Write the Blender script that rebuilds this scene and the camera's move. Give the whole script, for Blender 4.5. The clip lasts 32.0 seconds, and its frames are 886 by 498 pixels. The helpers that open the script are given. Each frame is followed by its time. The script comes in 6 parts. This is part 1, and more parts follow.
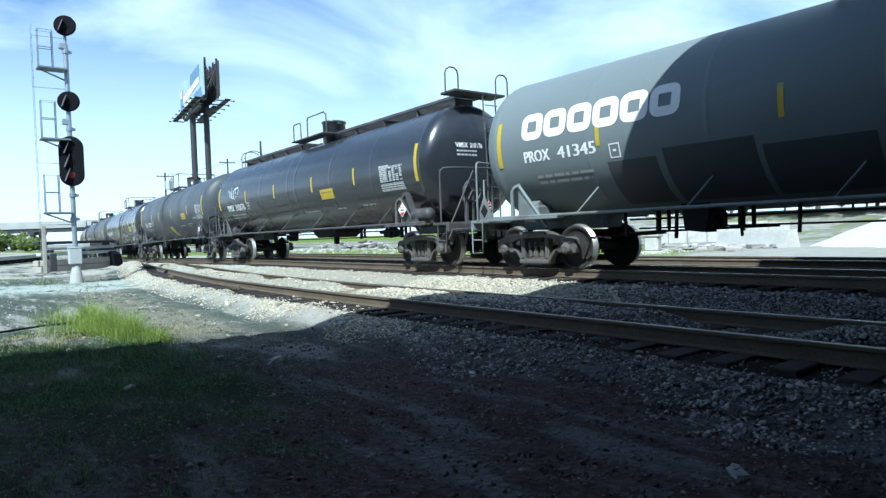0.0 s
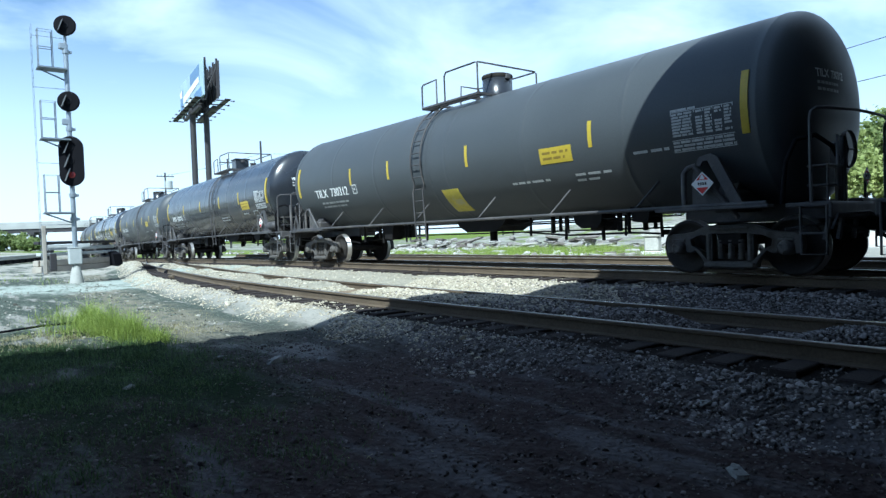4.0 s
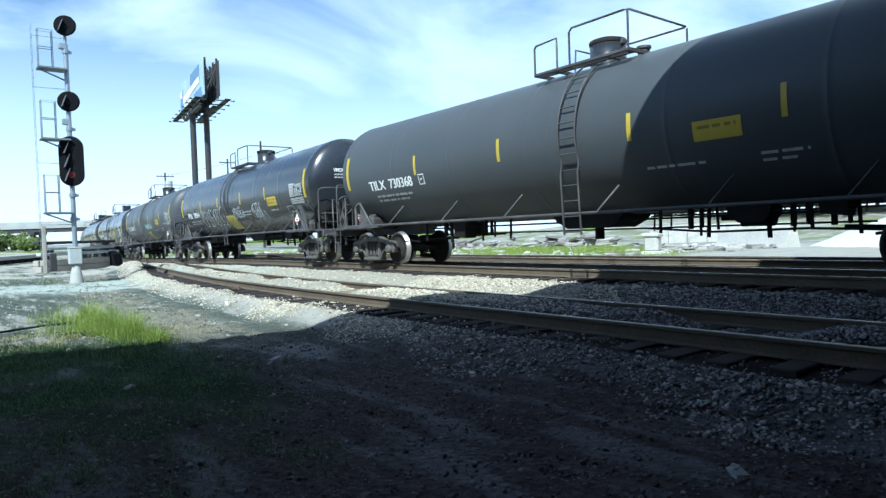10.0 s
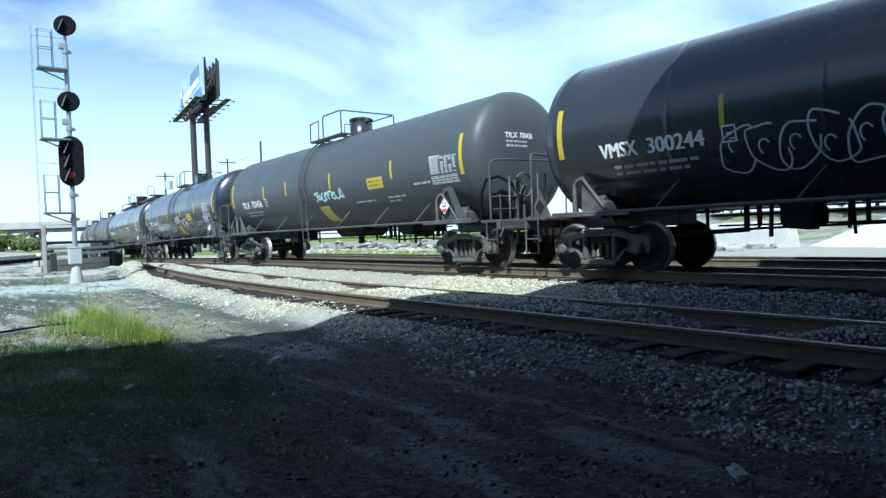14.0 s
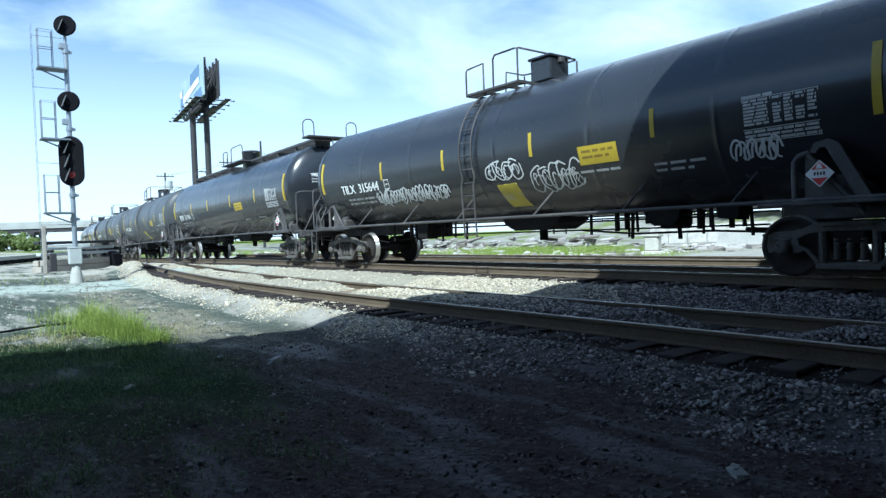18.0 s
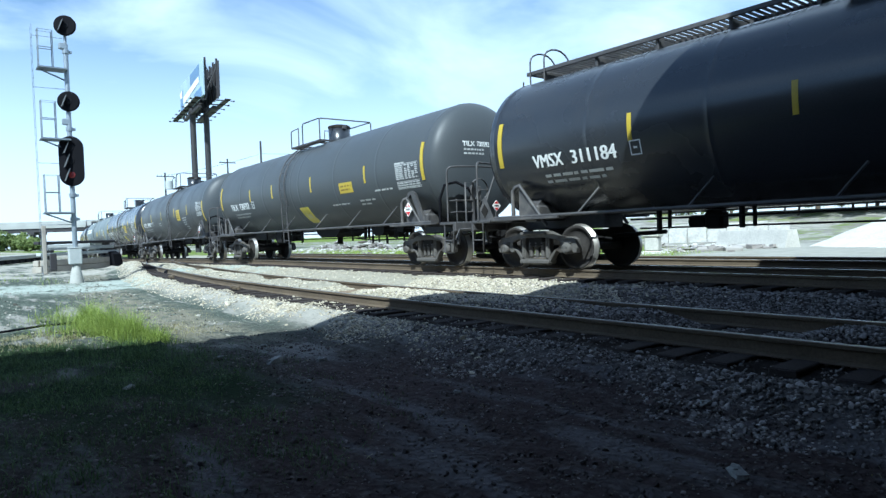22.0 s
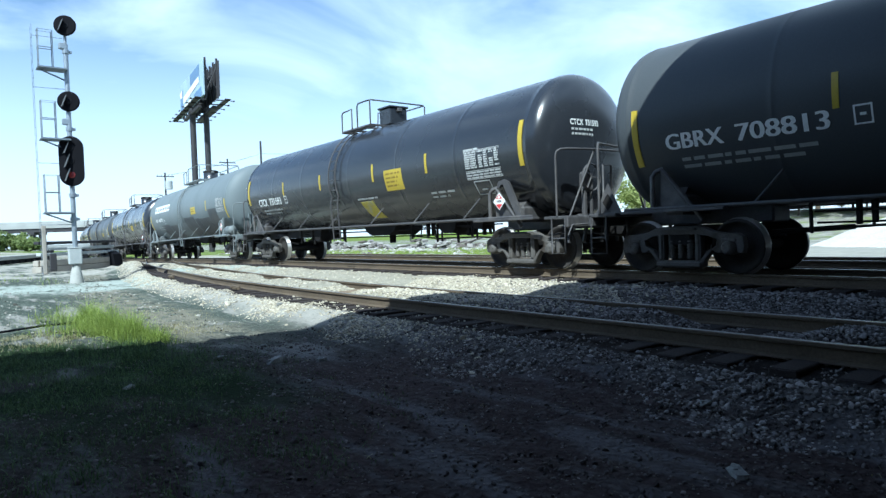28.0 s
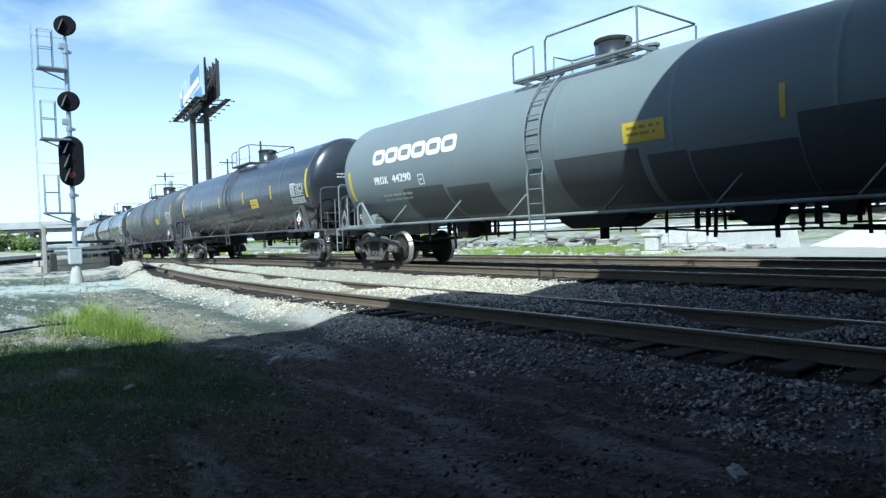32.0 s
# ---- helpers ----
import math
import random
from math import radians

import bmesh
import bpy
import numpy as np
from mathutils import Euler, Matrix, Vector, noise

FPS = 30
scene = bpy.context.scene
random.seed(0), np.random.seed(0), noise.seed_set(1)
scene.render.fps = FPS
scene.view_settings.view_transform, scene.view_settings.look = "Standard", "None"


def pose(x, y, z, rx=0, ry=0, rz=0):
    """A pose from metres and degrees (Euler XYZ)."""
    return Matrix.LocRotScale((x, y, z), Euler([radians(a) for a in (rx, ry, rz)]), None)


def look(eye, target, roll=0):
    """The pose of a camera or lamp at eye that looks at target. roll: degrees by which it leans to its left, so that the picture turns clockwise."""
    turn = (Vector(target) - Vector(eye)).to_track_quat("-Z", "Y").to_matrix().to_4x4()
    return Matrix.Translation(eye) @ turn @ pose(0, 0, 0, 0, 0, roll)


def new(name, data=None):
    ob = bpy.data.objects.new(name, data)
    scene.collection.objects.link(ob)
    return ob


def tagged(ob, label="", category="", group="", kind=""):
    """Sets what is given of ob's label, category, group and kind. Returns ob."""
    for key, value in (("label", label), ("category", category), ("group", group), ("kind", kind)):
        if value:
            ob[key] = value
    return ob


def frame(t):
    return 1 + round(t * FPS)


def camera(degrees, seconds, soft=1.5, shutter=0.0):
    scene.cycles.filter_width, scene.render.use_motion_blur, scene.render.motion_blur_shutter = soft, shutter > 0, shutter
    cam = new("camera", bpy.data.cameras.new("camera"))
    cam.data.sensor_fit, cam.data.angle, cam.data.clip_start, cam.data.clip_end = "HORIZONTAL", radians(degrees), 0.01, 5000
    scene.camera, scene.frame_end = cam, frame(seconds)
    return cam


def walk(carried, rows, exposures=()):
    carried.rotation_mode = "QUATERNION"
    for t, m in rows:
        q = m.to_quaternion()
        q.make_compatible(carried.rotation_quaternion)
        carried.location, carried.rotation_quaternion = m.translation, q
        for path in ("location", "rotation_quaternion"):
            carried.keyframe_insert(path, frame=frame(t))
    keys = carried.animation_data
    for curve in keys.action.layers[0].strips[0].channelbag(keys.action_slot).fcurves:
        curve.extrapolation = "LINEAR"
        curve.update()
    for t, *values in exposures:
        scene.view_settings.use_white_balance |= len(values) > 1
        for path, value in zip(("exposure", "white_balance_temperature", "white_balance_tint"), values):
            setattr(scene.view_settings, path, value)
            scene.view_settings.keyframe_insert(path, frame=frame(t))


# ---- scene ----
cam = camera(69.2, 32.0, soft=1.4)
EYE = Vector((0.0, 0.0, 0.93))
TURN, TILT = radians(38.51), radians(1.43)
AIM = EYE + Vector((-math.cos(TURN) * math.cos(TILT), math.sin(TURN) * math.cos(TILT), -math.sin(TILT)))
walk(cam, [(0.0, look(EYE, AIM, -2.03)), (32.0, look(EYE, AIM, -2.03))], [(0.0, 0.60, 5170, 0), (32.0, 0.60, 5170, 0)])

# ---- light ----
SUN = Vector((0.4775, -0.75, 1.0)).normalized()
world = bpy.data.worlds.new("world")
scene.world = world
world.use_nodes = True
wn, wl = world.node_tree.nodes, world.node_tree.links
bg = wn["Background"]
sky = wn.new("ShaderNodeTexSky")
sky.sky_type, sky.sun_disc = "NISHITA", False
sky.sun_elevation = math.asin(SUN.z)
sky.sun_rotation = math.atan2(SUN.x, SUN.y)
sky.air_density, sky.dust_density, sky.ozone_density = 1.0, 0.6, 1.2
wtc = wn.new("ShaderNodeTexCoord")
wmap = wn.new("ShaderNodeMapping")
wmap.inputs["Scale"].default_value = (1.0, 1.6, 3.2)
wmap.inputs["Rotation"].default_value = (0.2, 0.35, 0.5)
wnoise = wn.new("ShaderNodeTexNoise")
wnoise.inputs["Scale"].default_value, wnoise.inputs["Detail"].default_value = 1.7, 7.0
wnoise.inputs["Roughness"].default_value, wnoise.inputs["Distortion"].default_value = 0.52, 0.6
wramp = wn.new("ShaderNodeValToRGB")
wramp.color_ramp.elements[0].position, wramp.color_ramp.elements[1].position = 0.40, 0.68
wramp.color_ramp.elements[0].color = (0.06, 0.06, 0.06, 1)
wramp.color_ramp.elements[1].color = (0.92, 0.92, 0.92, 1)
wmix = wn.new("ShaderNodeMixRGB")
wmix.inputs[2].default_value = (7.7, 8.3, 9.0, 1)
wl.new(wtc.outputs["Generated"], wmap.inputs["Vector"])
wl.new(wmap.outputs["Vector"], wnoise.inputs["Vector"])
wsep = wn.new("ShaderNodeSeparateXYZ")
wnorth = wn.new("ShaderNodeMapRange")
wnorth.inputs["From Min"].default_value, wnorth.inputs["From Max"].default_value = 0.15, 0.70
wnorth.inputs["To Min"].default_value, wnorth.inputs["To Max"].default_value = -0.09, 0.08
wsum = wn.new("ShaderNodeMath")
wl.new(wsep.outputs["Y"], wnorth.inputs["Value"])
wl.new(wnoise.outputs["Fac"], wsum.inputs[0])
wl.new(wnorth.outputs["Result"], wsum.inputs[1])
wl.new(wsum.outputs[0], wramp.inputs["Fac"])
whaze = wn.new("ShaderNodeMapRange")
whaze.interpolation_type = "SMOOTHSTEP"
whaze.inputs["From Min"].default_value, whaze.inputs["From Max"].default_value = 0.0, 0.38
whaze.inputs["To Min"].default_value, whaze.inputs["To Max"].default_value = 0.80, 0.0
wmax = wn.new("ShaderNodeMath")
wmax.operation = "MAXIMUM"
wl.new(wtc.outputs["Generated"], wsep.inputs[0])
wl.new(wsep.outputs["Z"], whaze.inputs["Value"])
wl.new(wramp.outputs["Color"], wmax.inputs[0])
wl.new(whaze.outputs["Result"], wmax.inputs[1])
wl.new(wmax.outputs[0], wmix.inputs["Fac"])
wl.new(sky.outputs["Color"], wmix.inputs[1])
wl.new(wmix.outputs["Color"], bg.inputs["Color"])
bg.inputs["Strength"].default_value = 0.105
sun = new("sun", bpy.data.lights.new("sun", "SUN"))
sun.data.energy, sun.data.angle, sun.data.color = 4.9, radians(0.42), (1.0, 0.95, 0.84)
sun.matrix_world = look((0, 0, 60), Vector((0, 0, 60)) - SUN)

# ---- plan ----
RAIL = 0.08            # top of the main rails
TRACK_Y = 11.2         # centre of the main track
CURVE_X = -8.64         # the track bends away beyond this
SIDING_Y, SIDING_Z = 6.60, -0.11  # centre and rail top of the siding
SPEED, PITCH = 6.6058, 18.15


def main_line():
    """The main track beyond CURVE_X every half metre: run, x, y and heading."""
    rows, run, x, y, a = [], 0.0, CURVE_X, TRACK_Y, 0.0
    while run < 420:
        rows.append((run, x, y, a))
        far = run + 0.25
        a += 0.5 / 490 if far < 37.4 else 0.5 / 260 if 71.4 < far < 141.4 else 0.0
        x, y, run = x - 0.5 * math.cos(a), y + 0.5 * math.sin(a), run + 0.5
    return np.array(rows).T


LINE = main_line()


def fall(s):
    """The line runs gently downhill away from the yard."""
    d = np.clip(-24.0 - np.asarray(s, float), 0, 88)
    return 0.0125 * d * d / (d + 4.0)


def on_track(s, off=0.0):
    """The place and heading of the main track at s metres along it."""
    d = CURVE_X - s
    if d <= 0:
        return s, TRACK_Y + off, 0.0
    x, y, a = (float(np.interp(d, LINE[0], LINE[i])) for i in (1, 2, 3))
    return x + off * math.sin(a), y + off * math.cos(a), -a


def bend_main(x):
    """How far the main track has swung aside at x."""
    return np.interp(-np.asarray(x, float), -LINE[1], LINE[2] - TRACK_Y)


# ---- materials ----
def material(name, color, rough=0.6, metal=0.0, vary=0.25, scale=3.0, bump=0.0, bump_scale=40.0, coat=0.0, dirt=None, dirt_at=0.55, spec=0.5):
    """A surface with a base colour, broad and fine variation, dirt patches and relief."""
    m = bpy.data.materials.new(name)
    m.use_nodes = True
    n, l = m.node_tree.nodes, m.node_tree.links
    b = n["Principled BSDF"]
    b.inputs["Metallic"].default_value = metal
    b.inputs["Coat Weight"].default_value = coat
    b.inputs["Coat Roughness"].default_value = 0.26
    b.inputs["Specular IOR Level"].default_value = spec
    tc = n.new("ShaderNodeTexCoord")
    big = n.new("ShaderNodeTexNoise")
    big.inputs["Scale"].default_value, big.inputs["Detail"].default_value = scale, 6
    fine = n.new("ShaderNodeTexNoise")
    fine.inputs["Scale"].default_value, fine.inputs["Detail"].default_value = bump_scale, 4
    l.new(tc.outputs["Object"], big.inputs["Vector"])
    l.new(tc.outputs["Object"], fine.inputs["Vector"])
    add = n.new("ShaderNodeMath")
    add.operation = "ADD"
    l.new(big.outputs["Fac"], add.inputs[0])
    l.new(fine.outputs["Fac"], add.inputs[1])
    ramp = n.new("ShaderNodeMapRange")
    ramp.inputs["From Min"].default_value, ramp.inputs["From Max"].default_value = 0.6, 1.4
    ramp.inputs["To Min"].default_value, ramp.inputs["To Max"].default_value = 1 - vary, 1 + vary
    l.new(add.outputs[0], ramp.inputs["Value"])
    mul = n.new("ShaderNodeMixRGB")
    mul.blend_type, mul.inputs[0].default_value = "MULTIPLY", 1.0
    mul.inputs[1].default_value = (*color, 1)
    l.new(ramp.outputs["Result"], mul.inputs[2])
    out = mul.outputs["Color"]
    if dirt:
        dn = n.new("ShaderNodeTexNoise")
        dn.inputs["Scale"].default_value, dn.inputs["Detail"].default_value = scale * 0.6, 9
        dn.inputs["Roughness"].default_value = 0.65
        l.new(tc.outputs["Object"], dn.inputs["Vector"])
        dr = n.new("ShaderNodeMapRange")
        dr.inputs["From Min"].default_value, dr.inputs["From Max"].default_value = dirt_at, dirt_at + 0.18
        l.new(dn.outputs["Fac"], dr.inputs["Value"])
        dm = n.new("ShaderNodeMixRGB")
        dm.inputs[2].default_value = (*dirt, 1)
        l.new(dr.outputs["Result"], dm.inputs[0])
        l.new(out, dm.inputs[1])
        out = dm.outputs["Color"]
    l.new(out, b.inputs["Base Color"])
    rr = n.new("ShaderNodeMapRange")
    rr.inputs["From Min"].default_value, rr.inputs["From Max"].default_value = 0.3, 0.7
    rr.inputs["To Min"].default_value, rr.inputs["To Max"].default_value = max(rough - 0.1, 0.02), min(rough + 0.1, 1)
    l.new(big.outputs["Fac"], rr.inputs["Value"])
    l.new(rr.outputs["Result"], b.inputs["Roughness"])
    if bump:
        bp = n.new("ShaderNodeBump")
        bp.inputs["Strength"].default_value, bp.inputs["Distance"].default_value = 0.6, bump
        l.new(fine.outputs["Fac"], bp.inputs["Height"])
        l.new(bp.outputs["Normal"], b.inputs["Normal"])
    return m


M_BLACK = material("black_gloss_paint", (0.025, 0.028, 0.034), 0.25, vary=0.2, scale=0.5, coat=0.35, dirt=(0.036, 0.036, 0.036), dirt_at=0.54, spec=0.50)
M_GREY = material("dark_grey_matte_paint", (0.068, 0.075, 0.081), 0.42, vary=0.12, scale=0.6, dirt=(0.062, 0.066, 0.068), dirt_at=0.58, spec=0.27)
M_PALE = material("pale_grey_paint", (0.165, 0.19, 0.195), 0.50, vary=0.10, scale=0.6, dirt=(0.125, 0.13, 0.125), dirt_at=0.60, spec=0.25)
M_UNDER = material("under_frame_paint", (0.012, 0.011, 0.011), 0.8, vary=0.4, scale=2.0, dirt=(0.030, 0.026, 0.022), dirt_at=0.50, spec=0.2)
M_TRIM = material("dusty_trim_paint", (0.060, 0.057, 0.058), 0.6, vary=0.35, scale=3.0, dirt=(0.13, 0.12, 0.11), dirt_at=0.52)
M_STEEL = material("worn_cast_steel", (0.105, 0.098, 0.090), 0.7, 0.0, vary=0.4, scale=4.0, dirt=(0.045, 0.036, 0.028), dirt_at=0.5, spec=0.25)
M_WHEEL = material("greasy_wheel_plate", (0.040, 0.036, 0.033), 0.75, 0.0, vary=0.4, scale=4.0, dirt=(0.022, 0.019, 0.017), dirt_at=0.5, spec=0.18)
M_TREAD = material("bright_wheel_steel", (0.46, 0.43, 0.39), 0.38, 0.85, vary=0.2)
M_YELLOW = material("yellow_reflector", (0.48, 0.36, 0.03), 0.4, vary=0.12, scale=9)
M_WHITE = material("white_stencil_paint", (0.78, 0.79, 0.77), 0.6, vary=0.12, scale=6)
M_RED = material("red_print", (0.55, 0.03, 0.03), 0.5)
M_RAIL = material("rusty_rail_steel", (0.118, 0.092, 0.064), 0.75, 0.0, vary=0.35, scale=3, bump=0.003, spec=0.2)
M_RUN = material("polished_rail_head", (0.40, 0.39, 0.38), 0.28, 0.9, vary=0.15, scale=2)
M_DULL_HEAD = material("worn_siding_rail_head", (0.30, 0.28, 0.26), 0.34, 0.8, vary=0.25, scale=2)
M_TIE = material("weathered_tie_wood", (0.045, 0.038, 0.036), 0.9, vary=0.45, scale=5, bump=0.012, bump_scale=60, dirt=(0.075, 0.064, 0.056), dirt_at=0.60, spec=0.1)
M_FAR = material("far_bridge_concrete", (0.34, 0.345, 0.33), 0.85, vary=0.2, scale=0.2)
M_CONCRETE = material("bridge_concrete", (0.14, 0.135, 0.13), 0.85, vary=0.2, scale=0.6, bump=0.01, bump_scale=14, dirt=(0.09, 0.086, 0.082), dirt_at=0.56)
M_SILVER = material("aluminium_paint", (0.30, 0.34, 0.38), 0.5, 0.4, vary=0.15, scale=4)
M_GALV = material("dull_galvanised_steel", (0.17, 0.20, 0.23), 0.6, 0.2, vary=0.2, scale=4)
M_SIGNAL = material("flat_black_signal", (0.006, 0.006, 0.008), 0.8, vary=0.2, spec=0.12)
M_POLE = material("weathered_post_steel", (0.034, 0.032, 0.034), 0.6, vary=0.3, scale=1.0)


# ---- building helpers ----
class Geo:
    """Collects vertices and faces of one mesh."""

    def __init__(self):
        self.v, self.f, self.smooth = [], [], set()

    def add(self, verts, faces, smooth=False):
        n = len(self.v)
        self.v.extend(tuple(p) for p in verts)
        for f in faces:
            if smooth:
                self.smooth.add(len(self.f))
            self.f.append(tuple(n + i for i in f))
        return self

    def box(self, c, s, bevel=0.0, m=None):
        """A box with chamfered edges: centre, size."""
        hx, hy, hz = (a / 2 for a in s)
        b = min(bevel, hx * 0.6, hy * 0.6, hz * 0.6)
        pts = []
        if b <= 0:
            pts = [(x, y, z) for x in (-hx, hx) for y in (-hy, hy) for z in (-hz, hz)]
            faces = [(0, 1, 3, 2), (4, 6, 7, 5), (0, 4, 5, 1), (2, 3, 7, 6), (0, 2, 6, 4), (1, 5, 7, 3)]
        else:
            idx = {}
            for sx in (-1, 1):
                for sy in (-1, 1):
                    for sz in (-1, 1):
                        for ax, p in enumerate(((hx, hy - b, hz - b), (hx - b, hy, hz - b), (hx - b, hy - b, hz))):
                            idx[sx, sy, sz, ax] = len(pts)
                            pts.append((p[0] * sx, p[1] * sy, p[2] * sz))
            faces = []
            for s1 in (-1, 1):
                faces.append([idx[s1, a, c2, 0] for a, c2 in ((-1, -1), (1, -1), (1, 1), (-1, 1))][::s1])
                faces.append([idx[a, s1, c2, 1] for a, c2 in ((-1, -1), (1, -1), (1, 1), (-1, 1))][::-s1])
                faces.append([idx[a, c2, s1, 2] for a, c2 in ((-1, -1), (1, -1), (1, 1), (-1, 1))][::s1])
                for s2 in (-1, 1):
                    faces.append([idx[s1, s2, -1, 0], idx[s1, s2, 1, 0], idx[s1, s2, 1, 1], idx[s1, s2, -1, 1]][::-s1 * s2])
                    faces.append([idx[s1, -1, s2, 0], idx[s1, 1, s2, 0], idx[s1, 1, s2, 2], idx[s1, -1, s2, 2]][::s1 * s2])
                    faces.append([idx[-1, s1, s2, 1], idx[1, s1, s2, 1], idx[1, s1, s2, 2], idx[-1, s1, s2, 2]][::-s1 * s2])
                    for s3 in (-1, 1):
                        faces.append([idx[s1, s2, s3, k] for k in range(3)][::s1 * s2 * s3])
        c = Vector(c)
        m = m or Matrix.Identity(3)
        return self.add([c + m @ Vector(p) for p in pts], faces)

    def rod(self, a, b, r, seg=8, r2=None, caps=True):
        """A round bar from a to b."""
        a, b = Vector(a), Vector(b)
        q = (b - a).to_track_quat("Z", "Y").to_matrix()
        r2 = r if r2 is None else r2
        ring = [q @ Vector((math.cos(2 * math.pi * i / seg), math.sin(2 * math.pi * i / seg), 0)) for i in range(seg)]
        n = seg
        self.add([a + v * r for v in ring] + [b + v * r2 for v in ring], [(i, (i + 1) % n, n + (i + 1) % n, n + i) for i in range(n)], True)
        if caps:
            self.add([a + v * r for v in ring], [tuple(range(n))[::-1]])
            self.add([b + v * r2 for v in ring], [tuple(range(n))])
        return self

    def tube(self, pts, r, seg=7):
        """A bent round bar through the points."""
        pts = [Vector(p) for p in pts]
        n, rings = seg, []
        side = None
        for i, p in enumerate(pts):
            d = (pts[min(i + 1, len(pts) - 1)] - pts[max(i - 1, 0)]).normalized()
            if side is None or abs(side.dot(d)) > 0.95:
                side = d.orthogonal().normalized()
            side = (side - d * side.dot(d)).normalized()
            up = d.cross(side)
            rings += [p + (side * math.cos(2 * math.pi * k / n) + up * math.sin(2 * math.pi * k / n)) * r for k in range(n)]
        fs = [(i * n + k, i * n + (k + 1) % n, (i + 1) * n + (k + 1) % n, (i + 1) * n + k) for i in range(len(pts) - 1) for k in range(n)]
        self.add(rings, fs, True)
        self.add(rings[:n], [tuple(range(n))[::-1]])
        return self.add(rings[-n:], [tuple(range(n))])

    def lathe(self, prof, axis="X", seg=24, c=(0, 0, 0), caps=True):
        """A turned shape: (along, radius) pairs round an axis."""
        c = Vector(c)
        def at(u, r, k):
            a = 2 * math.pi * k / seg
            p = {"X": (u, r * math.cos(a), r * math.sin(a)), "Y": (r * math.sin(a), u, r * math.cos(a)), "Z": (r * math.cos(a), r * math.sin(a), u)}[axis]
            return c + Vector(p)
        vs = [at(u, r, k) for u, r in prof for k in range(seg)]
        fs = [(i * seg + k, i * seg + (k + 1) % seg, (i + 1) * seg + (k + 1) % seg, (i + 1) * seg + k)[::-1] for i in range(len(prof) - 1) for k in range(seg)]
        self.add(vs, fs, True)
        if caps:
            self.add(vs[:seg], [tuple(range(seg))])
            self.add(vs[-seg:], [tuple(range(seg))[::-1]])
        return self

    def prism(self, outline, a, b, axis="Y"):
        """An outline in the plane across the axis, swept from a to b."""
        n = len(outline)
        def at(p, u):
            return {"Y": (p[0], u, p[1]), "X": (u, p[0], p[1]), "Z": (p[0], p[1], u)}[axis]
        vs = [at(p, a) for p in outline] + [at(p, b) for p in outline]
        return self.add(vs, [tuple(range(n)), tuple(range(2 * n - 1, n - 1, -1))] + [(i, n + i, n + (i + 1) % n, (i + 1) % n) for i in range(n)])

    def mesh(self, name, mat):
        me = bpy.data.meshes.new(name)
        me.from_pydata([tuple(p) for p in self.v], [], self.f)
        for i in self.smooth:
            me.polygons[i].use_smooth = True
        me.materials.append(mat)
        me.update()
        return me


def part(name, geo, mat, parent=None, label="", at=None):
    """One mesh object from a Geo (or shared mesh data) under a thing or a part."""
    ob = new(name, geo.mesh(name, mat) if isinstance(geo, Geo) else geo)
    if parent:
        ob.parent = parent
    if at is not None:
        ob.matrix_local = at
    if label:
        ob["label"] = label
    return ob


def thing(name, label, category, at=None, group="", kind=""):
    ob = new(name)
    ob.empty_display_size = 0.3
    if at is not None:
        ob.matrix_world = at
    return tagged(ob, label, category, group, kind)


# ---- ground ----
def smooth(a, b, x):
    t = np.clip((x - a) / (b - a), 0, 1)
    return t * t * (3 - 2 * t)


def heaped(x):
    """Gravel heaped between the siding's rails, in long low mounds with gaps."""
    h = 0
    for a, b in ((-44, -26.2), (-24.6, -16.9), (-16.4, -11.9), (-11.3, -3.75), (-3.15, 6.0)):
        h = h + smooth(a, a + 0.8, x) * smooth(b, b - 1.0, x)
    return h


def ground_height(x, y):
    """Height of the ground sheet: flat dirt, raised ballast under the tracks."""
    x, y = np.asarray(x, float), np.asarray(y, float)
    bend = bend_main(x)
    z = -0.43 - 0.085 * smooth(0.8, 4.0, y) * smooth(12, 7, y) + 0.03 * smooth(-6, -14, x)
    d = np.clip(-8.2 - x, 0, 31)
    ys = y - d * d / 264
    z = np.maximum(z, -0.52 + 0.22 * smooth(4.2, 5.2, ys) * smooth(-62, -40, x))
    z = z + np.where(np.abs(ys - 6.62) < 0.68, 0.19 * heaped(x) * smooth(0.68, 0.38, np.abs(ys - 6.62)), 0)
    yb = y - bend
    z = np.maximum(z, np.where(yb > 8.4, -0.30, -0.70) + 0.16 * smooth(8.5, 9.5, yb) - 0.15 * smooth(12.5, 13.4, yb))
    z = np.where(yb > 12.5, np.maximum(z, -0.30), z)
    z = z - fall(x) * smooth(6.5, 9.0, yb) * smooth(16.5, 14.0, yb)
    z = z + 0.42 * np.exp(-((x + 33.0) / 3.2) ** 2 - ((y - 7.35) / 0.8) ** 2)
    z = z + 2.2 * smooth(44, 62, y) * smooth(-75, -40, x)
    z = z + 0.02 * np.sin(1.7 * x + 0.6 * y) * np.cos(0.9 * y - 0.5 * x) + 0.012 * np.sin(4.1 * x + 1.3) * np.sin(3.7 * y)
    return z


def axis_steps(marks):
    out = [marks[0][0]]
    for (a, _), (b, n) in zip(marks, marks[1:]):
        out += list(np.linspace(a, b, n + 1)[1:])
    return np.array(out)


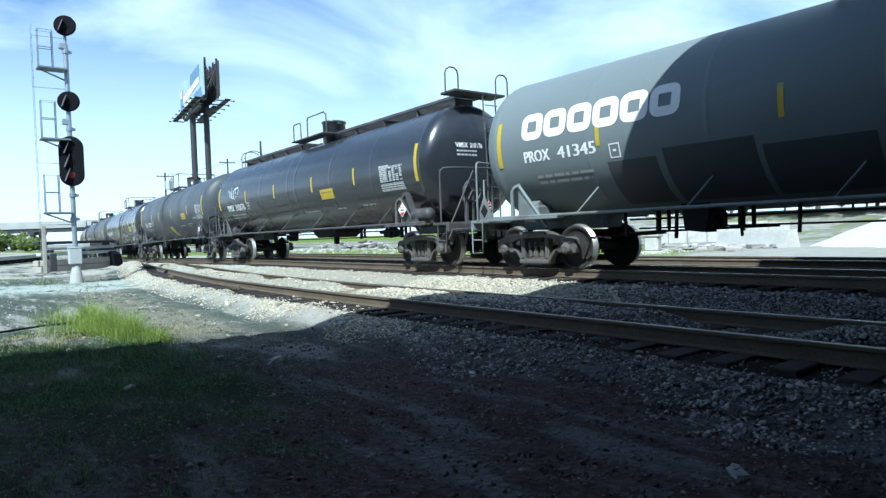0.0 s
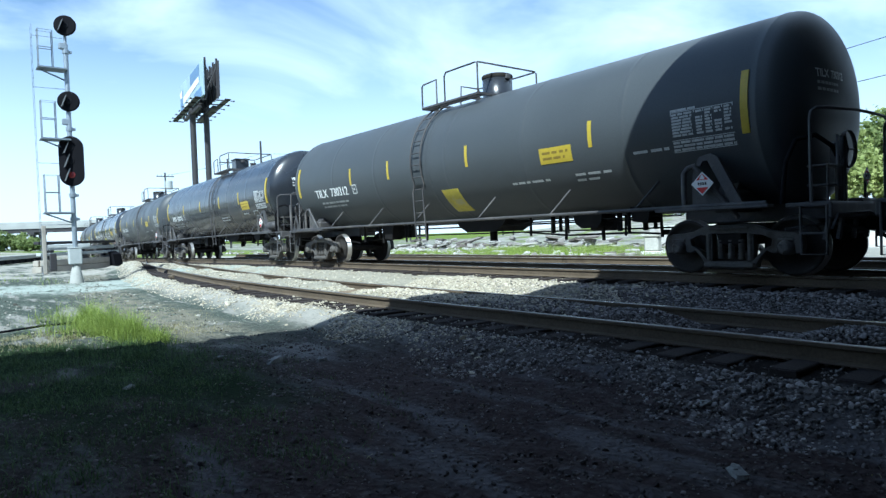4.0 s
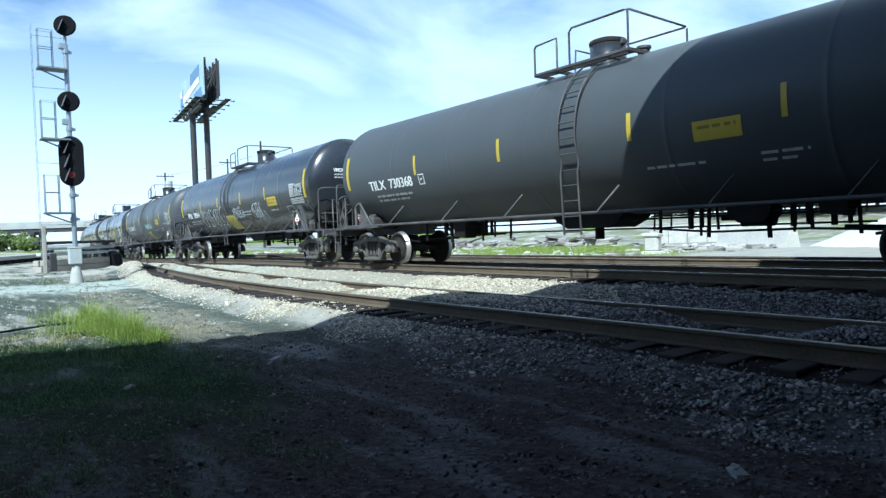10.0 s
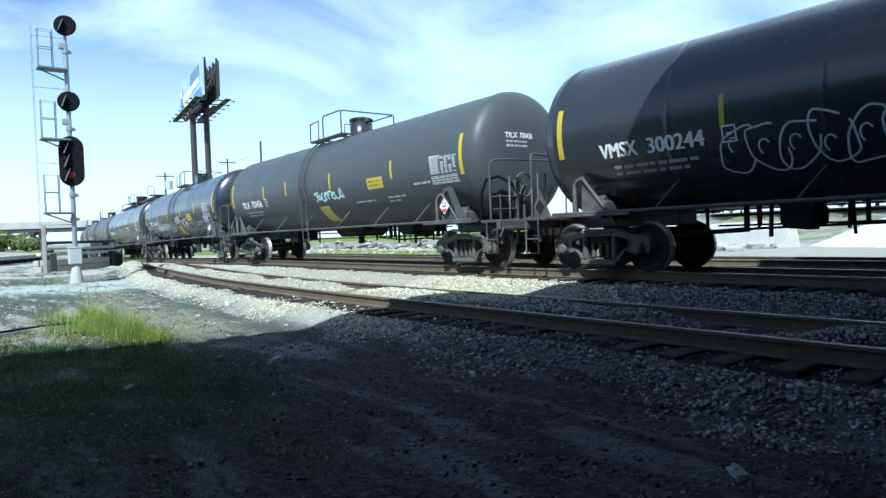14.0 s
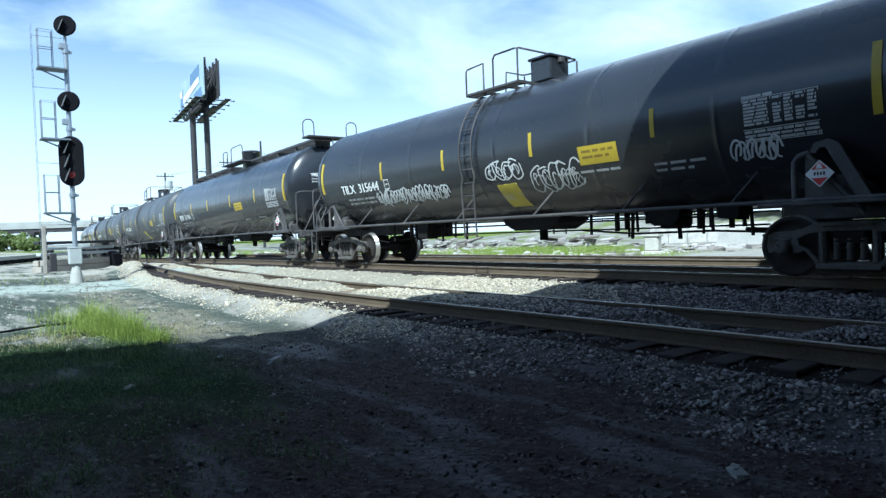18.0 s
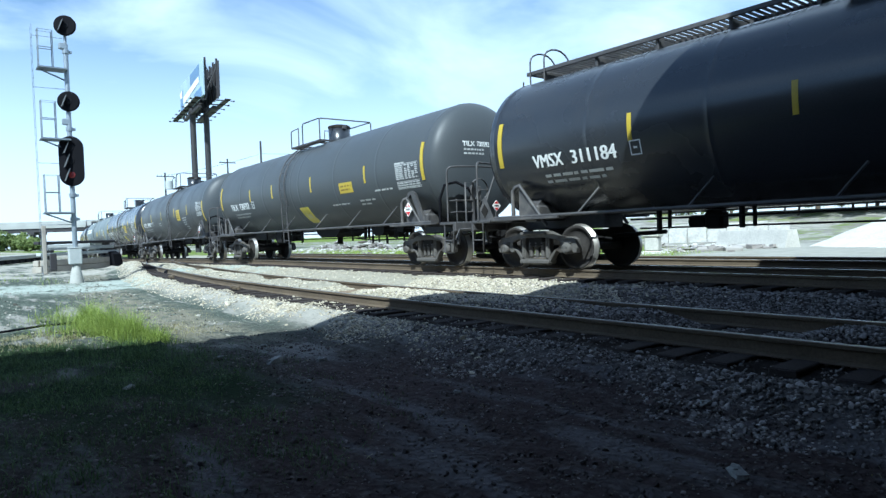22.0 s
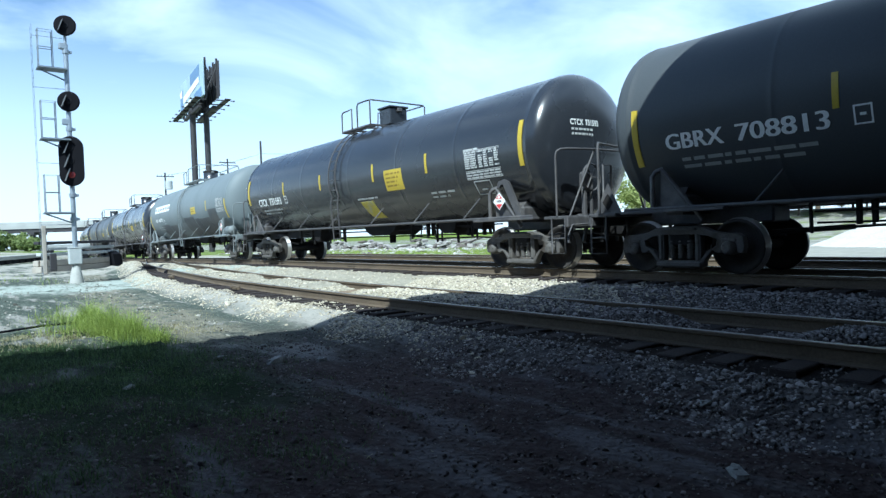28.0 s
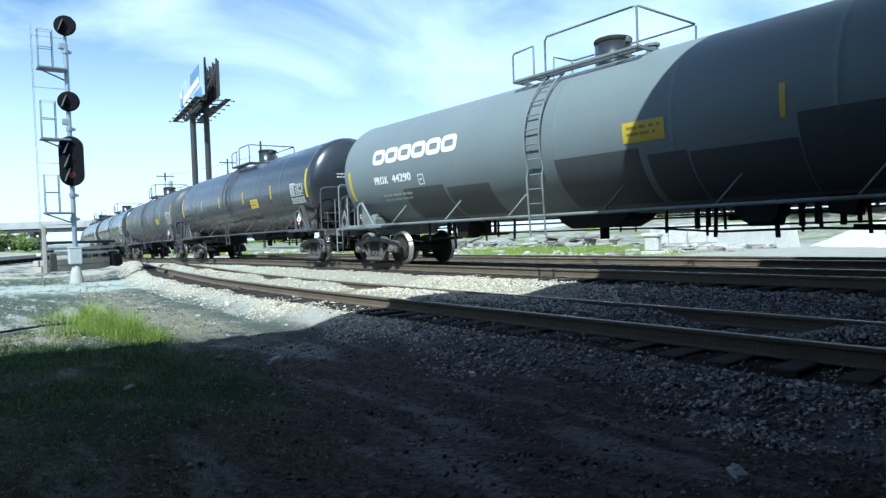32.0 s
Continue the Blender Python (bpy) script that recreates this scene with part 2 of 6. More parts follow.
gx = axis_steps([(-1500, 0), (-300, 12), (-90, 30), (-45, 45), (-20, 100), (4, 160), (40, 40), (300, 20), (1500, 10)])
gy = axis_steps([(-1500, 0), (-200, 12), (-20, 20), (-2, 40), (14, 160), (45, 90), (130, 40), (400, 15), (1500, 10)])
GX, GY = np.meshgrid(gx, gy, indexing="ij")
GZ = ground_height(GX, GY)
rng = np.random.default_rng(5)
near = (np.abs(GX) < 50) & (np.abs(GY) < 40)
GZ = GZ + near * rng.normal(0, 0.008, GZ.shape)
rough_yard = (GX > -46) & (GX < -9.3) & (GY > -3) & (GY < 4.0 + np.clip(-8.2 - GX, 0, 31) ** 2 / 264)
GZ = GZ + rough_yard * rng.normal(0, 0.016, GZ.shape)
ny = len(gy)
me = bpy.data.meshes.new("ground")
ii = (np.arange(len(gx) - 1)[:, None] * ny + np.arange(ny - 1)[None, :]).ravel()
me.from_pydata(np.stack([GX, GY, GZ], -1).reshape(-1, 3).tolist(), [], np.stack([ii, ii + ny, ii + ny + 1, ii + 1], -1).tolist())
me.polygons.foreach_set("use_smooth", [True] * len(me.polygons))


def ground_material():
    m = bpy.data.materials.new("gravel_dirt_and_grass")
    m.use_nodes = True
    n, l = m.node_tree.nodes, m.node_tree.links
    b = n["Principled BSDF"]
    tc = n.new("ShaderNodeTexCoord")
    sep = n.new("ShaderNodeSeparateXYZ")
    l.new(tc.outputs["Object"], sep.inputs[0])

    def noise(scale, detail=6, rough=0.6):
        t = n.new("ShaderNodeTexNoise")
        t.inputs["Scale"].default_value, t.inputs["Detail"].default_value, t.inputs["Roughness"].default_value = scale, detail, rough
        l.new(tc.outputs["Object"], t.inputs["Vector"])
        return t.outputs["Fac"]

    def band(src, a, b2):
        t = n.new("ShaderNodeMapRange")
        t.interpolation_type = "SMOOTHSTEP"
        t.inputs["From Min"].default_value, t.inputs["From Max"].default_value = a, b2
        l.new(src, t.inputs["Value"])
        return t.outputs["Result"]

    def calc(op, a, b2):
        t = n.new("ShaderNodeMath")
        t.operation = op
        for i, v in enumerate((a, b2)):
            if isinstance(v, (int, float)):
                t.inputs[i].default_value = v
            else:
                l.new(v, t.inputs[i])
        return t.outputs[0]

    def mix(fac, a, b2):
        t = n.new("ShaderNodeMixRGB")
        for i, v in enumerate((fac, a, b2)):
            if isinstance(v, (int, float)):
                t.inputs[i].default_value = v
            elif isinstance(v, tuple):
                t.inputs[i].default_value = (*v, 1)
            else:
                l.new(v, t.inputs[i])
        return t.outputs["Color"]

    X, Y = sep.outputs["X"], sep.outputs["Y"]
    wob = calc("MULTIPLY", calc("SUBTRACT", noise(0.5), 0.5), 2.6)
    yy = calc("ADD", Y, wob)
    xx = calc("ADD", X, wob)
    vor = n.new("ShaderNodeTexVoronoi")
    vor.inputs["Scale"].default_value = 17.0
    l.new(tc.outputs["Object"], vor.inputs["Vector"])
    # gravel's dark tone, with the bridge's shade put into the colour
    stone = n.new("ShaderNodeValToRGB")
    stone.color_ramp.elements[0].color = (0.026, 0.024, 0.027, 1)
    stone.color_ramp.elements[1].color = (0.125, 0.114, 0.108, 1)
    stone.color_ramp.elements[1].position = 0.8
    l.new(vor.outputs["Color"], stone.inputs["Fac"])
    # near dirt is coloured darker than the sunlit yard, adding to the bridge's shade
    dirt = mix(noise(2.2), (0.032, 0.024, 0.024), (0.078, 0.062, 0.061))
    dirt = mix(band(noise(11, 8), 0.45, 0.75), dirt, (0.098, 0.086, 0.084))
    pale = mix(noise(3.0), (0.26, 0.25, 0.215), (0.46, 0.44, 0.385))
    lit_dirt = mix(noise(1.4), (0.048, 0.057, 0.050), (0.120, 0.138, 0.116))
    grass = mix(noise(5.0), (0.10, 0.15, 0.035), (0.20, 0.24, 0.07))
    lit_dirt = mix(band(noise(9.0, 9, 0.75), 0.52, 0.66), lit_dirt, (0.195, 0.22, 0.18))
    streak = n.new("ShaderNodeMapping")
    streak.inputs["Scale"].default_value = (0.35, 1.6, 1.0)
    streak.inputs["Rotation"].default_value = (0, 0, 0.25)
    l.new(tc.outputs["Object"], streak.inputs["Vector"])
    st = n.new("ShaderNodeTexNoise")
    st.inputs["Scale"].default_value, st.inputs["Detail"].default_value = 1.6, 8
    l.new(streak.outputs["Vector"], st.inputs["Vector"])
    lit_dirt = mix(band(st.outputs["Fac"], 0.54, 0.66), lit_dirt, (0.27, 0.262, 0.235))
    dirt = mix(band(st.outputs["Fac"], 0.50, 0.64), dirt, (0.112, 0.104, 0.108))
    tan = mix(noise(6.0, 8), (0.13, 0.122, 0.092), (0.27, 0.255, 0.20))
    # dark shaded tone near the bridge, paler sunlit tone further off
    col = mix(band(xx, -5.0, -12.0), dirt, lit_dirt)
    # distance from the siding's centre line, along its bend
    d = calc("MAXIMUM", calc("SUBTRACT", -8.2, X), 0.0)
    d = calc("MINIMUM", d, 31.0)
    off = calc("SUBTRACT", Y, calc("ADD", 6.6, calc("DIVIDE", calc("MULTIPLY", d, d), 264.0)))
    offw = calc("ADD", off, calc("MULTIPLY", wob, 0.45))
    shoulder_tan = calc("MULTIPLY", calc("MULTIPLY", band(offw, -4.6, -3.4), band(offw, -2.3, -3.0)), band(xx, -8.0, -10.0))
    col = mix(calc("MULTIPLY", shoulder_tan, band(noise(2.6), 0.36, 0.56)), col, tan)
    # gravel coloured for sunlight away from the bridge
    shoulder_lit = calc("MULTIPLY", band(offw, -2.3, -1.6), band(xx, -5.5, -10.0))
    col = mix(shoulder_lit, col, pale)
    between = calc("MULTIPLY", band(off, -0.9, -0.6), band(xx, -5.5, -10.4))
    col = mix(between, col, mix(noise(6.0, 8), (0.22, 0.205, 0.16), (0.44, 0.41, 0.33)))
    # same gravel in its shade-darkened colour towards the bridge
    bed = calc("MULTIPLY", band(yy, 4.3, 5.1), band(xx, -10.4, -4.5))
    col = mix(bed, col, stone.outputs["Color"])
    # dark strip at the tie ends, the shade of their gaps painted on
    crib_shade = calc("MULTIPLY", band(off, -1.5, -1.25), band(off, -0.70, -0.80))
    col = mix(crib_shade, col, (0.030, 0.026, 0.024))
    mast = calc("MULTIPLY", calc("MULTIPLY", band(xx, -20.5, -23.5), band(xx, -28.5, -26.5)), band(noise(0.6), 0.36, 0.50))
    col = mix(mast, col, mix(noise(5.0, 9, 0.7), (0.23, 0.255, 0.225), (0.50, 0.545, 0.48)))
    col = mix(calc("MULTIPLY", band(xx, -30, -36), band(noise(0.35), 0.40, 0.54)), col, pale)
    bald = band(noise(0.8), 0.34, 0.46)
    far = band(yy, 18.0, 19.5)
    col = mix(far, col, mix(noise(1.1, 9), (0.22, 0.215, 0.185), (0.44, 0.43, 0.38)))
    col = mix(calc("MULTIPLY", calc("MULTIPLY", far, bald), calc("MULTIPLY", band(xx, -13, -18), band(yy, 31.0, 28.0))), col, grass)
    col = mix(calc("MULTIPLY", band(xx, -50, -70), band(noise(0.12), 0.5, 0.64)), col, (0.085, 0.115, 0.04))
    col = mix(calc("MULTIPLY", band(Y, 33, 46), band(noise(0.30), 0.46, 0.60)), col, grass)
    col = mix(calc("MULTIPLY", band(Y, 33, 40), band(st.outputs["Fac"], 0.44, 0.60)), col, (0.20, 0.19, 0.17))
    col = mix(band(Y, 66, 90), col, grass)
    # ground below the shaded grass, its green darkened to carry the shade
    shade_green = calc("MULTIPLY", band(Y, 3.2, 2.2), band(noise(0.9), 0.40, 0.58))
    shade_green = calc("MULTIPLY", shade_green, band(xx, -14.5, -12.0))
    col = mix(calc("MULTIPLY", shade_green, band(X, -3.6, -6.2)), col, (0.026, 0.038, 0.022))
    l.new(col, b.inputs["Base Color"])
    b.inputs["Roughness"].default_value = 0.95
    b.inputs["Specular IOR Level"].default_value = 0.0
    bp = n.new("ShaderNodeBump")
    bp.inputs["Strength"].default_value, bp.inputs["Distance"].default_value = 0.8, 0.03
    l.new(calc("ADD", vor.outputs["Distance"], noise(26, 8)), bp.inputs["Height"])
    l.new(bp.outputs["Normal"], b.inputs["Normal"])
    return m


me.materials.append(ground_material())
ground = tagged(new("ground", me), "trodden dirt, pale gravel and weedy grass beside the tracks, coloured darker for shade", "ground", kind="structure")


# ---- overpass above the camera, which shades the near ground ----
SKEW = 0.13
def deck_x(y):
    return -3.14 + SKEW * (y - 10)


def overpass():
    t = thing("overpass", "concrete road bridge crossing above the tracks", "bridge", kind="structure")
    # deck made 64 m wide to keep sky light off the shaded side
    ya, yb, w = -60.0, 80.0, 64.0
    for name, x0, x1, z0, z1 in (("deck", 0.3, w - 0.3, 7.75, 8.05), ("parapet", 0.0, 0.3, 7.6, 8.8), ("parapet", w - 0.3, w, 7.6, 8.8)):
        g = Geo()
        g.add([(deck_x(y) + x, y, z) for y in (ya, yb) for x in (x0, x1) for z in (z0, z1)], [(0, 1, 3, 2), (4, 6, 7, 5), (0, 4, 5, 1), (2, 3, 7, 6), (0, 2, 6, 4), (1, 5, 7, 3)])
        part(name, g, M_CONCRETE, t)
    for k in range(24):
        x = 1.3 + k * 2.66
        g = Geo()
        g.add([(deck_x(y) + x + d, y, z) for y in (ya, yb) for d in (-0.25, 0.25) for z in (6.75, 7.746)], [(0, 1, 3, 2), (4, 6, 7, 5), (0, 4, 5, 1), (2, 3, 7, 6), (0, 2, 6, 4), (1, 5, 7, 3)])
        part("girder", g, M_CONCRETE, t)
    for y in (-16.0, 24.0):
        g = Geo().box((deck_x(y) + 33.5, y, 6.35), (60.0, 1.1, 0.8), 0.05)
        for k in (5.6, 13.6, 21.6, 29.6, 37.6, 45.6, 53.6, 61.6):
            g.rod((deck_x(y) + k, y, -0.6), (deck_x(y) + k, y, 6.0), 0.5, 20)
        part("pier", g, M_CONCRETE, t)


overpass()
# two unseen walls added behind the camera to cut sky light
side_screen = part("abutment", Geo().box((30.0, -9.0, 3.1), (68.0, 1.2, 7.4), 0.05).box((-6.5, -12.0, 1.6), (8.0, 1.0, 4.4), 0.05), M_CONCRETE)
rear = part("sky_screen_wall", Geo().box((-2.0, -15.0, 4.2), (56.0, 1.0, 9.8), 0.05), M_CONCRETE)
tagged(rear, "added unseen concrete wall behind the camera that blocks sky light", "wall", kind="structure")
tagged(side_screen, "added unseen concrete wall beneath the road bridge that blocks sky light", "abutment", kind="structure")


# ---- tracks ----
def rail_profile(h=0.17):
    w = [(-0.07, 0), (-0.07, 0.012), (-0.012, 0.03), (-0.009, h - 0.045), (-0.036, h - 0.035), (-0.036, h - 0.006), (-0.028, h)]
    return w + [(-a, z) for a, z in reversed(w)]


def sweep(path, prof):
    """A profile (across, up) swept along points (x, y, z, heading)."""
    g, n = Geo(), len(prof)
    vs = []
    for x, y, z, a in path:
        vs += [(x - u * math.sin(a), y + u * math.cos(a), z + w) for u, w in prof]
    fs = [(i * n + k, i * n + (k + 1) % n, (i + 1) * n + (k + 1) % n, (i + 1) * n + k) for i in range(len(path) - 1) for k in range(n)]
    g.add(vs, fs + [tuple(range(n))[::-1], tuple(range(len(vs) - n, len(vs)))])
    return g


TIE = Geo().box((0, 0, -0.085), (0.23, 2.55, 0.17), 0.012).mesh("tie", M_TIE)


def track(name, label, path_at, s0, s1, top, far_step, tie_range, gauge=1.505, ramp=0.0, head=None, down=0.0):
    """Two rails with polished heads on ties."""
    t = thing(name, label, "railway track", kind="structure")
    ss = [s0]
    while ss[-1] < s1:
        ss.append(min(ss[-1] + (2.0 if -60 < ss[-1] < 20 else far_step), s1))
    for side in (-1, 1):
        rows = []
        for s in ss:
            x, y, a = path_at(s, side * gauge / 2)
            rows.append((x, y, top - 0.17 + ramp * min(max((-18 - s) / 30, 0), 1) - down * float(fall(s)), a))
        part("rail", sweep(rows, rail_profile()), M_RAIL, t)
        part("rail_head", sweep([(x, y, z + 0.1702, a) for x, y, z, a in rows], [(-0.027, 0), (0.027, 0), (0.02, 0.0035), (-0.02, 0.0035)]), head or M_RUN, t, "worn running surface")
    k = tie_range[0]
    while k < tie_range[1]:
        x, y, a = path_at(k, 0)
        ob = part("tie", TIE, M_TIE, t)
        ob.matrix_local = pose(x, y, top - 0.165 + ramp * min(max((-18 - k) / 30, 0), 1) - down * float(fall(k)), random.uniform(-0.6, 0.6), 0, math.degrees(a) + random.uniform(-1.5, 1.5))
        k += 0.51
    return t


def siding_at(s, off=0.0):
    d = max(-8.2 - s, 0.0)
    bend = min(d, 31.0)
    a = bend / 132.0
    x = s if d == 0 else -8.2 - 132.0 * math.sin(a) - (d - bend) * math.cos(a)
    y = SIDING_Y if d == 0 else SIDING_Y + 132.0 * (1 - math.cos(a)) + (d - bend) * math.sin(a)
    return x + off * math.sin(a), y + off * math.cos(a), -a


def back_at(s, off=0.0):
    return s, 16.6 + off, 0.0


track("main_track", "curving main line with worn rails on timber ties", on_track, -330, 150, RAIL, 5, (-75, 12), down=1.0)
track("siding_track", "rusty siding joining the main line on timber ties", siding_at, -54, 60, SIDING_Z, 5, (-34, 8), 1.46, 0.17, M_DULL_HEAD, 1.0)
track("back_track", "dark rails of a disused track in the train's shade", back_at, -42, 80, 0.0, 10, (-41, 0))


# ---- tank cars ----
TANK_R, TANK_Z = 1.55, 2.65


def wrap(pts, r=TANK_R + 0.006):
    """Points (along, up the curved side) laid on the tank's near side."""
    return [(u, -r * math.cos(w / TANK_R), TANK_Z + r * math.sin(w / TANK_R)) for u, w in pts]


def patch_geo(u0, u1, w0, w1, lift=0.006, skew=0.0, steps=8):
    """A thin plate on the tank's side, from w0 to w1 up the curve."""
    vs = []
    for r in (TANK_R + lift, TANK_R - 0.01):
        for i in range(steps + 1):
            w = w0 + (w1 - w0) * i / steps
            k = skew * (w - w0)
            vs += wrap([(u0 + k, w), (u1 + k, w)], r)
    n = 2 * steps + 2
    fs = [(2 * i, 2 * i + 1, 2 * i + 3, 2 * i + 2) for i in range(steps)]
    fs += [(2 * i, 2 * i + 2, n + 2 * i + 2, n + 2 * i) for i in range(steps)] + [(2 * i + 1, n + 2 * i + 1, n + 2 * i + 3, 2 * i + 3) for i in range(steps)]
    fs += [(0, n, n + 1, 1), (n - 2, n - 1, 2 * n - 1, 2 * n - 2)]
    return Geo().add(vs, fs)


def text_geo(words, height, bold=0.0):
    """Flat letters with the built-in font: a list of vertices and faces, cut into bands."""
    cu = bpy.data.curves.new("letters", "FONT")
    cu.body, cu.size, cu.fill_mode, cu.resolution_u = words, height / 0.73, "FRONT", 3
    cu.offset = bold
    ob = new("letters", cu)
    bpy.context.view_layer.update()
    me = bpy.data.meshes.new_from_object(ob.evaluated_get(bpy.context.evaluated_depsgraph_get()))
    bpy.data.objects.remove(ob)
    bm = bmesh.new()
    bm.from_mesh(me)
    bpy.data.meshes.remove(me)
    for k in range(1, 4):
        bmesh.ops.bisect_plane(bm, geom=bm.verts[:] + bm.edges[:] + bm.faces[:], plane_co=(0, height * k / 4, 0), plane_no=(0, 1, 0))
    bm.verts.index_update()
    vs = [tuple(v.co) for v in bm.verts]
    fs = [[v.index for v in f.verts] for f in bm.faces]
    bm.free()
    return vs, fs


def lettering(words, u0, u1, w, height, bold=0.0):
    """Words on the tank's side between u0 and u1."""
    vs, fs = text_geo(words, height, bold)
    x0, x1 = min(v[0] for v in vs), max(v[0] for v in vs)
    k = (u1 - u0) / (x1 - x0)
    g = Geo()
    for du, lift in ((-0.013, 0.007), (0.013, 0.0076)):
        g.add(wrap([(u0 + du + (v[0] - x0) * k, w + v[1] - height / 2) for v in vs], TANK_R + lift), fs)
    return g


def bars(u0, u1, w, rows, h=0.045, gap=0.04, seed=1):
    """Writing too small to read: rows of short bars."""
    r = random.Random(seed)
    g = Geo()
    for i in range(rows):
        y = w - i * (h + gap)
        u = u0
        end = u0 + (u1 - u0) * (1 if i == 0 else r.uniform(0.7, 1))
        while u < end - 0.02:
            d = min(r.uniform(0.10, 0.34), end - u)
            q = wrap([(u, y), (u + d, y), (u + d, y + h), (u, y + h)], TANK_R + 0.0075)
            g.add(q, [(0, 1, 2, 3)])
            u += d + r.uniform(0.03, 0.07)
    return g


def stroke(g, pts, width, lift):
    """A painted line of even width along points on the tank's side."""
    left, right = [], []
    for i, p in enumerate(pts):
        q0, q1 = pts[max(i - 1, 0)], pts[min(i + 1, len(pts) - 1)]
        dx, dy = q1[0] - q0[0], q1[1] - q0[1]
        d = math.hypot(dx, dy) or 1
        left.append((p[0] - dy / d * width, p[1] + dx / d * width))
        right.append((p[0] + dy / d * width, p[1] - dx / d * width))
    m = len(pts)
    g.add(wrap(left + right, TANK_R + lift), [(i, m + i, m + i + 1, i + 1) for i in range(m - 1)])


def scrawl(u0, u1, w, h, seed, width=0.035, loops=9, style="tag"):
    """A painted scrawl with no readable letters: fat outlined blobs, a tag or dense scribble."""
    r = random.Random(seed)
    out, g = [], Geo()
    step = (u1 - u0) / loops
    for k in range(loops):
        if style != "dense" or k == 0:
            g = Geo()
            out.append(g)
        c = u0 + step * (k + 0.5)
        lift = 0.0068 + 0.0005 * k
        if style == "blob":
            rx, top, low = step * 0.62, w + h * r.uniform(0.40, 0.56) + 0.10 * h * k / loops, w - h * r.uniform(0.40, 0.55)
            pts = []
            for i in range(27):
                a = 2 * math.pi * i / 26 + 0.9
                x = c + rx * math.copysign(abs(math.cos(a)) ** 0.8, math.cos(a)) + 0.22 * step * math.sin(a) * (-1) ** k
                y = (top + low) / 2 + (top - low) / 2 * math.copysign(abs(math.sin(a)) ** 0.75, math.sin(a)) * (1 - 0.12 * math.cos(3 * a + k))
                pts.append((x, y))
            stroke(g, pts[:22 + k % 4], width * 0.62, lift)
            x0, y0 = c - 0.15 * rx, w + h * r.uniform(-0.15, 0.15)
            stroke(g, [(x0 + 0.30 * rx * math.cos(a), y0 + 0.16 * h * math.sin(a)) for a in np.linspace(0.5, 4.2, 9)], width * 0.55, lift + 0.0003)
        elif style == "dense":
            rx, ry, sl = step * r.uniform(0.45, 0.85), h * r.uniform(0.28, 0.48), r.uniform(-0.15, 0.25)
            cy, a0 = w + h * r.uniform(-0.06, 0.06), r.uniform(0, 6.28)
            ring = [(c + rx * math.cos(a0 + q * 0.5) + sl * ry * math.sin(a0 + q * 0.5), cy + ry * math.sin(a0 + q * 0.5)) for q in range(11)]
            stroke(g, ring, width * 0.7, lift)
            stroke(g, [(c + step * r.uniform(-0.5, 0.0), cy - ry * r.uniform(0.5, 1.2)), (c, cy), (c + step * r.uniform(0.1, 0.7), cy + ry * r.uniform(0.4, 1.0))], width * 0.7, lift + 0.0003)
        else:
            rx, ry = step * r.uniform(0.40, 0.75), h * r.uniform(0.26, 0.46)
            a0, turn = r.uniform(0, 6.28), r.choice((-1, 1)) * r.uniform(3.0, 5.4)
            pts = [(c + rx * math.cos(a0 + turn * i / 14), w + ry * math.sin(a0 + turn * i / 14) + 0.12 * h * math.sin(2 * k)) for i in range(15)]
            stroke(g, pts, width * 0.6, lift)
            if k % 2:
                stroke(g, [(c - rx, w - ry * r.uniform(0.2, 1)), (c, w + ry * r.uniform(0.4, 1.2)), (c + rx * 0.8, w - ry)], width * 0.55, lift + 0.0002)
    return out


def wheelset_mesh():
    g = Geo()
    g.rod((0, -1.08, 0), (0, 1.08, 0), 0.08, 12)
    for s in (-1, 1):
        y = s * 0.755
        prof = [(-0.07, 0.30), (-0.065, 0.41), (-0.068, 0.457), (0.045, 0.462), (0.05, 0.487), (0.075, 0.487), (0.078, 0.43), (0.035, 0.40), (0.015, 0.26), (0.05, 0.16), (0.05, 0.09)]
        prof2 = [(-0.068, 0.457), (-0.066, 0.40), (-0.02, 0.37), (-0.01, 0.24), (-0.06, 0.15), (-0.075, 0.09)]
        g.lathe([(y - s * u, rr) for u, rr in (prof2[::-1] + prof[3:])][::(1 if s < 0 else -1)], "Y", 28)
    return g


WHEELS = wheelset_mesh().mesh("wheelset", M_WHEEL)
WHEELS.materials.append(M_TREAD)
for f in WHEELS.polygons:
    if all(math.hypot(WHEELS.vertices[v].co.x, WHEELS.vertices[v].co.z) > 0.445 for v in f.vertices):
        f.material_index = 1


def plate_geo(rings, depth, bevel):
    """A flat casting from an outline and its openings, with softened edges, standing in the x-z plane."""
    cu = bpy.data.curves.new("casting", "CURVE")
    cu.dimensions, cu.fill_mode, cu.extrude, cu.bevel_depth, cu.bevel_resolution, cu.offset = "2D", "BOTH", depth / 2 - bevel, bevel, 1, -bevel
    for ring in rings:
        sp = cu.splines.new("POLY")
        sp.points.add(len(ring) - 1)
        sp.use_cyclic_u = True
        for p, (x, z) in zip(sp.points, ring):
            p.co = (x, z, 0, 1)
    ob = new("casting", cu)
    bpy.context.view_layer.update()
    me = bpy.data.meshes.new_from_object(ob.evaluated_get(bpy.context.evaluated_depsgraph_get()))
    bpy.data.objects.remove(ob)
    g = Geo().add([(v.co.x, -v.co.z, v.co.y) for v in me.vertices], [tuple(f.vertices) for f in me.polygons])
    bpy.data.meshes.remove(me)
    return g


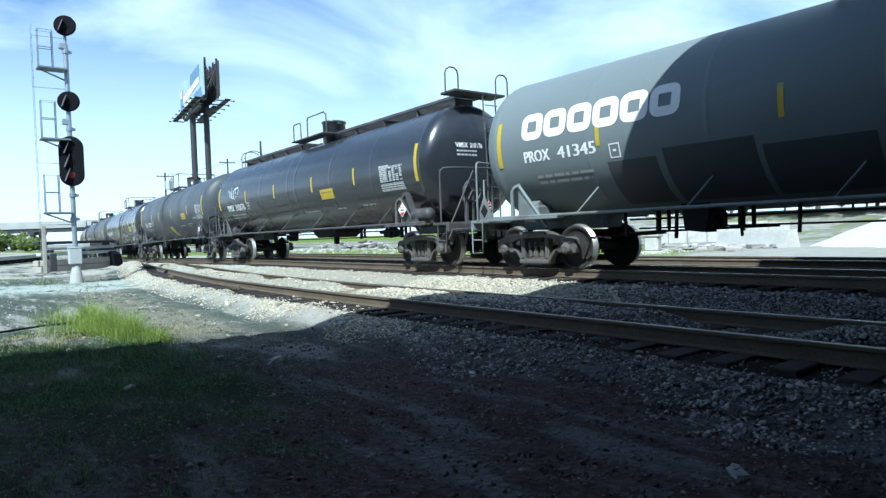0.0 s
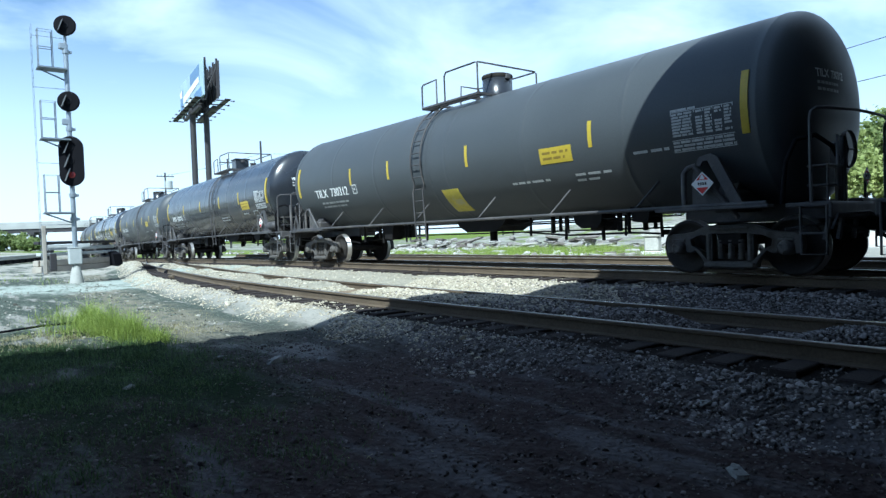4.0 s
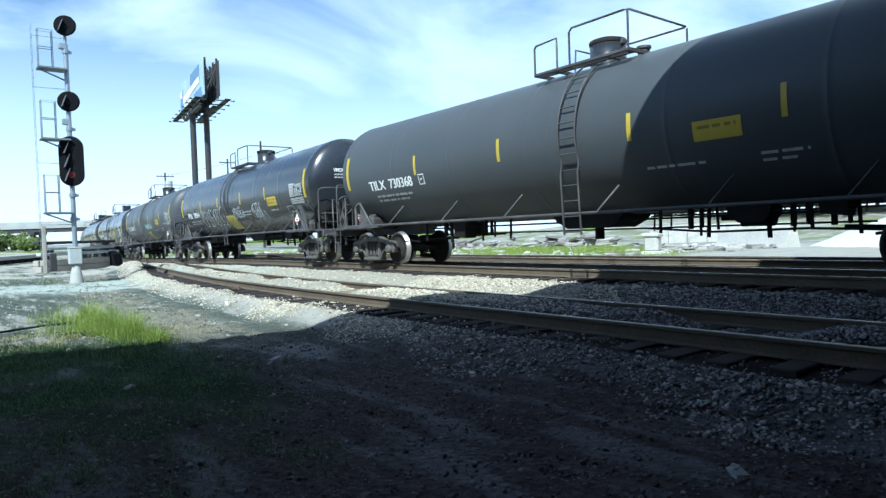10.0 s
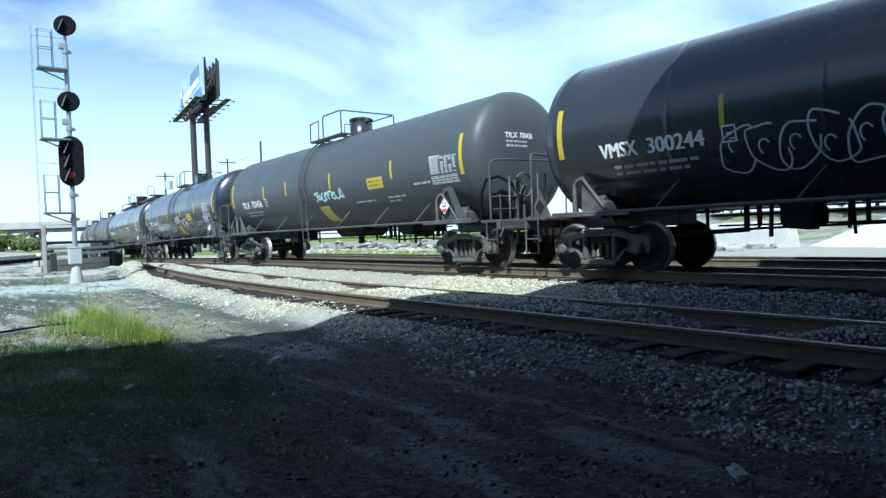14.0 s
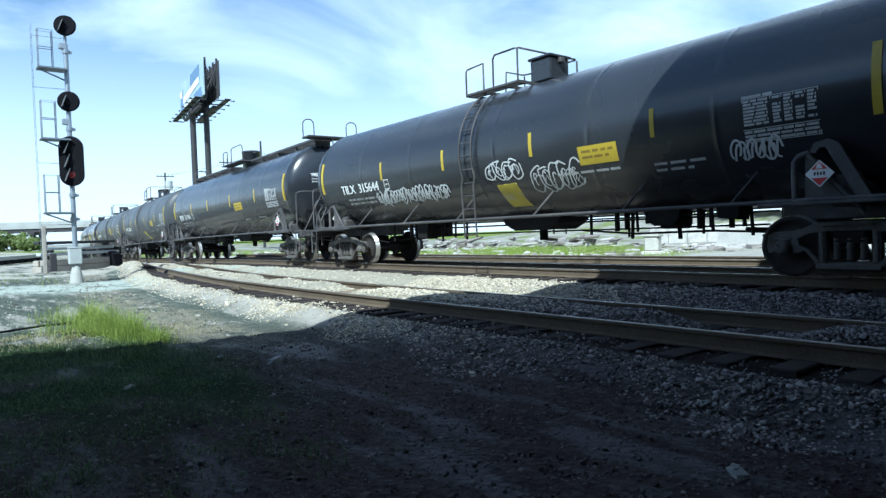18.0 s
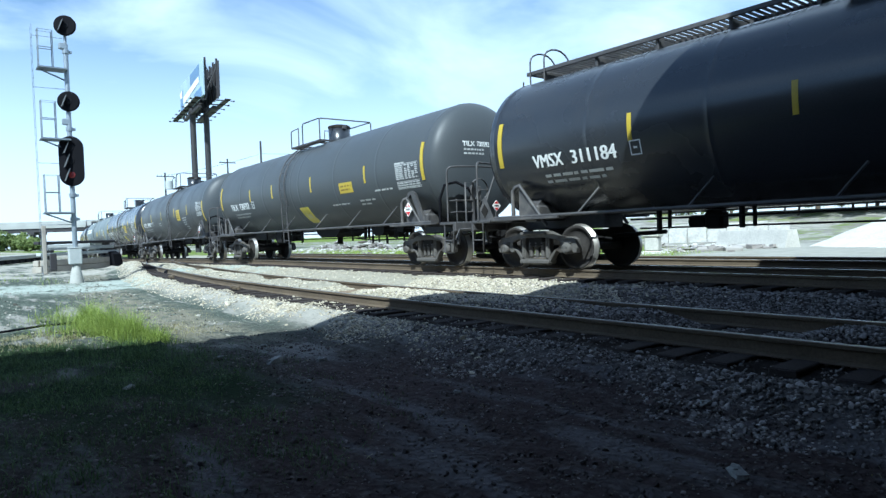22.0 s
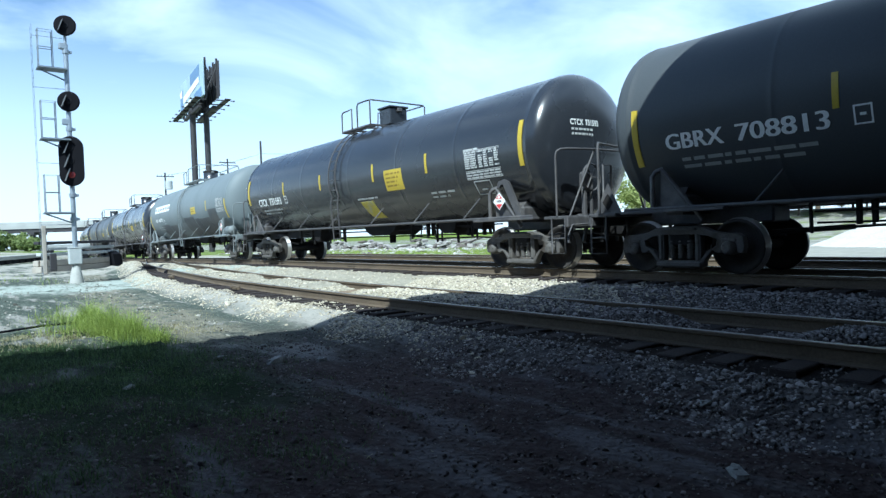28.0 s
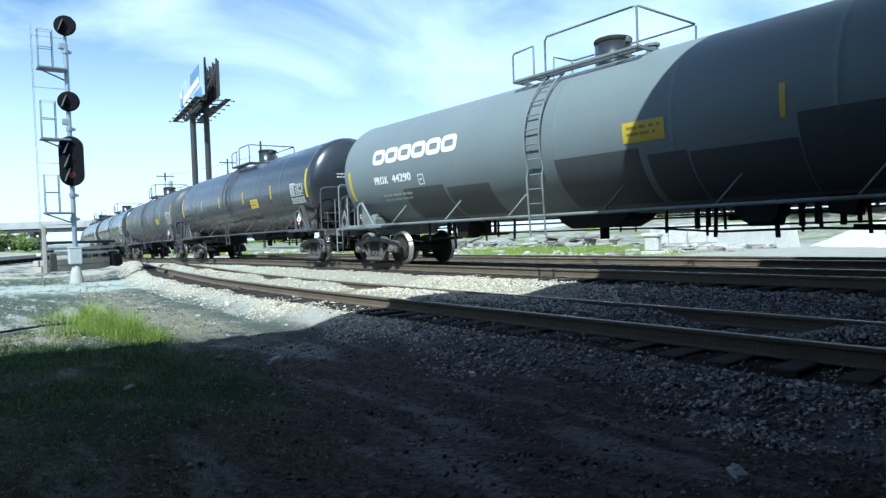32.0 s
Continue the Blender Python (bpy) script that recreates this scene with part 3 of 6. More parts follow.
def side_frame_mesh():
    """A cast side frame with pedestal jaws, openings and bearing caps; origin at its middle on the axle line."""
    half = [(0.34, 0.36), (0.46, 0.335), (0.62, 0.265), (0.80, 0.235), (1.02, 0.225), (1.12, 0.17), (1.14, 0.0), (1.11, -0.10), (1.02, -0.10), (1.00, 0.045), (0.96, 0.085), (0.82, 0.085), (0.78, 0.045), (0.76, -0.09), (0.68, -0.10), (0.60, -0.06), (0.50, -0.17), (0.41, -0.31), (0.34, -0.36)]
    rings = [half + [(-x, z) for x, z in reversed(half)], [(-0.29, 0.22), (0.29, 0.22), (0.29, -0.23), (-0.29, -0.23)]]
    for s in (-1, 1):
        rings.append([(s * x, z) for x, z in ((0.40, 0.20), (0.52, 0.19), (0.68, 0.12), (0.66, 0.02), (0.52, -0.05), (0.40, -0.19))])
    g = plate_geo(rings, 0.15, 0.018)
    g.box((0, 0, -0.29), (0.84, 0.27, 0.09), 0.02)
    g.box((0, -0.02, 0.31), (0.66, 0.19, 0.05), 0.015)
    for s in (-1, 1):
        g.box((s * 0.345, 0, 0.0), (0.06, 0.20, 0.44), 0.015)
        g.box((s * 0.89, 0, 0.115), (0.24, 0.19, 0.06), 0.015)
        g.lathe([(-0.15, 0.04), (-0.145, 0.085), (-0.10, 0.115), (0.09, 0.12)], "Y", 16, (s * 0.89, -0.02, -0.01))
        for k in range(3):
            a = k * 2.094 + 0.4
            g.rod((s * 0.89 + 0.06 * math.cos(a), -0.18, -0.01 + 0.06 * math.sin(a)), (s * 0.89 + 0.06 * math.cos(a), -0.13, -0.01 + 0.06 * math.sin(a)), 0.02, 6)
    return g


SIDE_FRAME = side_frame_mesh().mesh("side_frame", M_STEEL)
spring = Geo().lathe([(-0.20, 0.02)] + [(-0.20 + 0.0275 * j, 0.062 if j % 2 else 0.044) for j in range(13)] + [(0.13, 0.02)], "Z", 10)
SPRING = spring.mesh("spring", M_STEEL)


def truck(parent, at):
    """A two-axle truck: bolster > side frames, springs, wheelsets."""
    g = Geo().box((0, 0, 0.13), (0.42, 2.16, 0.22), 0.03)
    g.box((0, 0, 0.30), (0.55, 0.75, 0.16), 0.03)
    for s in (-1, 1):
        g.box((0.5 * s, 0, 0.02), (0.10, 1.3, 0.14), 0.02)
        g.rod((0.42 * s, -0.5, -0.08), (0.42 * s, 0.5, -0.08), 0.045, 8)
    t = part("truck", g, M_UNDER, parent)
    t.matrix_local = at
    for s in (-1, 1):
        part("side_frame", SIDE_FRAME, M_STEEL, t, "cast steel side frame", pose(0, s * 1.03, 0, 0, 0, 0 if s < 0 else 180))
        for k in range(3):
            part("spring", SPRING, M_STEEL, t, at=pose(-0.17 + 0.17 * k, s * 1.03, 0))
    wheels = []
    for s in (-1, 1):
        wheels.append(part("wheelset", WHEELS, M_WHEEL, t, "steel wheels on one axle", pose(s * 0.89, 0, 0)))
    return wheels


def tank_geo(bulge=0.57, straight=7.82, shape=0.86):
    prof = []
    for i in range(17):
        a = math.pi / 2 * i / 16
        prof.append((-straight - bulge * math.cos(a) ** shape, max(TANK_R * math.sin(a) ** shape, 0.01)))
    prof += [(-straight + 0.015, TANK_R + 0.007), (-straight + 0.05, TANK_R + 0.007), (-straight + 0.065, TANK_R), (-straight + 0.2, TANK_R)]
    for x in (-5.3, -2.9, -0.35, 0.30, 2.9, 5.4):
        prof += [(x - 0.10, TANK_R), (x - 0.026, TANK_R), (x - 0.014, TANK_R + 0.0035), (x + 0.014, TANK_R + 0.0035), (x + 0.026, TANK_R), (x + 0.10, TANK_R)]
    prof += [(straight - 0.2, TANK_R), (straight - 0.065, TANK_R), (straight - 0.05, TANK_R + 0.007), (straight - 0.015, TANK_R + 0.007)]
    for i in range(16, -1, -1):
        a = math.pi / 2 * i / 16
        prof.append((straight + bulge * math.cos(a) ** shape, max(TANK_R * math.sin(a) ** shape, 0.01)))
    return Geo().lathe(prof, "X", 64, (0, 0, TANK_Z))


def car_common(car, small, end_style, tanks=0, rig=0):
    """Frame, walkway pipes, ends and trucks shared by all cars."""
    wheels = []
    for s in (-1, 1):
        wheels += truck(car, pose(s * 7.1, 0, 0.457))
    for s in (-1, 1):
        g = Geo().box((s * 7.3, 0, 1.0), (2.9, 0.62, 0.32), 0.03)
        g.box((s * 7.1, 0, 1.22), (0.5, 2.5, 0.30), 0.05)
        g.prism([(-1.30, 1.20), (-0.9, 1.62), (0.9, 1.62), (1.30, 1.20), (1.2, 1.02), (-1.2, 1.02)], s * 7.1 - 0.16, s * 7.1 + 0.16, "X")
        part("bolster", g, small, car)
        g = Geo().box((s * 8.45, 0, 1.07), (0.62, 2.9, 0.07), 0.015)
        g.box((s * 8.72, 0, 0.98), (0.10, 2.9, 0.22), 0.02)
        part("end_platform", g, small, car)
        g = Geo().box((s * 8.80, 0, 0.80), (0.55, 0.22, 0.24), 0.04)
        g.box((s * 9.0, 0, 0.80), (0.24, 0.30, 0.30), 0.06)
        g.box((s * 8.5, 0, 0.80), (0.3, 0.42, 0.36), 0.03)
        part("coupler", g, M_UNDER, car)
        g = Geo().tube([(s * 8.62, 0.35, 0.75), (s * 8.85, 0.36, 0.55), (s * 9.02, 0.33, 0.45), (s * 9.07, 0.25, 0.48)], 0.03)
        part("air_hose", g, M_SIGNAL, car)
        top = 2.44
        for y in (-1, 1):
            part("corner_step", Geo().tube([(s * 8.35, y * 1.45, 1.06), (s * 8.35, y * 1.45, 0.36), (s * 8.70, y * 1.45, 0.36), (s * 8.70, y * 1.45, 1.06)], 0.018).tube([(s * 8.35, y * 1.45, 0.66), (s * 8.70, y * 1.45, 0.66)], 0.016), small, car)
        hoop = [(s * 8.50, -1.45, 1.1), (s * 8.50, -1.45, top - 0.16), (s * 8.51, -1.43, top - 0.06), (s * 8.55, -1.36, top - 0.01), (s * 8.62, -1.20, top), (s * 8.76, -0.6, top), (s * 8.78, 0, top)]
        part("end_handrail", Geo().tube(hoop + [(x, -y, z) for x, y, z in reversed(hoop[:-1])], 0.024), small, car)
        for y in (-1, 1):
            if end_style == 0:
                part("grab_iron", Geo().tube([(s * 8.70, y * 1.05, 1.1), (s * 8.70, y * 1.05, 2.05), (s * 8.70, y * 0.80, 2.05), (s * 8.70, y * 0.80, 1.1)], 0.022), small, car)
            else:
                part("handrail_brace", Geo().tube([(s * 8.66, y * 1.25, 1.1), (s * 8.74, y * 0.55, top)], 0.022), small, car)
    for y in (-1, 1):
        part("side_pipe", Geo().rod((-7.9, y * 1.5, 1.13), (7.9, y * 1.5, 1.13), 0.034, 10), small, car, "long steel running pipe")
        for x in (-5.6, -3.3, -1.1, 1.4, 3.6, 5.6):
            part("pipe_strut", Geo().rod((x, y * 1.5, 1.13), (x + 0.30, y * 1.19, 1.62), 0.022, 7), small, car)
        for s in (-1, 1):
            x = -7.35 if s < 0 else 6.55
            part("corner_brace", Geo().tube([(x, y * 1.47, 1.13), (x, y * 1.47, 1.68), (x + 0.05, y * 1.44, 1.76), (x + 0.16, y * 1.38, 1.80)], 0.045).prism([(x + 0.12, 1.76), (x + 0.10, 1.14), (x + 0.62, 1.14)], y * 1.40, y * 1.37).tube([(x + 0.16, y * 1.42, 1.78), (x + 0.85, y * 1.36, 0.92)], 0.04), small, car)
            part("running_board", Geo().box((s * 7.0, y * 1.47, 1.085), (1.9, 0.20, 0.05), 0.01), small, car)
    # bottom outlet, sump and brake gear under the belly
    part("sump", Geo().prism([(-0.75, 1.34), (-0.45, 0.98), (-0.15, 0.84), (0.85, 0.84), (1.15, 0.98), (1.45, 1.34)], -0.5, 0.5).rod((0.3, 0, 0.90), (0.3, 0, 0.60), 0.10, 12), M_UNDER, car)
    g = Geo().rod((-5.2, -0.35, 0.98), (5.2, -0.35, 0.98), 0.022, 6).rod((-5.4, 0.25, 0.80), (5.4, 0.25, 0.80), 0.02, 6)
    part("brake_pipe", g, M_UNDER, car)
    for x in (-4.6, -3.0, 2.6, 4.4, 5.0):
        part("pipe_hanger", Geo().box((x, -0.30, 0.98), (0.07, 0.10, 0.44), 0.01).box((x + 0.22, -0.3, 0.98), (0.05, 0.08, 0.40), 0.01), M_UNDER, car)
    part("brake_cylinder", Geo().rod((3.3, 0.25, 0.92), (3.85, 0.25, 0.92), 0.15, 14).box((3.1, 0.25, 0.95), (0.4, 0.10, 0.12), 0.02), M_UNDER, car)
    part("control_valve", Geo().box((-3.7, 0.15, 0.92), (0.35, 0.3, 0.34), 0.05).rod((-4.2, 0.15, 0.9), (-3.9, 0.15, 0.9), 0.12, 10), M_UNDER, car)
    # air tank, placard holder and hand brake at the leading end
    if tanks:
        low, r = (1.34, 0.165) if tanks == 1 else (1.32, 0.20)
        tank = part("air_reservoir", Geo().lathe([(7.12, 0.02), (7.15, 0.8 * r), (7.20, r), (7.84, r), (7.90, 0.8 * r), (7.93, 0.02)], "X", 18, (0, -1.30, low)), small, car)
        for x in (7.34, 7.70):
            part("strap", Geo().lathe([(x - 0.025, r + 0.008), (x + 0.025, r + 0.008)], "X", 18, (0, -1.30, low), caps=False), small, tank)
    if tanks == 2:
        part("placard_bracket", Geo().box((7.02, -1.44, 1.50), (0.09, 0.09, 0.80), 0.02), small, car, "upright steel post")
    else:
        part("placard_bracket", Geo().prism([(7.34, 1.12), (7.52, 1.12), (7.12, 1.90), (6.99, 1.97), (6.80, 1.93), (6.74, 1.80), (6.82, 1.78), (6.87, 1.86), (6.95, 1.86)], -1.44, -1.38), small, car, "bent steel bracket arm")
    if rig:
        # levers, rods and hangers of the brake rigging below the belly
        for x, y, z0, z1, w in ((2.1, -0.5, 0.70, 1.22, 0.05), (2.45, 0.3, 0.62, 1.2, 0.04), (2.9, -0.2, 0.60, 1.2, 0.06), (3.25, -0.55, 0.74, 1.2, 0.04), (4.05, -0.4, 0.58, 1.2, 0.07), (4.25, 0.1, 0.66, 1.2, 0.04), (4.75, -0.5, 0.70, 1.2, 0.05), (5.35, -0.3, 0.62, 1.2, 0.05), (5.6, 0.3, 0.70, 1.2, 0.04), (-2.0, -0.4, 0.66, 1.2, 0.05), (-2.9, -0.5, 0.62, 1.2, 0.04), (-3.2, 0.2, 0.70, 1.2, 0.05), (-4.1, -0.5, 0.60, 1.2, 0.06), (-4.45, -0.2, 0.72, 1.2, 0.04), (-5.2, -0.5, 0.64, 1.2, 0.05)):
            part("brake_lever", Geo().box((x, y, (z0 + z1) / 2), (w, 0.05, z1 - z0), 0.008, Euler((0, 0.06 * math.sin(9 * x), 0)).to_matrix()), M_UNDER, car)
        part("gear_box", Geo().prism([(3.35, 1.25), (3.45, 0.95), (3.62, 0.84), (4.0, 0.84), (4.12, 0.95), (4.18, 1.25)], -0.55, -0.1), M_UNDER, car)
        part("gear_box", Geo().prism([(-3.95, 1.25), (-3.88, 0.74), (-3.50, 0.70), (-3.38, 1.25)], -0.6, -0.2), M_UNDER, car)
        part("gear_box", Geo().prism([(4.85, 1.25), (4.92, 0.94), (5.25, 0.90), (5.32, 1.25)], -0.6, -0.2), M_UNDER, car)
        part("pull_rod", Geo().tube([(1.6, -0.2, 0.80), (3.0, -0.25, 0.70), (4.6, -0.2, 0.72), (6.0, -0.25, 0.66)], 0.022, 6).tube([(1.9, -0.5, 1.02), (5.9, -0.5, 1.02)], 0.016, 6), M_UNDER, car)
        part("pull_rod", Geo().tube([(-5.9, -0.2, 0.66), (-4.4, -0.25, 0.74), (-2.4, -0.2, 0.78)], 0.022, 6), M_UNDER, car)
    for u, yy in ((6.90, -1.52), ):
        pl = part("placard", Geo().prism([(u, 1.30), (u + 0.19, 1.49), (u, 1.68), (u - 0.19, 1.49)], yy, yy + 0.012), M_WHITE, car, "white diamond placard with red print")
        part("placard_print", Geo().prism([(u, 1.325), (u + 0.105, 1.43), (u - 0.105, 1.43)], yy - 0.003, yy), M_RED, pl, "red lower corner")
        part("placard_print", Geo().prism([(u - 0.105, 1.55), (u + 0.105, 1.55), (u, 1.655)], yy - 0.003, yy), M_RED, pl, "red upper corner")
        part("placard_symbol", Geo().prism([(u - 0.045, 1.56), (u + 0.045, 1.56), (u + 0.03, 1.60), (u, 1.64), (u - 0.03, 1.605)], yy - 0.006, yy - 0.0035), M_WHITE, pl)
        for du in (-0.06, -0.02, 0.02, 0.06):
            part("placard_number", Geo().box((u + du, yy - 0.003, 1.49), (0.024, 0.004, 0.045)), M_POLE, pl, "dark figure bar")
    hx = 8.74
    pl = part("placard", Geo().prism([(-0.10, 1.34), (0.04, 1.48), (-0.10, 1.62), (-0.24, 1.48)], hx, hx + 0.012, "X"), M_WHITE, car, "white diamond placard with red print")
    part("placard_print", Geo().prism([(-0.10, 1.355), (-0.025, 1.43), (-0.175, 1.43)], hx + 0.013, hx + 0.016, "X"), M_RED, pl)
    part("placard_print", Geo().prism([(-0.175, 1.53), (-0.025, 1.53), (-0.10, 1.605)], hx + 0.013, hx + 0.016, "X"), M_RED, pl)
    part("placard_number", Geo().box((hx + 0.014, -0.10, 1.48), (0.004, 0.14, 0.04)), M_POLE, pl)
    part("placard_post", Geo().box((hx - 0.02, -0.10, 1.30), (0.03, 0.05, 0.42), 0.008), small, car)
    holder = part("placard_holder", Geo().prism([(-8.66, 1.10), (-8.08, 1.10), (-8.37, 1.66)], -1.36, -1.335), small, car, "triangular steel placard holder")
    part("holder_face", Geo().prism([(-8.37, 1.15), (-8.25, 1.31), (-8.37, 1.47), (-8.49, 1.31)], -1.366, -1.361), M_UNDER, holder, "dark diamond")
    g = Geo().lathe([(8.60, 0.27), (8.63, 0.29), (8.66, 0.27)], "X", 20, (0, -0.58, 1.88), caps=False)
    for k in range(3):
        a = k * 2.094
        g.rod((8.63, -0.58, 1.88), (8.63, -0.58 + 0.27 * math.cos(a), 1.88 + 0.27 * math.sin(a)), 0.016, 6)
    g.box((8.52, -0.62, 1.80), (0.16, 0.30, 0.40), 0.04)
    g.box((8.55, -0.72, 1.38), (0.09, 0.10, 0.6), 0.02).box((8.55, -0.50, 1.38), (0.06, 0.05, 0.6), 0.01)
    part("hand_brake", g, small, car, at=pose(0.04, 0, 0))
    if end_style == 0 and tanks < 2:
        part("vent_hose", Geo().tube([(8.02, -1.36, 1.10), (8.10, -1.40, 1.70), (8.22, -1.34, 2.02), (8.40, -1.12, 2.08), (8.52, -0.85, 1.92), (8.56, -0.70, 1.70)], 0.035), M_SIGNAL, car, "bent black hose", at=pose(0.04, 0, 0))
    if end_style == 0 and tanks < 2:
        part("tread_step", Geo().box((8.50, -1.05, 1.62), (0.30, 0.55, 0.03), 0.01).box((8.50, -1.05, 1.34), (0.30, 0.55, 0.03), 0.01).rod((8.62, -1.30, 1.1), (8.62, -1.30, 1.66), 0.016, 6).rod((8.62, -0.80, 1.1), (8.62, -0.80, 1.66), 0.016, 6), small, car, at=pose(0.04, 0, 0))
    for y in (-1.2, -0.75, -0.2, 0.3, 0.8):
        part("end_hanger", Geo().box((8.62, y, 0.78), (0.06, 0.07, 0.46), 0.01, Euler((0.12 * y, 0.15, 0)).to_matrix()), M_TRIM, car)
    part("brake_rod", Geo().tube([(8.0, -1.15, 0.72), (8.5, -0.75, 0.80), (8.7, -0.2, 0.70), (8.72, 0.9, 0.62)], 0.022), M_TRIM, car)
    part("uncoupling_lever", Geo().tube([(8.75, -1.42, 0.72), (8.80, -1.35, 0.92), (8.84, -0.3, 0.95), (8.90, -0.08, 0.86)], 0.018), M_TRIM, car)
    part("uncoupling_lever", Geo().tube([(-8.75, 1.42, 0.72), (-8.80, 1.35, 0.92), (-8.84, 0.3, 0.95), (-8.90, 0.08, 0.86)], 0.018), M_TRIM, car)
    for y in (-1.1, -0.4, 0.4, 1.1):
        part("end_hanger", Geo().box((-8.62, y, 0.80), (0.06, 0.07, 0.42), 0.01, Euler((0.12 * y, -0.15, 0)).to_matrix()), M_TRIM, car)
    for s in (-1, 1):
        part("brake_beam_rod", Geo().tube([(s * 5.6, -0.45, 0.62), (s * 6.3, -0.5, 0.70), (s * 6.6, -0.3, 0.55)], 0.025), M_UNDER, car)
        part("slack_adjuster", Geo().rod((s * 4.9, 0.4, 0.72), (s * 6.2, 0.4, 0.66), 0.045, 8), M_UNDER, car)
    return wheels


def ladder(car, small, s, side):
    """A side ladder that follows the tank's curve up to the platform."""
    def at(u, r, phi):
        return (u, side * r * math.cos(phi), TANK_Z + r * math.sin(phi))
    r = TANK_R + 0.09
    for du in (-0.21, 0.21):
        pts = [(s + du, side * 1.52, 0.72), (s + du, side * 1.55, 1.2), (s + du, side * 1.585, 1.9)] + [at(s + du, r, radians(a)) for a in range(-20, 66, 8)]
        part("ladder_rail", Geo().tube(pts, 0.022), small, car)
    for k in range(12):
        z = 0.78 + k * 0.30
        phi = math.asin(max(min((z - TANK_Z) / r, 1), -1))
        y = r * math.cos(phi) if z > 1.9 else 1.50 + 0.04 * (z - 0.7)
        part("rung", Geo().rod((s - 0.21, side * y, z), (s + 0.21, side * y, z), 0.015, 6), small, car)


def platform(car, small, paint, p0, p1, style):
    """The top platform with railings round the manway housing."""
    z = 4.13
    g = Geo()
    for y in (-1.0, -0.78, 0.78, 1.0):
        g.box(((p0 + p1) / 2, y, z), (p1 - p0, 0.05, 0.06), 0.01)
    n = int((p1 - p0) / 0.07)
    for k in range(n + 1):
        x = p0 + (p1 - p0) * k / n
        for y in (-0.88, 0.88):
            g.box((x, y, z), (0.02, 0.24, 0.045))
    for x in (p0, p0 + 0.5, p1 - 0.5, p1):
        g.box((x, 0, z), (0.06, 2.0, 0.06))
    part("grating", g, small, car, "dark steel walkway grating")
    r = 0.022
    h = 4.87
    rails = [
        [(p0, -1.0, z), (p0, -1.0, h - 0.18), (p0 + 0.03, -0.98, h - 0.12), (p0 + 0.62, -1.0, h - 0.10), (p0 + 0.62, -1.0, z)],
        [(p0 + 0.95, -1.0, z), (p0 + 0.95, -1.0, h - 0.08), (p0 + 1.02, -1.0, h), (p1 - 0.1, -1.0, h), (p1, -0.95, h), (p1, 0.95, h), (p1 - 0.05, 1.0, h), (p0 + 0.1, 1.0, h), (p0, 0.95, h), (p0, 0.35, h), (p0, 0.3, z)],
        [(p1, -1.0, z), (p1, -1.0, h - 0.03)], [(p1, 1.0, z), (p1, 1.0, h - 0.03)], [(p0, 1.0, z), (p0, 1.0, h - 0.03)],
    ]
    for pts in rails:
        part("railing", Geo().tube(pts, r), small, car)
    m = 0.72
    g = Geo().lathe([(4.08, 0.37), (4.60, 0.37), (4.61, 0.02)], "Z", 24, (m, -0.1, 0)) if style == 0 else Geo().box((m, -0.1, 4.42), (0.62, 0.62, 0.50), 0.03).box((m, -0.1, 4.70), (0.70, 0.70, 0.06), 0.02)
    hs = part("manway_housing", g, M_BLACK if style == 0 else paint, car)
    if style == 0:
        part("lid", Geo().lathe([(4.605, 0.38), (4.66, 0.39), (4.69, 0.37), (4.72, 0.28), (4.74, 0.02)], "Z", 24, (m, -0.1, 0)), M_UNDER, hs, "dark round steel lid")
    part("hinge", Geo().box((m + 0.36, -0.1, 4.60), (0.10, 0.16, 0.12), 0.02), small, hs)
    part("valve_cover", Geo().rod((p1 - 0.55, 0.3, 4.15), (p1 - 0.55, 0.3, 4.45), 0.12, 12).rod((p1 - 0.55, 0.3, 4.45), (p1 - 0.55, 0.3, 4.50), 0.15, 12), small, car)


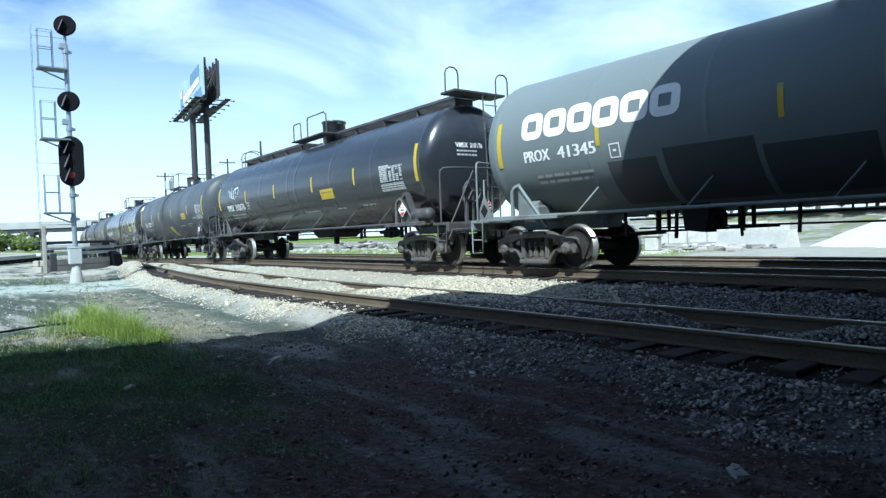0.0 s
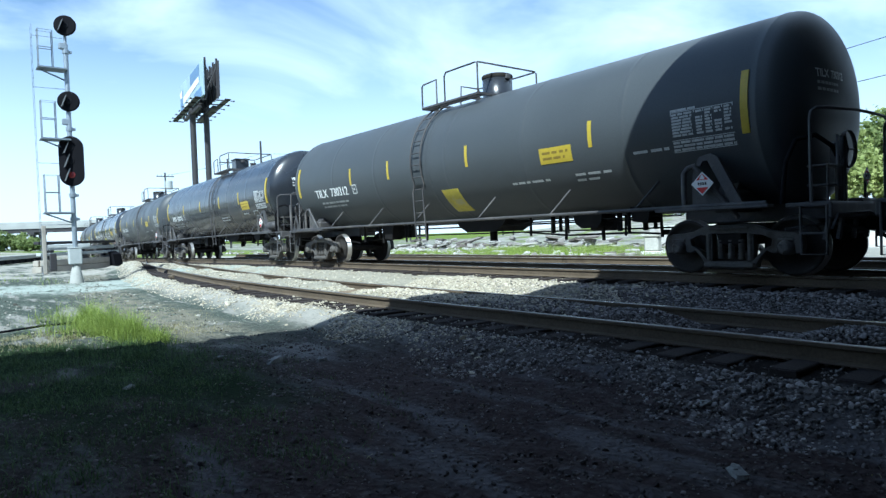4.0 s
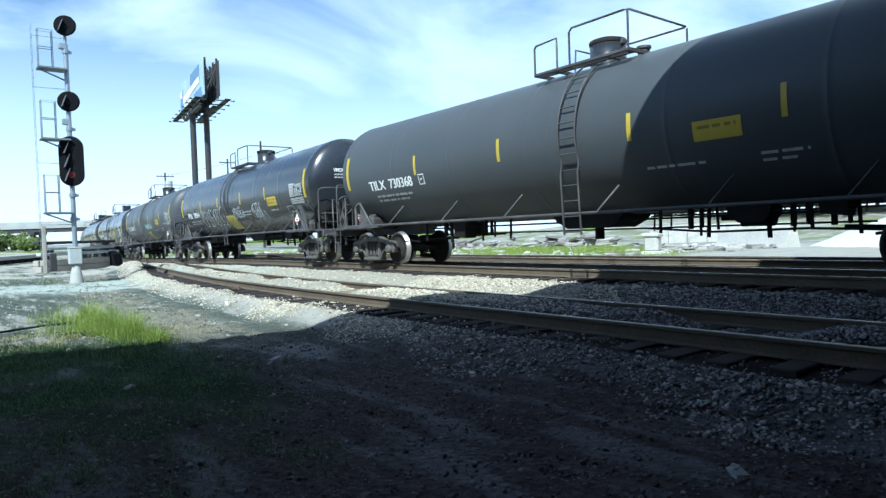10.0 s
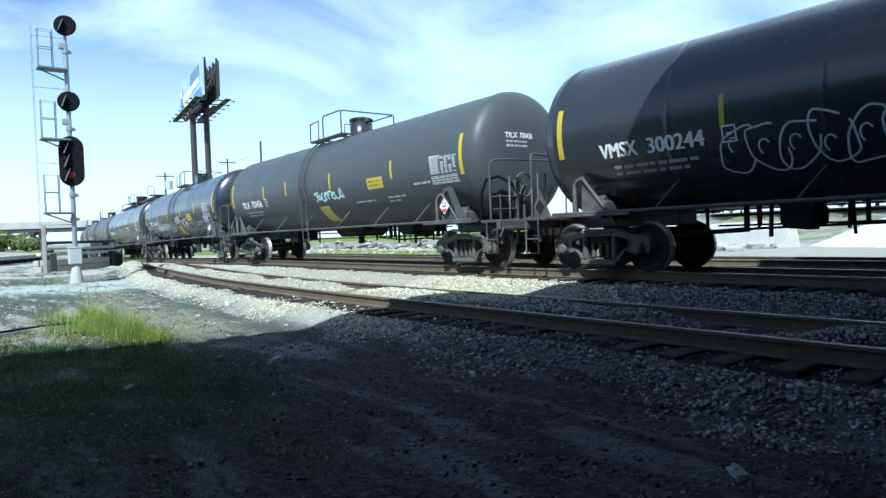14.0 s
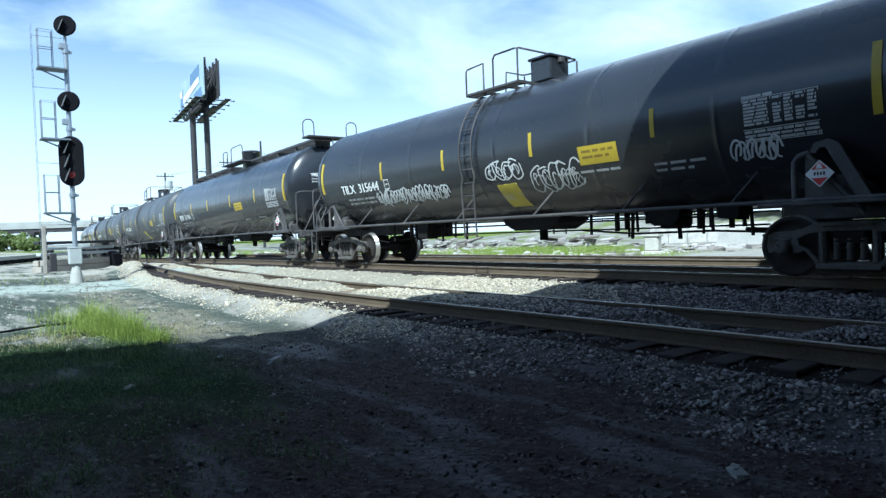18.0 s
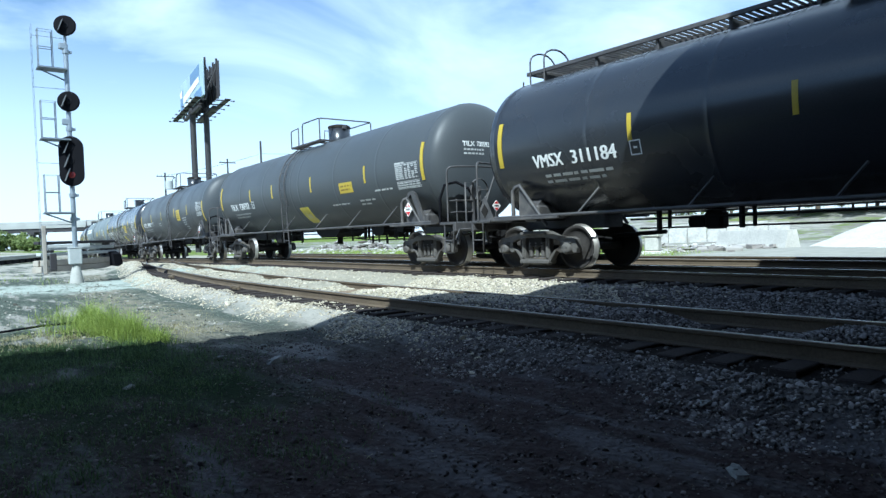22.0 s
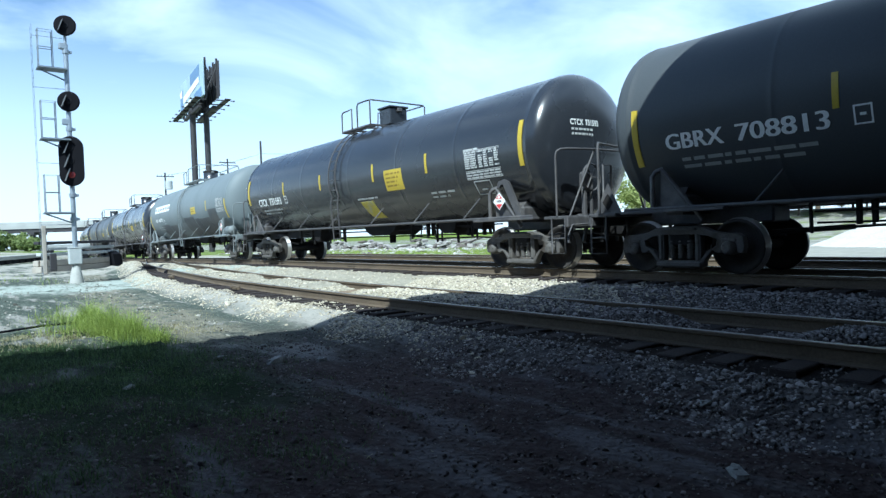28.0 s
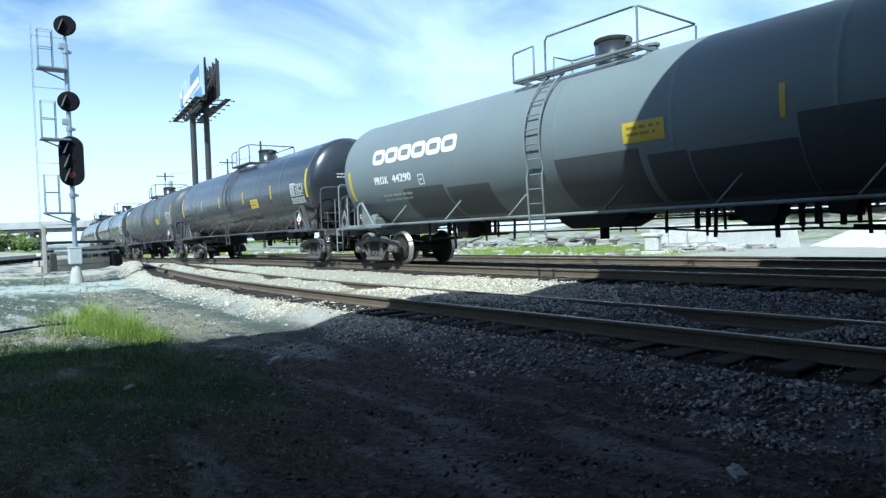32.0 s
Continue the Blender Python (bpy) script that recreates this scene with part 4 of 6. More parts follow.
def long_walk(car, small, paint):
    """A walkway along the top, with end ladders, on the older cars."""
    z = 4.40
    for s in (-1, 1):
        x0, x1 = (0.25, 8.25) if s > 0 else (-7.9, -1.2)
        g = Geo()
        for y in (-0.34, 0.34):
            g.box(((x0 + x1) / 2, y, z), (x1 - x0, 0.045, 0.09), 0.01)
        for k in range(int((x1 - x0) / 0.12)):
            g.box((x0 + 0.12 * k, 0, z + 0.01), (0.03, 0.66, 0.04))
        part("top_walkway", g, small, car, "long dark grating along the tank's top")
        for k in range(5):
            x = x0 + 0.5 + k * (x1 - x0 - 1) / 4
            part("walkway_bracket", Geo().box((x, 0, z - 0.13), (0.06, 0.6, 0.22), 0.01), small, car)
        if s > 0:
            part("end_stage", Geo().box((s * 8.15, 0, z + 0.01), (0.60, 1.7, 0.06), 0.01), small, car)
        else:
            for x in (-7.72, -7.30):
                arc = [(x, 0.42 * math.cos(q), z + 0.22 + 0.26 * math.sin(q)) for q in np.linspace(math.pi, 0, 9)]
                part("ladder_hoop", Geo().tube([(x, -0.42, z - 0.28)] + arc + [(x, 0.42, z - 0.28)], 0.02), small, car)
        for y in (-0.95, 0.75) if s > 0 else ():
            part("ladder_hoop", Geo().tube([(s * 8.2, y, z), (s * 8.2, y, z + 0.46), (s * 8.21, y + 0.04, z + 0.56), (s * 8.22, y + 0.13, z + 0.62), (s * 8.22, y + 0.29, z + 0.62), (s * 8.21, y + 0.38, z + 0.56), (s * 8.2, y + 0.42, z + 0.46), (s * 8.2, y + 0.42, z)], 0.02), small, car)
        for y in (0.08, 0.50):
            part("ladder_rail", Geo().tube([(s * 8.50, y, 1.10), (s * 8.52, y, 2.6), (s * 8.42, y, z)], 0.02), small, car)
        for k in range(10):
            part("rung", Geo().rod((s * 8.50, 0.08, 1.4 + 0.3 * k), (s * 8.50, 0.50, 1.4 + 0.3 * k), 0.014, 6), small, car)
    g = Geo().tube([(-1.2, -0.8, z), (-1.2, -0.8, z + 0.56), (-1.15, -0.8, z + 0.62), (-0.65, -0.8, z + 0.62), (-0.6, -0.8, z + 0.56), (-0.6, -0.8, z)], 0.022)
    part("railing", g, small, car)
    g = Geo().tube([(-0.05, -0.8, z), (-0.05, -0.8, z + 0.62), (0.02, -0.8, z + 0.70), (1.25, -0.8, z + 0.70), (1.3, -0.75, z + 0.6), (1.3, -0.75, z)], 0.022)
    part("railing", g, small, car)
    part("side_stage", Geo().box((0.0, -0.62, z), (2.6, 0.5, 0.05), 0.01), small, car)
    hs = part("manway_housing", Geo().lathe([(4.05, 0.40), (4.82, 0.40), (4.84, 0.43), (4.90, 0.43), (4.92, 0.36), (4.94, 0.02)], "Z", 24, (0.62, -0.1, 0)), paint, car)
    part("hinge", Geo().box((1.0, -0.1, 4.82), (0.10, 0.16, 0.12), 0.02), small, hs)


def tank_car(spec):
    """One whole car with its own markings."""
    paint = {"black": M_BLACK, "grey": M_GREY, "pale": M_PALE}[spec["paint"]]
    small = M_TRIM if spec["paint"] != "pale" else M_PALE_TRIM
    car = thing("tank_car", spec["label"], "tank car", group="freight train")
    part("tank", TANKS[spec["paint"]], paint, car)
    wheels = car_common(car, small, spec.get("ends", 0), spec.get("tanks", 0), 0 if spec.get("long") else 1)
    if spec.get("long"):
        long_walk(car, small, paint)
    else:
        lad = spec.get("lad", -0.7)
        p0, p1 = spec.get("deck", (-1.2, 1.0))
        platform(car, small, paint, p0, p1, spec.get("lid", 0))
        for side in (-1, 1):
            ladder(car, small, lad, side)
    mark = M_WHITE
    for u in spec.get("stripes", (-4.3, -1.6, 1.5, 4.5)):
        part("reflector", patch_geo(u - 0.043, u + 0.043, -0.30, 0.19), M_YELLOW, car, "yellow reflective strip")
    for u in (-7.62, 7.62):
        lo, hi = spec.get("end_stripes", (-0.46, 0.50))
        part("reflector", patch_geo(u - 0.058, u + 0.058, lo, hi, 0.013), M_YELLOW, car, "long yellow reflective strip")
    if spec.get("words"):
        u0, u1 = spec.get("words_at", (-6.7, -4.68))
        cut = u0 + (u1 - u0) * 0.44
        for name, text, a, b in (("car_mark", spec["words"].split()[0], u0, cut - 0.12), ("car_number", spec["words"].split()[1], cut + 0.10, u1)):
            part(name, lettering(text, a, b, spec.get("words_w", -0.42), spec.get("words_h", 0.275), 0.0), mark, car, "white stencilled lettering")
        part("fine_print", bars(u0 + 0.22, u1 - 0.15, -0.78, 2, 0.062, 0.070, seed=3), M_FAINT, car, "rows of small white print")
        part("number_box", patch_ring(u1 + 0.30, u1 + 0.53, -0.56, -0.29), mark, car)
    if spec.get("data"):
        u0, u1 = spec["data"]
        part("data_block", data_block(u0, u1, spec.get("data_w", (-0.62, 0.10)), spec.get("data_seed", 2)), M_PRINT, car, "pale grid of small test data")
    for u0, u1, w, rows, seed in spec.get("print", ()):
        part("fine_print", bars(u0, u1, w, rows, 0.05, 0.07, seed=seed), M_PRINT, car)
    if spec.get("panel"):
        u0, u1, w0, w1 = spec["panel"]
        pn = part("warning_panel", patch_geo(u0, u1, w0, w1), M_YELLOW, car, "yellow warning panel with dark print")
        part("panel_print", bars(u0 + 0.08, u1 - 0.08, w1 - 0.13, max(int((w1 - w0 - 0.1) / 0.11), 1), 0.05, 0.06, seed=9), M_PANEL_INK, pn)
    if spec.get("flag"):
        u0, u1, w0, w1 = spec["flag"]
        part("inspection_sticker", patch_geo(u0, u1, w0, w1, skew=-0.1), M_FADED, car, "faded yellow hanging sheet")
    if spec.get("square"):
        u0 = spec["square"]
        part("stencil_frame", patch_ring(u0, u0 + 0.55, -1.02, -0.66), M_PRINT, car)
    for u0, u1, w, h, seed, wd, loops, tone, style in spec.get("scrawls", ()):
        first = None
        for g in scrawl(u0, u1, w, h, seed, wd, loops, style):
            ink = {"white": M_SPRAY, "mint": M_MINT}[tone]
            if first is None:
                first = part("graffiti", g, ink, car, "sprayed pale scrawl")
            else:
                part("stroke", g, ink, first)
    if spec.get("logo"):
        u0, u1, w, h = spec["logo"]
        for g in emblem(u0, u1, w, h):
            part("emblem_form", g, mark, car, "bold white block form")
    for u0, u1, w0, w1 in spec.get("patches", ()):
        part("overpaint", patch_geo(u0, u1, w0, w1, 0.004, steps=14), M_GREY, car, "dark painted-over rectangle")
    marks, small_print = end_marks(spec.get("words", ""))
    for name, g in zip(("head_mark", "head_number"), marks):
        part(name, g, mark, car, "white stencil on the tank head")
    part("head_print", small_print, M_PRINT, car, "small white print on the tank head")
    return car, wheels


def patch_ring(u0, u1, w0, w1, t=0.024):
    g = Geo()
    for a, b, c, d in ((u0, u1, w0, w0 + t), (u0, u1, w1 - t, w1), (u0, u0 + t, w0 + t, w1 - t), (u1 - t, u1, w0 + t, w1 - t), ((u0 * 2 + u1) / 3, (u0 + 2 * u1) / 3, w0 + 0.12, w0 + 0.16)):
        g.add(wrap([(a, c), (b, c), (b, d), (a, d)], TANK_R + 0.007), [(0, 1, 2, 3)])
    return g


def data_block(u0, u1, w, seed):
    """A stencilled table: a heading, a wide note, columns of figures and two closing lines."""
    r = random.Random(seed)
    g = Geo()
    w0, w1 = w
    du, dw = u1 - u0, w1 - w0

    def cell(a, b, c, d):
        g.add(wrap([(u0 + du * a, w0 + dw * c), (u0 + du * b, w0 + dw * c), (u0 + du * b, w0 + dw * d), (u0 + du * a, w0 + dw * d)], TANK_R + 0.0075), [(0, 1, 2, 3)])

    def line(a, b, c, h, word):
        while a < b - 0.01:
            e = min(a + word * r.uniform(0.6, 1.4), b)
            cell(a, e, c, c + h)
            a = e + 0.018
    line(0.0, 0.42, 0.93, 0.055, 0.2)
    for i in range(8):
        c = 0.84 - 0.068 * i
        line(0.02, 0.36, c, 0.048, 0.13)
        for k in range(4):
            if r.random() < 0.92:
                line(0.42 + 0.148 * k, 0.53 + 0.148 * k, c, 0.048, 0.09)
    for i in range(3):
        line(0.01, 0.98, 0.20 - 0.085 * i, 0.055, 0.16)
    for c in (0.0, 0.272, 0.905):
        cell(0.0, 1.0, c, c + 0.018)
    for a in (0.0, 0.385, 0.533, 0.681, 0.829, 0.985):
        cell(a, a + 0.012, 0.02, 0.905)
    return g


def emblem(u0, u1, w, h):
    """Six bold white rounded blocks with a slot in each, standing for a company emblem."""
    out, n = [], 6
    step = (u1 - u0) / n
    t = 0.15 * h
    for k in range(n):
        g = Geo()
        out.append(g)
        c, rx, ry = u0 + step * (k + 0.5), step * 0.47 - t, h / 2 - t
        pts = []
        for i in range(41):
            a = 2 * math.pi * i / 40
            pts.append((c + rx * math.copysign(abs(math.cos(a)) ** 0.42, math.cos(a)), w + ry * math.copysign(abs(math.sin(a)) ** 0.42, math.sin(a))))
        stroke(g, pts, t, 0.0075)
    return out


def end_marks(words):
    """The car's number and two lines of small print on the leading tank head."""
    def face(yy, zz):
        q = min(math.hypot(yy, zz - TANK_Z) / TANK_R, 0.98)
        return (7.828 + 0.57 * math.cos(math.asin(q ** 1.163)) ** 0.86, yy, zz)
    marks = []
    for word, y0, y1 in zip(words.split(), (-0.78, -0.36), (-0.42, 0.04)):
        vs, fs = text_geo(word, 0.125, 0.004)
        k = (y1 - y0) / max(v[0] for v in vs)
        marks.append(Geo().add([face(y0 + v[0] * k, 3.0 + v[1]) for v in vs], fs))
    bands = Geo()
    r = random.Random(len(words))
    for z in (2.89, 2.79):
        y = -0.76
        while y < -0.16:
            d = r.uniform(0.04, 0.11)
            bands.add([face(y, z), face(y + d, z), face(y + d, z + 0.045), face(y, z + 0.045)], [(0, 1, 2, 3)])
            y += d + 0.025
    return marks, bands


M_PALE_TRIM = material("pale_trim_paint", (0.17, 0.19, 0.19), 0.55, vary=0.25, scale=2, dirt=(0.10, 0.09, 0.08), dirt_at=0.5)
M_PRINT = material("pale_stencil_print", (0.46, 0.47, 0.46), 0.6, vary=0.3, scale=8)
M_FAINT = material("faint_stencil_print", (0.32, 0.33, 0.32), 0.6, vary=0.2)
M_PANEL_INK = material("dark_panel_ink", (0.22, 0.15, 0.02), 0.6)
M_FADED = material("faded_yellow_sheet", (0.50, 0.42, 0.05), 0.55, vary=0.3, scale=4, dirt=(0.42, 0.40, 0.30), dirt_at=0.5)
M_SPRAY = material("white_spray_paint", (0.60, 0.62, 0.62), 0.6, vary=0.2)
M_MINT = material("mint_spray_paint", (0.42, 0.62, 0.58), 0.6, vary=0.2)
TANKS = {k: tank_geo().mesh("tank", m) for k, m in (("black", M_BLACK), ("grey", M_GREY), ("pale", M_PALE))}

GREY_LABEL = "matt dark grey tank car with yellow reflector strips"
BLACK_LABEL = "glossy black tank car with yellow reflector strips"
CARS = [
    dict(paint="pale", label="pale grey tank car with a bold white emblem", words="PROX 41345", words_at=(-6.9, -5.1), words_w=-0.30, words_h=0.24, logo=(-6.97, -3.33, 0.30, 0.55), stripes=(-5.03, -1.76, 1.5, 4.5), lad=-0.2, deck=(-1.28, 1.92), patches=((-4.9, -3.9, -1.7, -0.62), (-3.75, -2.2, -1.7, -0.50), (-2.1, -0.6, -1.7, -0.66), (0.4, 2.3, -1.7, -0.5)), tanks=2, off=0.0),
    dict(paint="black", label="glossy black tank car with a long top walkway", words="VMSX  310176", stripes=(-4.44, -1.53, 1.61, 4.42), panel=(2.16, 3.02, -0.60, -0.28), data=(5.85, 7.01), long=True, ends=1, scrawls=((-6.5, -5.3, 0.18, 0.5, 4, 0.035, 5, "white", "tag"),), print=((0.55, 1.64, -1.0, 1, 4), (2.92, 3.43, -1.0, 1, 5), (4.46, 5.2, -0.98, 1, 6)), tanks=1, off=-0.14),
    dict(paint="grey", label=GREY_LABEL, words="TILX  730312", words_at=(-6.5, -4.46), stripes=(-4.20, -2.18, 1.11, 4.69), panel=(3.39, 4.22, -0.50, -0.18), flag=(0.0, 0.62, -1.50, -0.78), data=(6.38, 7.45), print=((2.41, 3.5, -0.86, 1, 4), (4.18, 5.03, -0.82, 2, 5), (5.59, 6.3, -0.55, 1, 6)), lad=-0.76, deck=(-1.21, 1.0), off=-0.02),
    dict(paint="black", label=BLACK_LABEL, words="VMSX  300105", stripes=(-4.22, -1.17, 1.83, 4.49), panel=(4.70, 5.58, -0.56, -0.22), data=(6.38, 7.45), square=5.82, print=((1.64, 2.81, -0.8, 2, 4), (4.72, 5.3, -0.75, 1, 8)), lad=0.93, deck=(-0.40, 1.85), lid=1, tanks=1, off=-0.01),
    dict(paint="grey", label=GREY_LABEL, words="TILX  730368", words_at=(-6.5, -4.46), stripes=(-4.26, -1.16, 2.19, 4.83), panel=(3.39, 4.19, -0.48, -0.16), data=(6.41, 7.45), print=((2.41, 3.5, -0.86, 1, 4), (4.4, 5.1, -0.82, 2, 5)), lad=0.84, deck=(-0.50, 1.85), tanks=1, off=0.0),
    dict(paint="black", label="glossy black tank car sprayed with white graffiti", words="VMSX  300244", stripes=(-4.35, -1.70, 1.29, 4.05), panel=(4.2, 5.07, -0.56, -0.22), flag=(-0.95, 0.10, -1.45, -0.70), data=(6.38, 7.45), square=5.83, scrawls=((-4.40, -1.25, -0.72, 0.78, 11, 0.026, 7, "white", "blob"), (0.15, 1.25, -0.62, 0.44, 12, 0.020, 4, "white", "blob"), (0.2, 1.2, -0.62, 0.40, 15, 0.016, 4, "white", "tag"), (2.42, 3.45, -0.66, 0.56, 14, 0.022, 5, "white", "blob"), (2.6, 3.75, -0.86, 0.50, 16, 0.016, 6, "white", "tag")), print=((4.3, 5.0, -0.75, 1, 4), (1.25, 2.3, -0.66, 2, 6)), lad=-0.71, deck=(-1.23, 0.95), off=-0.03),
    dict(paint="grey", label="matt dark grey tank car with a mint green scrawl", words="TILX  730426", words_at=(-6.62, -4.6), stripes=(-4.28, -2.25, 1.08, 4.63), panel=(3.32, 4.15, -0.50, -0.18), flag=(0.0, 0.62, -1.50, -0.85), data=(6.38, 7.45), scrawls=((-0.1, 1.85, -0.50, 0.34, 21, 0.055, 8, "mint", "tag"),), print=((2.41, 3.5, -0.86, 1, 4), (4.18, 5.03, -0.82, 2, 5), (5.59, 6.3, -0.55, 1, 6)), lad=-0.76, deck=(-1.2, 1.0), off=-0.09),
    dict(paint="black", label="glossy black tank car covered with pale graffiti", words="TILX  315644", words_at=(-6.5, -4.46), stripes=(-4.23, -1.50, 1.42, 4.28), panel=(2.64, 3.52, -0.62, -0.26), flag=(0.25, 0.85, -1.48, -0.82), data=(5.84, 6.92), ends=1, scrawls=((-4.7, -1.5, -0.80, 0.50, 31, 0.032, 22, "white", "dense"), (0.0, 1.05, -0.50, 0.40, 32, 0.026, 4, "white", "blob"), (0.1, 1.0, -0.50, 0.40, 36, 0.02, 4, "white", "tag"), (1.3, 2.6, -0.80, 0.58, 33, 0.026, 5, "white", "blob"), (1.4, 2.65, -0.84, 0.50, 37, 0.02, 6, "white", "tag"), (5.6, 6.35, -0.72, 0.40, 34, 0.025, 6, "white", "dense")), print=((2.0, 3.5, -0.78, 1, 4), (4.2, 5.2, -0.8, 2, 5)), lad=-0.55, deck=(-1.14, 0.6), lid=1, off=-0.02),
    dict(paint="black", label="glossy black tank car with a long top walkway", words="VMSX  311184", stripes=(-4.35, -1.58, 1.67, 4.68), panel=(2.18, 3.10, -0.52, -0.20), data=(5.81, 6.97), long=True, ends=1, print=((2.9, 3.5, -1.0, 1, 4), (4.4, 5.2, -0.98, 1, 6)), off=-0.11),
    dict(paint="grey", label=GREY_LABEL, words="TILX  730592", words_at=(-6.5, -4.46), stripes=(-4.20, -1.99, 1.26, 4.77), panel=(3.2, 4.0, -0.50, -0.18), flag=(0.05, 0.70, -1.50, -0.78), data=(6.38, 7.45), print=((2.41, 3.5, -0.86, 1, 4), (4.18, 5.03, -0.82, 2, 5), (5.2, 6.1, -0.58, 1, 6)), lad=-0.85, deck=(-1.26, 1.02), off=0.0),
    dict(paint="grey", label="dark grey tank car with a square yellow panel", words="GBRX 708813", words_at=(-7.05, -4.55), stripes=(-4.45, -1.53, 1.81, 4.62), end_stripes=(-0.80, 0.20), panel=(2.29, 3.0, -0.52, 0.06), data=(6.46, 7.45), data_w=(-0.48, 0.22), print=((3.4, 4.2, -0.45, 4, 4), (3.6, 4.3, -0.95, 2, 5), (-2.4, -1.9, -0.5, 2, 7)), lad=0.65, deck=(-0.55, 1.35), off=-0.06),
    dict(paint="black", label="glossy black tank car with a square yellow panel", words="CTCX 731593", stripes=(-4.35, -1.51, 1.73, 4.27), panel=(2.32, 3.17, -0.62, -0.05), flag=(0.75, 1.4, -1.52, -0.85), data=(5.77, 6.97), square=5.95, print=((0.6, 1.7, -0.78, 1, 4), (4.2, 5.2, -0.85, 2, 5)), lad=-0.5, deck=(-0.85, 0.85), lid=1, ends=1, off=0.10),
    dict(paint="pale", label="pale grey tank car with a white emblem and dark overpaint", words="PROX 44290", words_at=(-6.3, -4.6), words_w=-0.30, words_h=0.22, logo=(-6.38, -2.69, 0.34, 0.42), stripes=(4.68,), end_stripes=(-0.80, 0.05), panel=(1.93, 2.76, -0.34, 0.02), data=(6.30, 7.36), data_w=(-0.48, 0.16), patches=((-5.1, -3.4, -1.7, -0.62), (-3.3, -1.8, -1.7, -0.72), (0.26, 2.2, -1.7, -0.44), (2.35, 3.1, -1.7, -0.58), (3.14, 4.84, -1.7, -0.62), (4.87, 6.2, -1.7, -0.26)), lad=-0.2, deck=(-1.28, 1.92), tanks=2, off=0.0),
    dict(paint="black", label=BLACK_LABEL, stripes=(-4.3, -1.6, 1.5, 4.5), panel=(2.3, 3.1, -0.55, -0.2), data=(6.3, 7.4), lad=-0.6, deck=(-1.2, 1.0), off=0.0),
    dict(paint="grey", label=GREY_LABEL, stripes=(-4.2, -2.1, 1.1, 4.7), panel=(3.39, 4.2, -0.5, -0.18), data=(6.38, 7.45), lad=-0.76, deck=(-1.2, 1.0), off=0.0),
    dict(paint="black", label=BLACK_LABEL, stripes=(-4.3, -1.6, 1.5, 4.5), data=(6.3, 7.4), lad=0.8, deck=(-0.5, 1.85), off=0.0),
    dict(paint="black", label=BLACK_LABEL, stripes=(-4.3, -1.6, 1.5, 4.5), data=(6.3, 7.4), long=True, off=0.0),
    dict(paint="grey", label=GREY_LABEL, stripes=(-4.2, -2.1, 1.1, 4.7), data=(6.38, 7.45), lad=-0.76, deck=(-1.2, 1.0), off=0.0),
    dict(paint="black", label=BLACK_LABEL, stripes=(-4.3, -1.6, 1.5, 4.5), lad=0.8, deck=(-0.5, 1.85), off=0.0),
    dict(paint="black", label=BLACK_LABEL, stripes=(-4.3, -1.6, 1.5, 4.5), lad=0.8, deck=(-0.5, 1.85), off=0.0),
]
TRAIN = []
for k, spec in enumerate(CARS):
    body, rollers = tank_car(spec)
    TRAIN.append((body, rollers, -15.59 - SPEED * 9 - PITCH * (k - 4) + spec["off"]))


def car_pose(s):
    xa, ya, _ = on_track(s - 7.1)
    xb, yb, _ = on_track(s + 7.1)
    za, zb = RAIL - float(fall(s - 7.1)), RAIL - float(fall(s + 7.1))
    return pose((xa + xb) / 2, (ya + yb) / 2, (za + zb) / 2, 0, -math.degrees(math.atan2(zb - za, 14.2)), math.degrees(math.atan2(yb - ya, xb - xa)))


# ---- signal mast ----
M_LENS = material("dark_signal_lens", (0.012, 0.012, 0.014), 0.8, vary=0.1, spec=0.1)
M_RED_LAMP = bpy.data.materials.new("lit_red_lamp")
M_RED_LAMP.use_nodes = True
M_RED_LAMP.node_tree.nodes["Principled BSDF"].inputs["Base Color"].default_value = (0.14, 0.015, 0.015, 1)
M_RED_LAMP.node_tree.nodes["Principled BSDF"].inputs["Emission Color"].default_value = (1.0, 0.06, 0.05, 1)
M_RED_LAMP.node_tree.nodes["Principled BSDF"].inputs["Emission Strength"].default_value = 0.012
M_CASE = material("pale_case_paint", (0.42, 0.44, 0.43), 0.55, vary=0.12, scale=5, dirt=(0.30, 0.29, 0.26), dirt_at=0.6)
M_PLINTH = material("pale_plinth_concrete", (0.38, 0.38, 0.35), 0.85, vary=0.18, scale=5, bump=0.006)


# visor colour lightened so the tilted plates show as lit streaks
M_VISOR = material("lit_visor_paint", (0.09, 0.095, 0.10), 0.7, vary=0.2, spec=0.2)


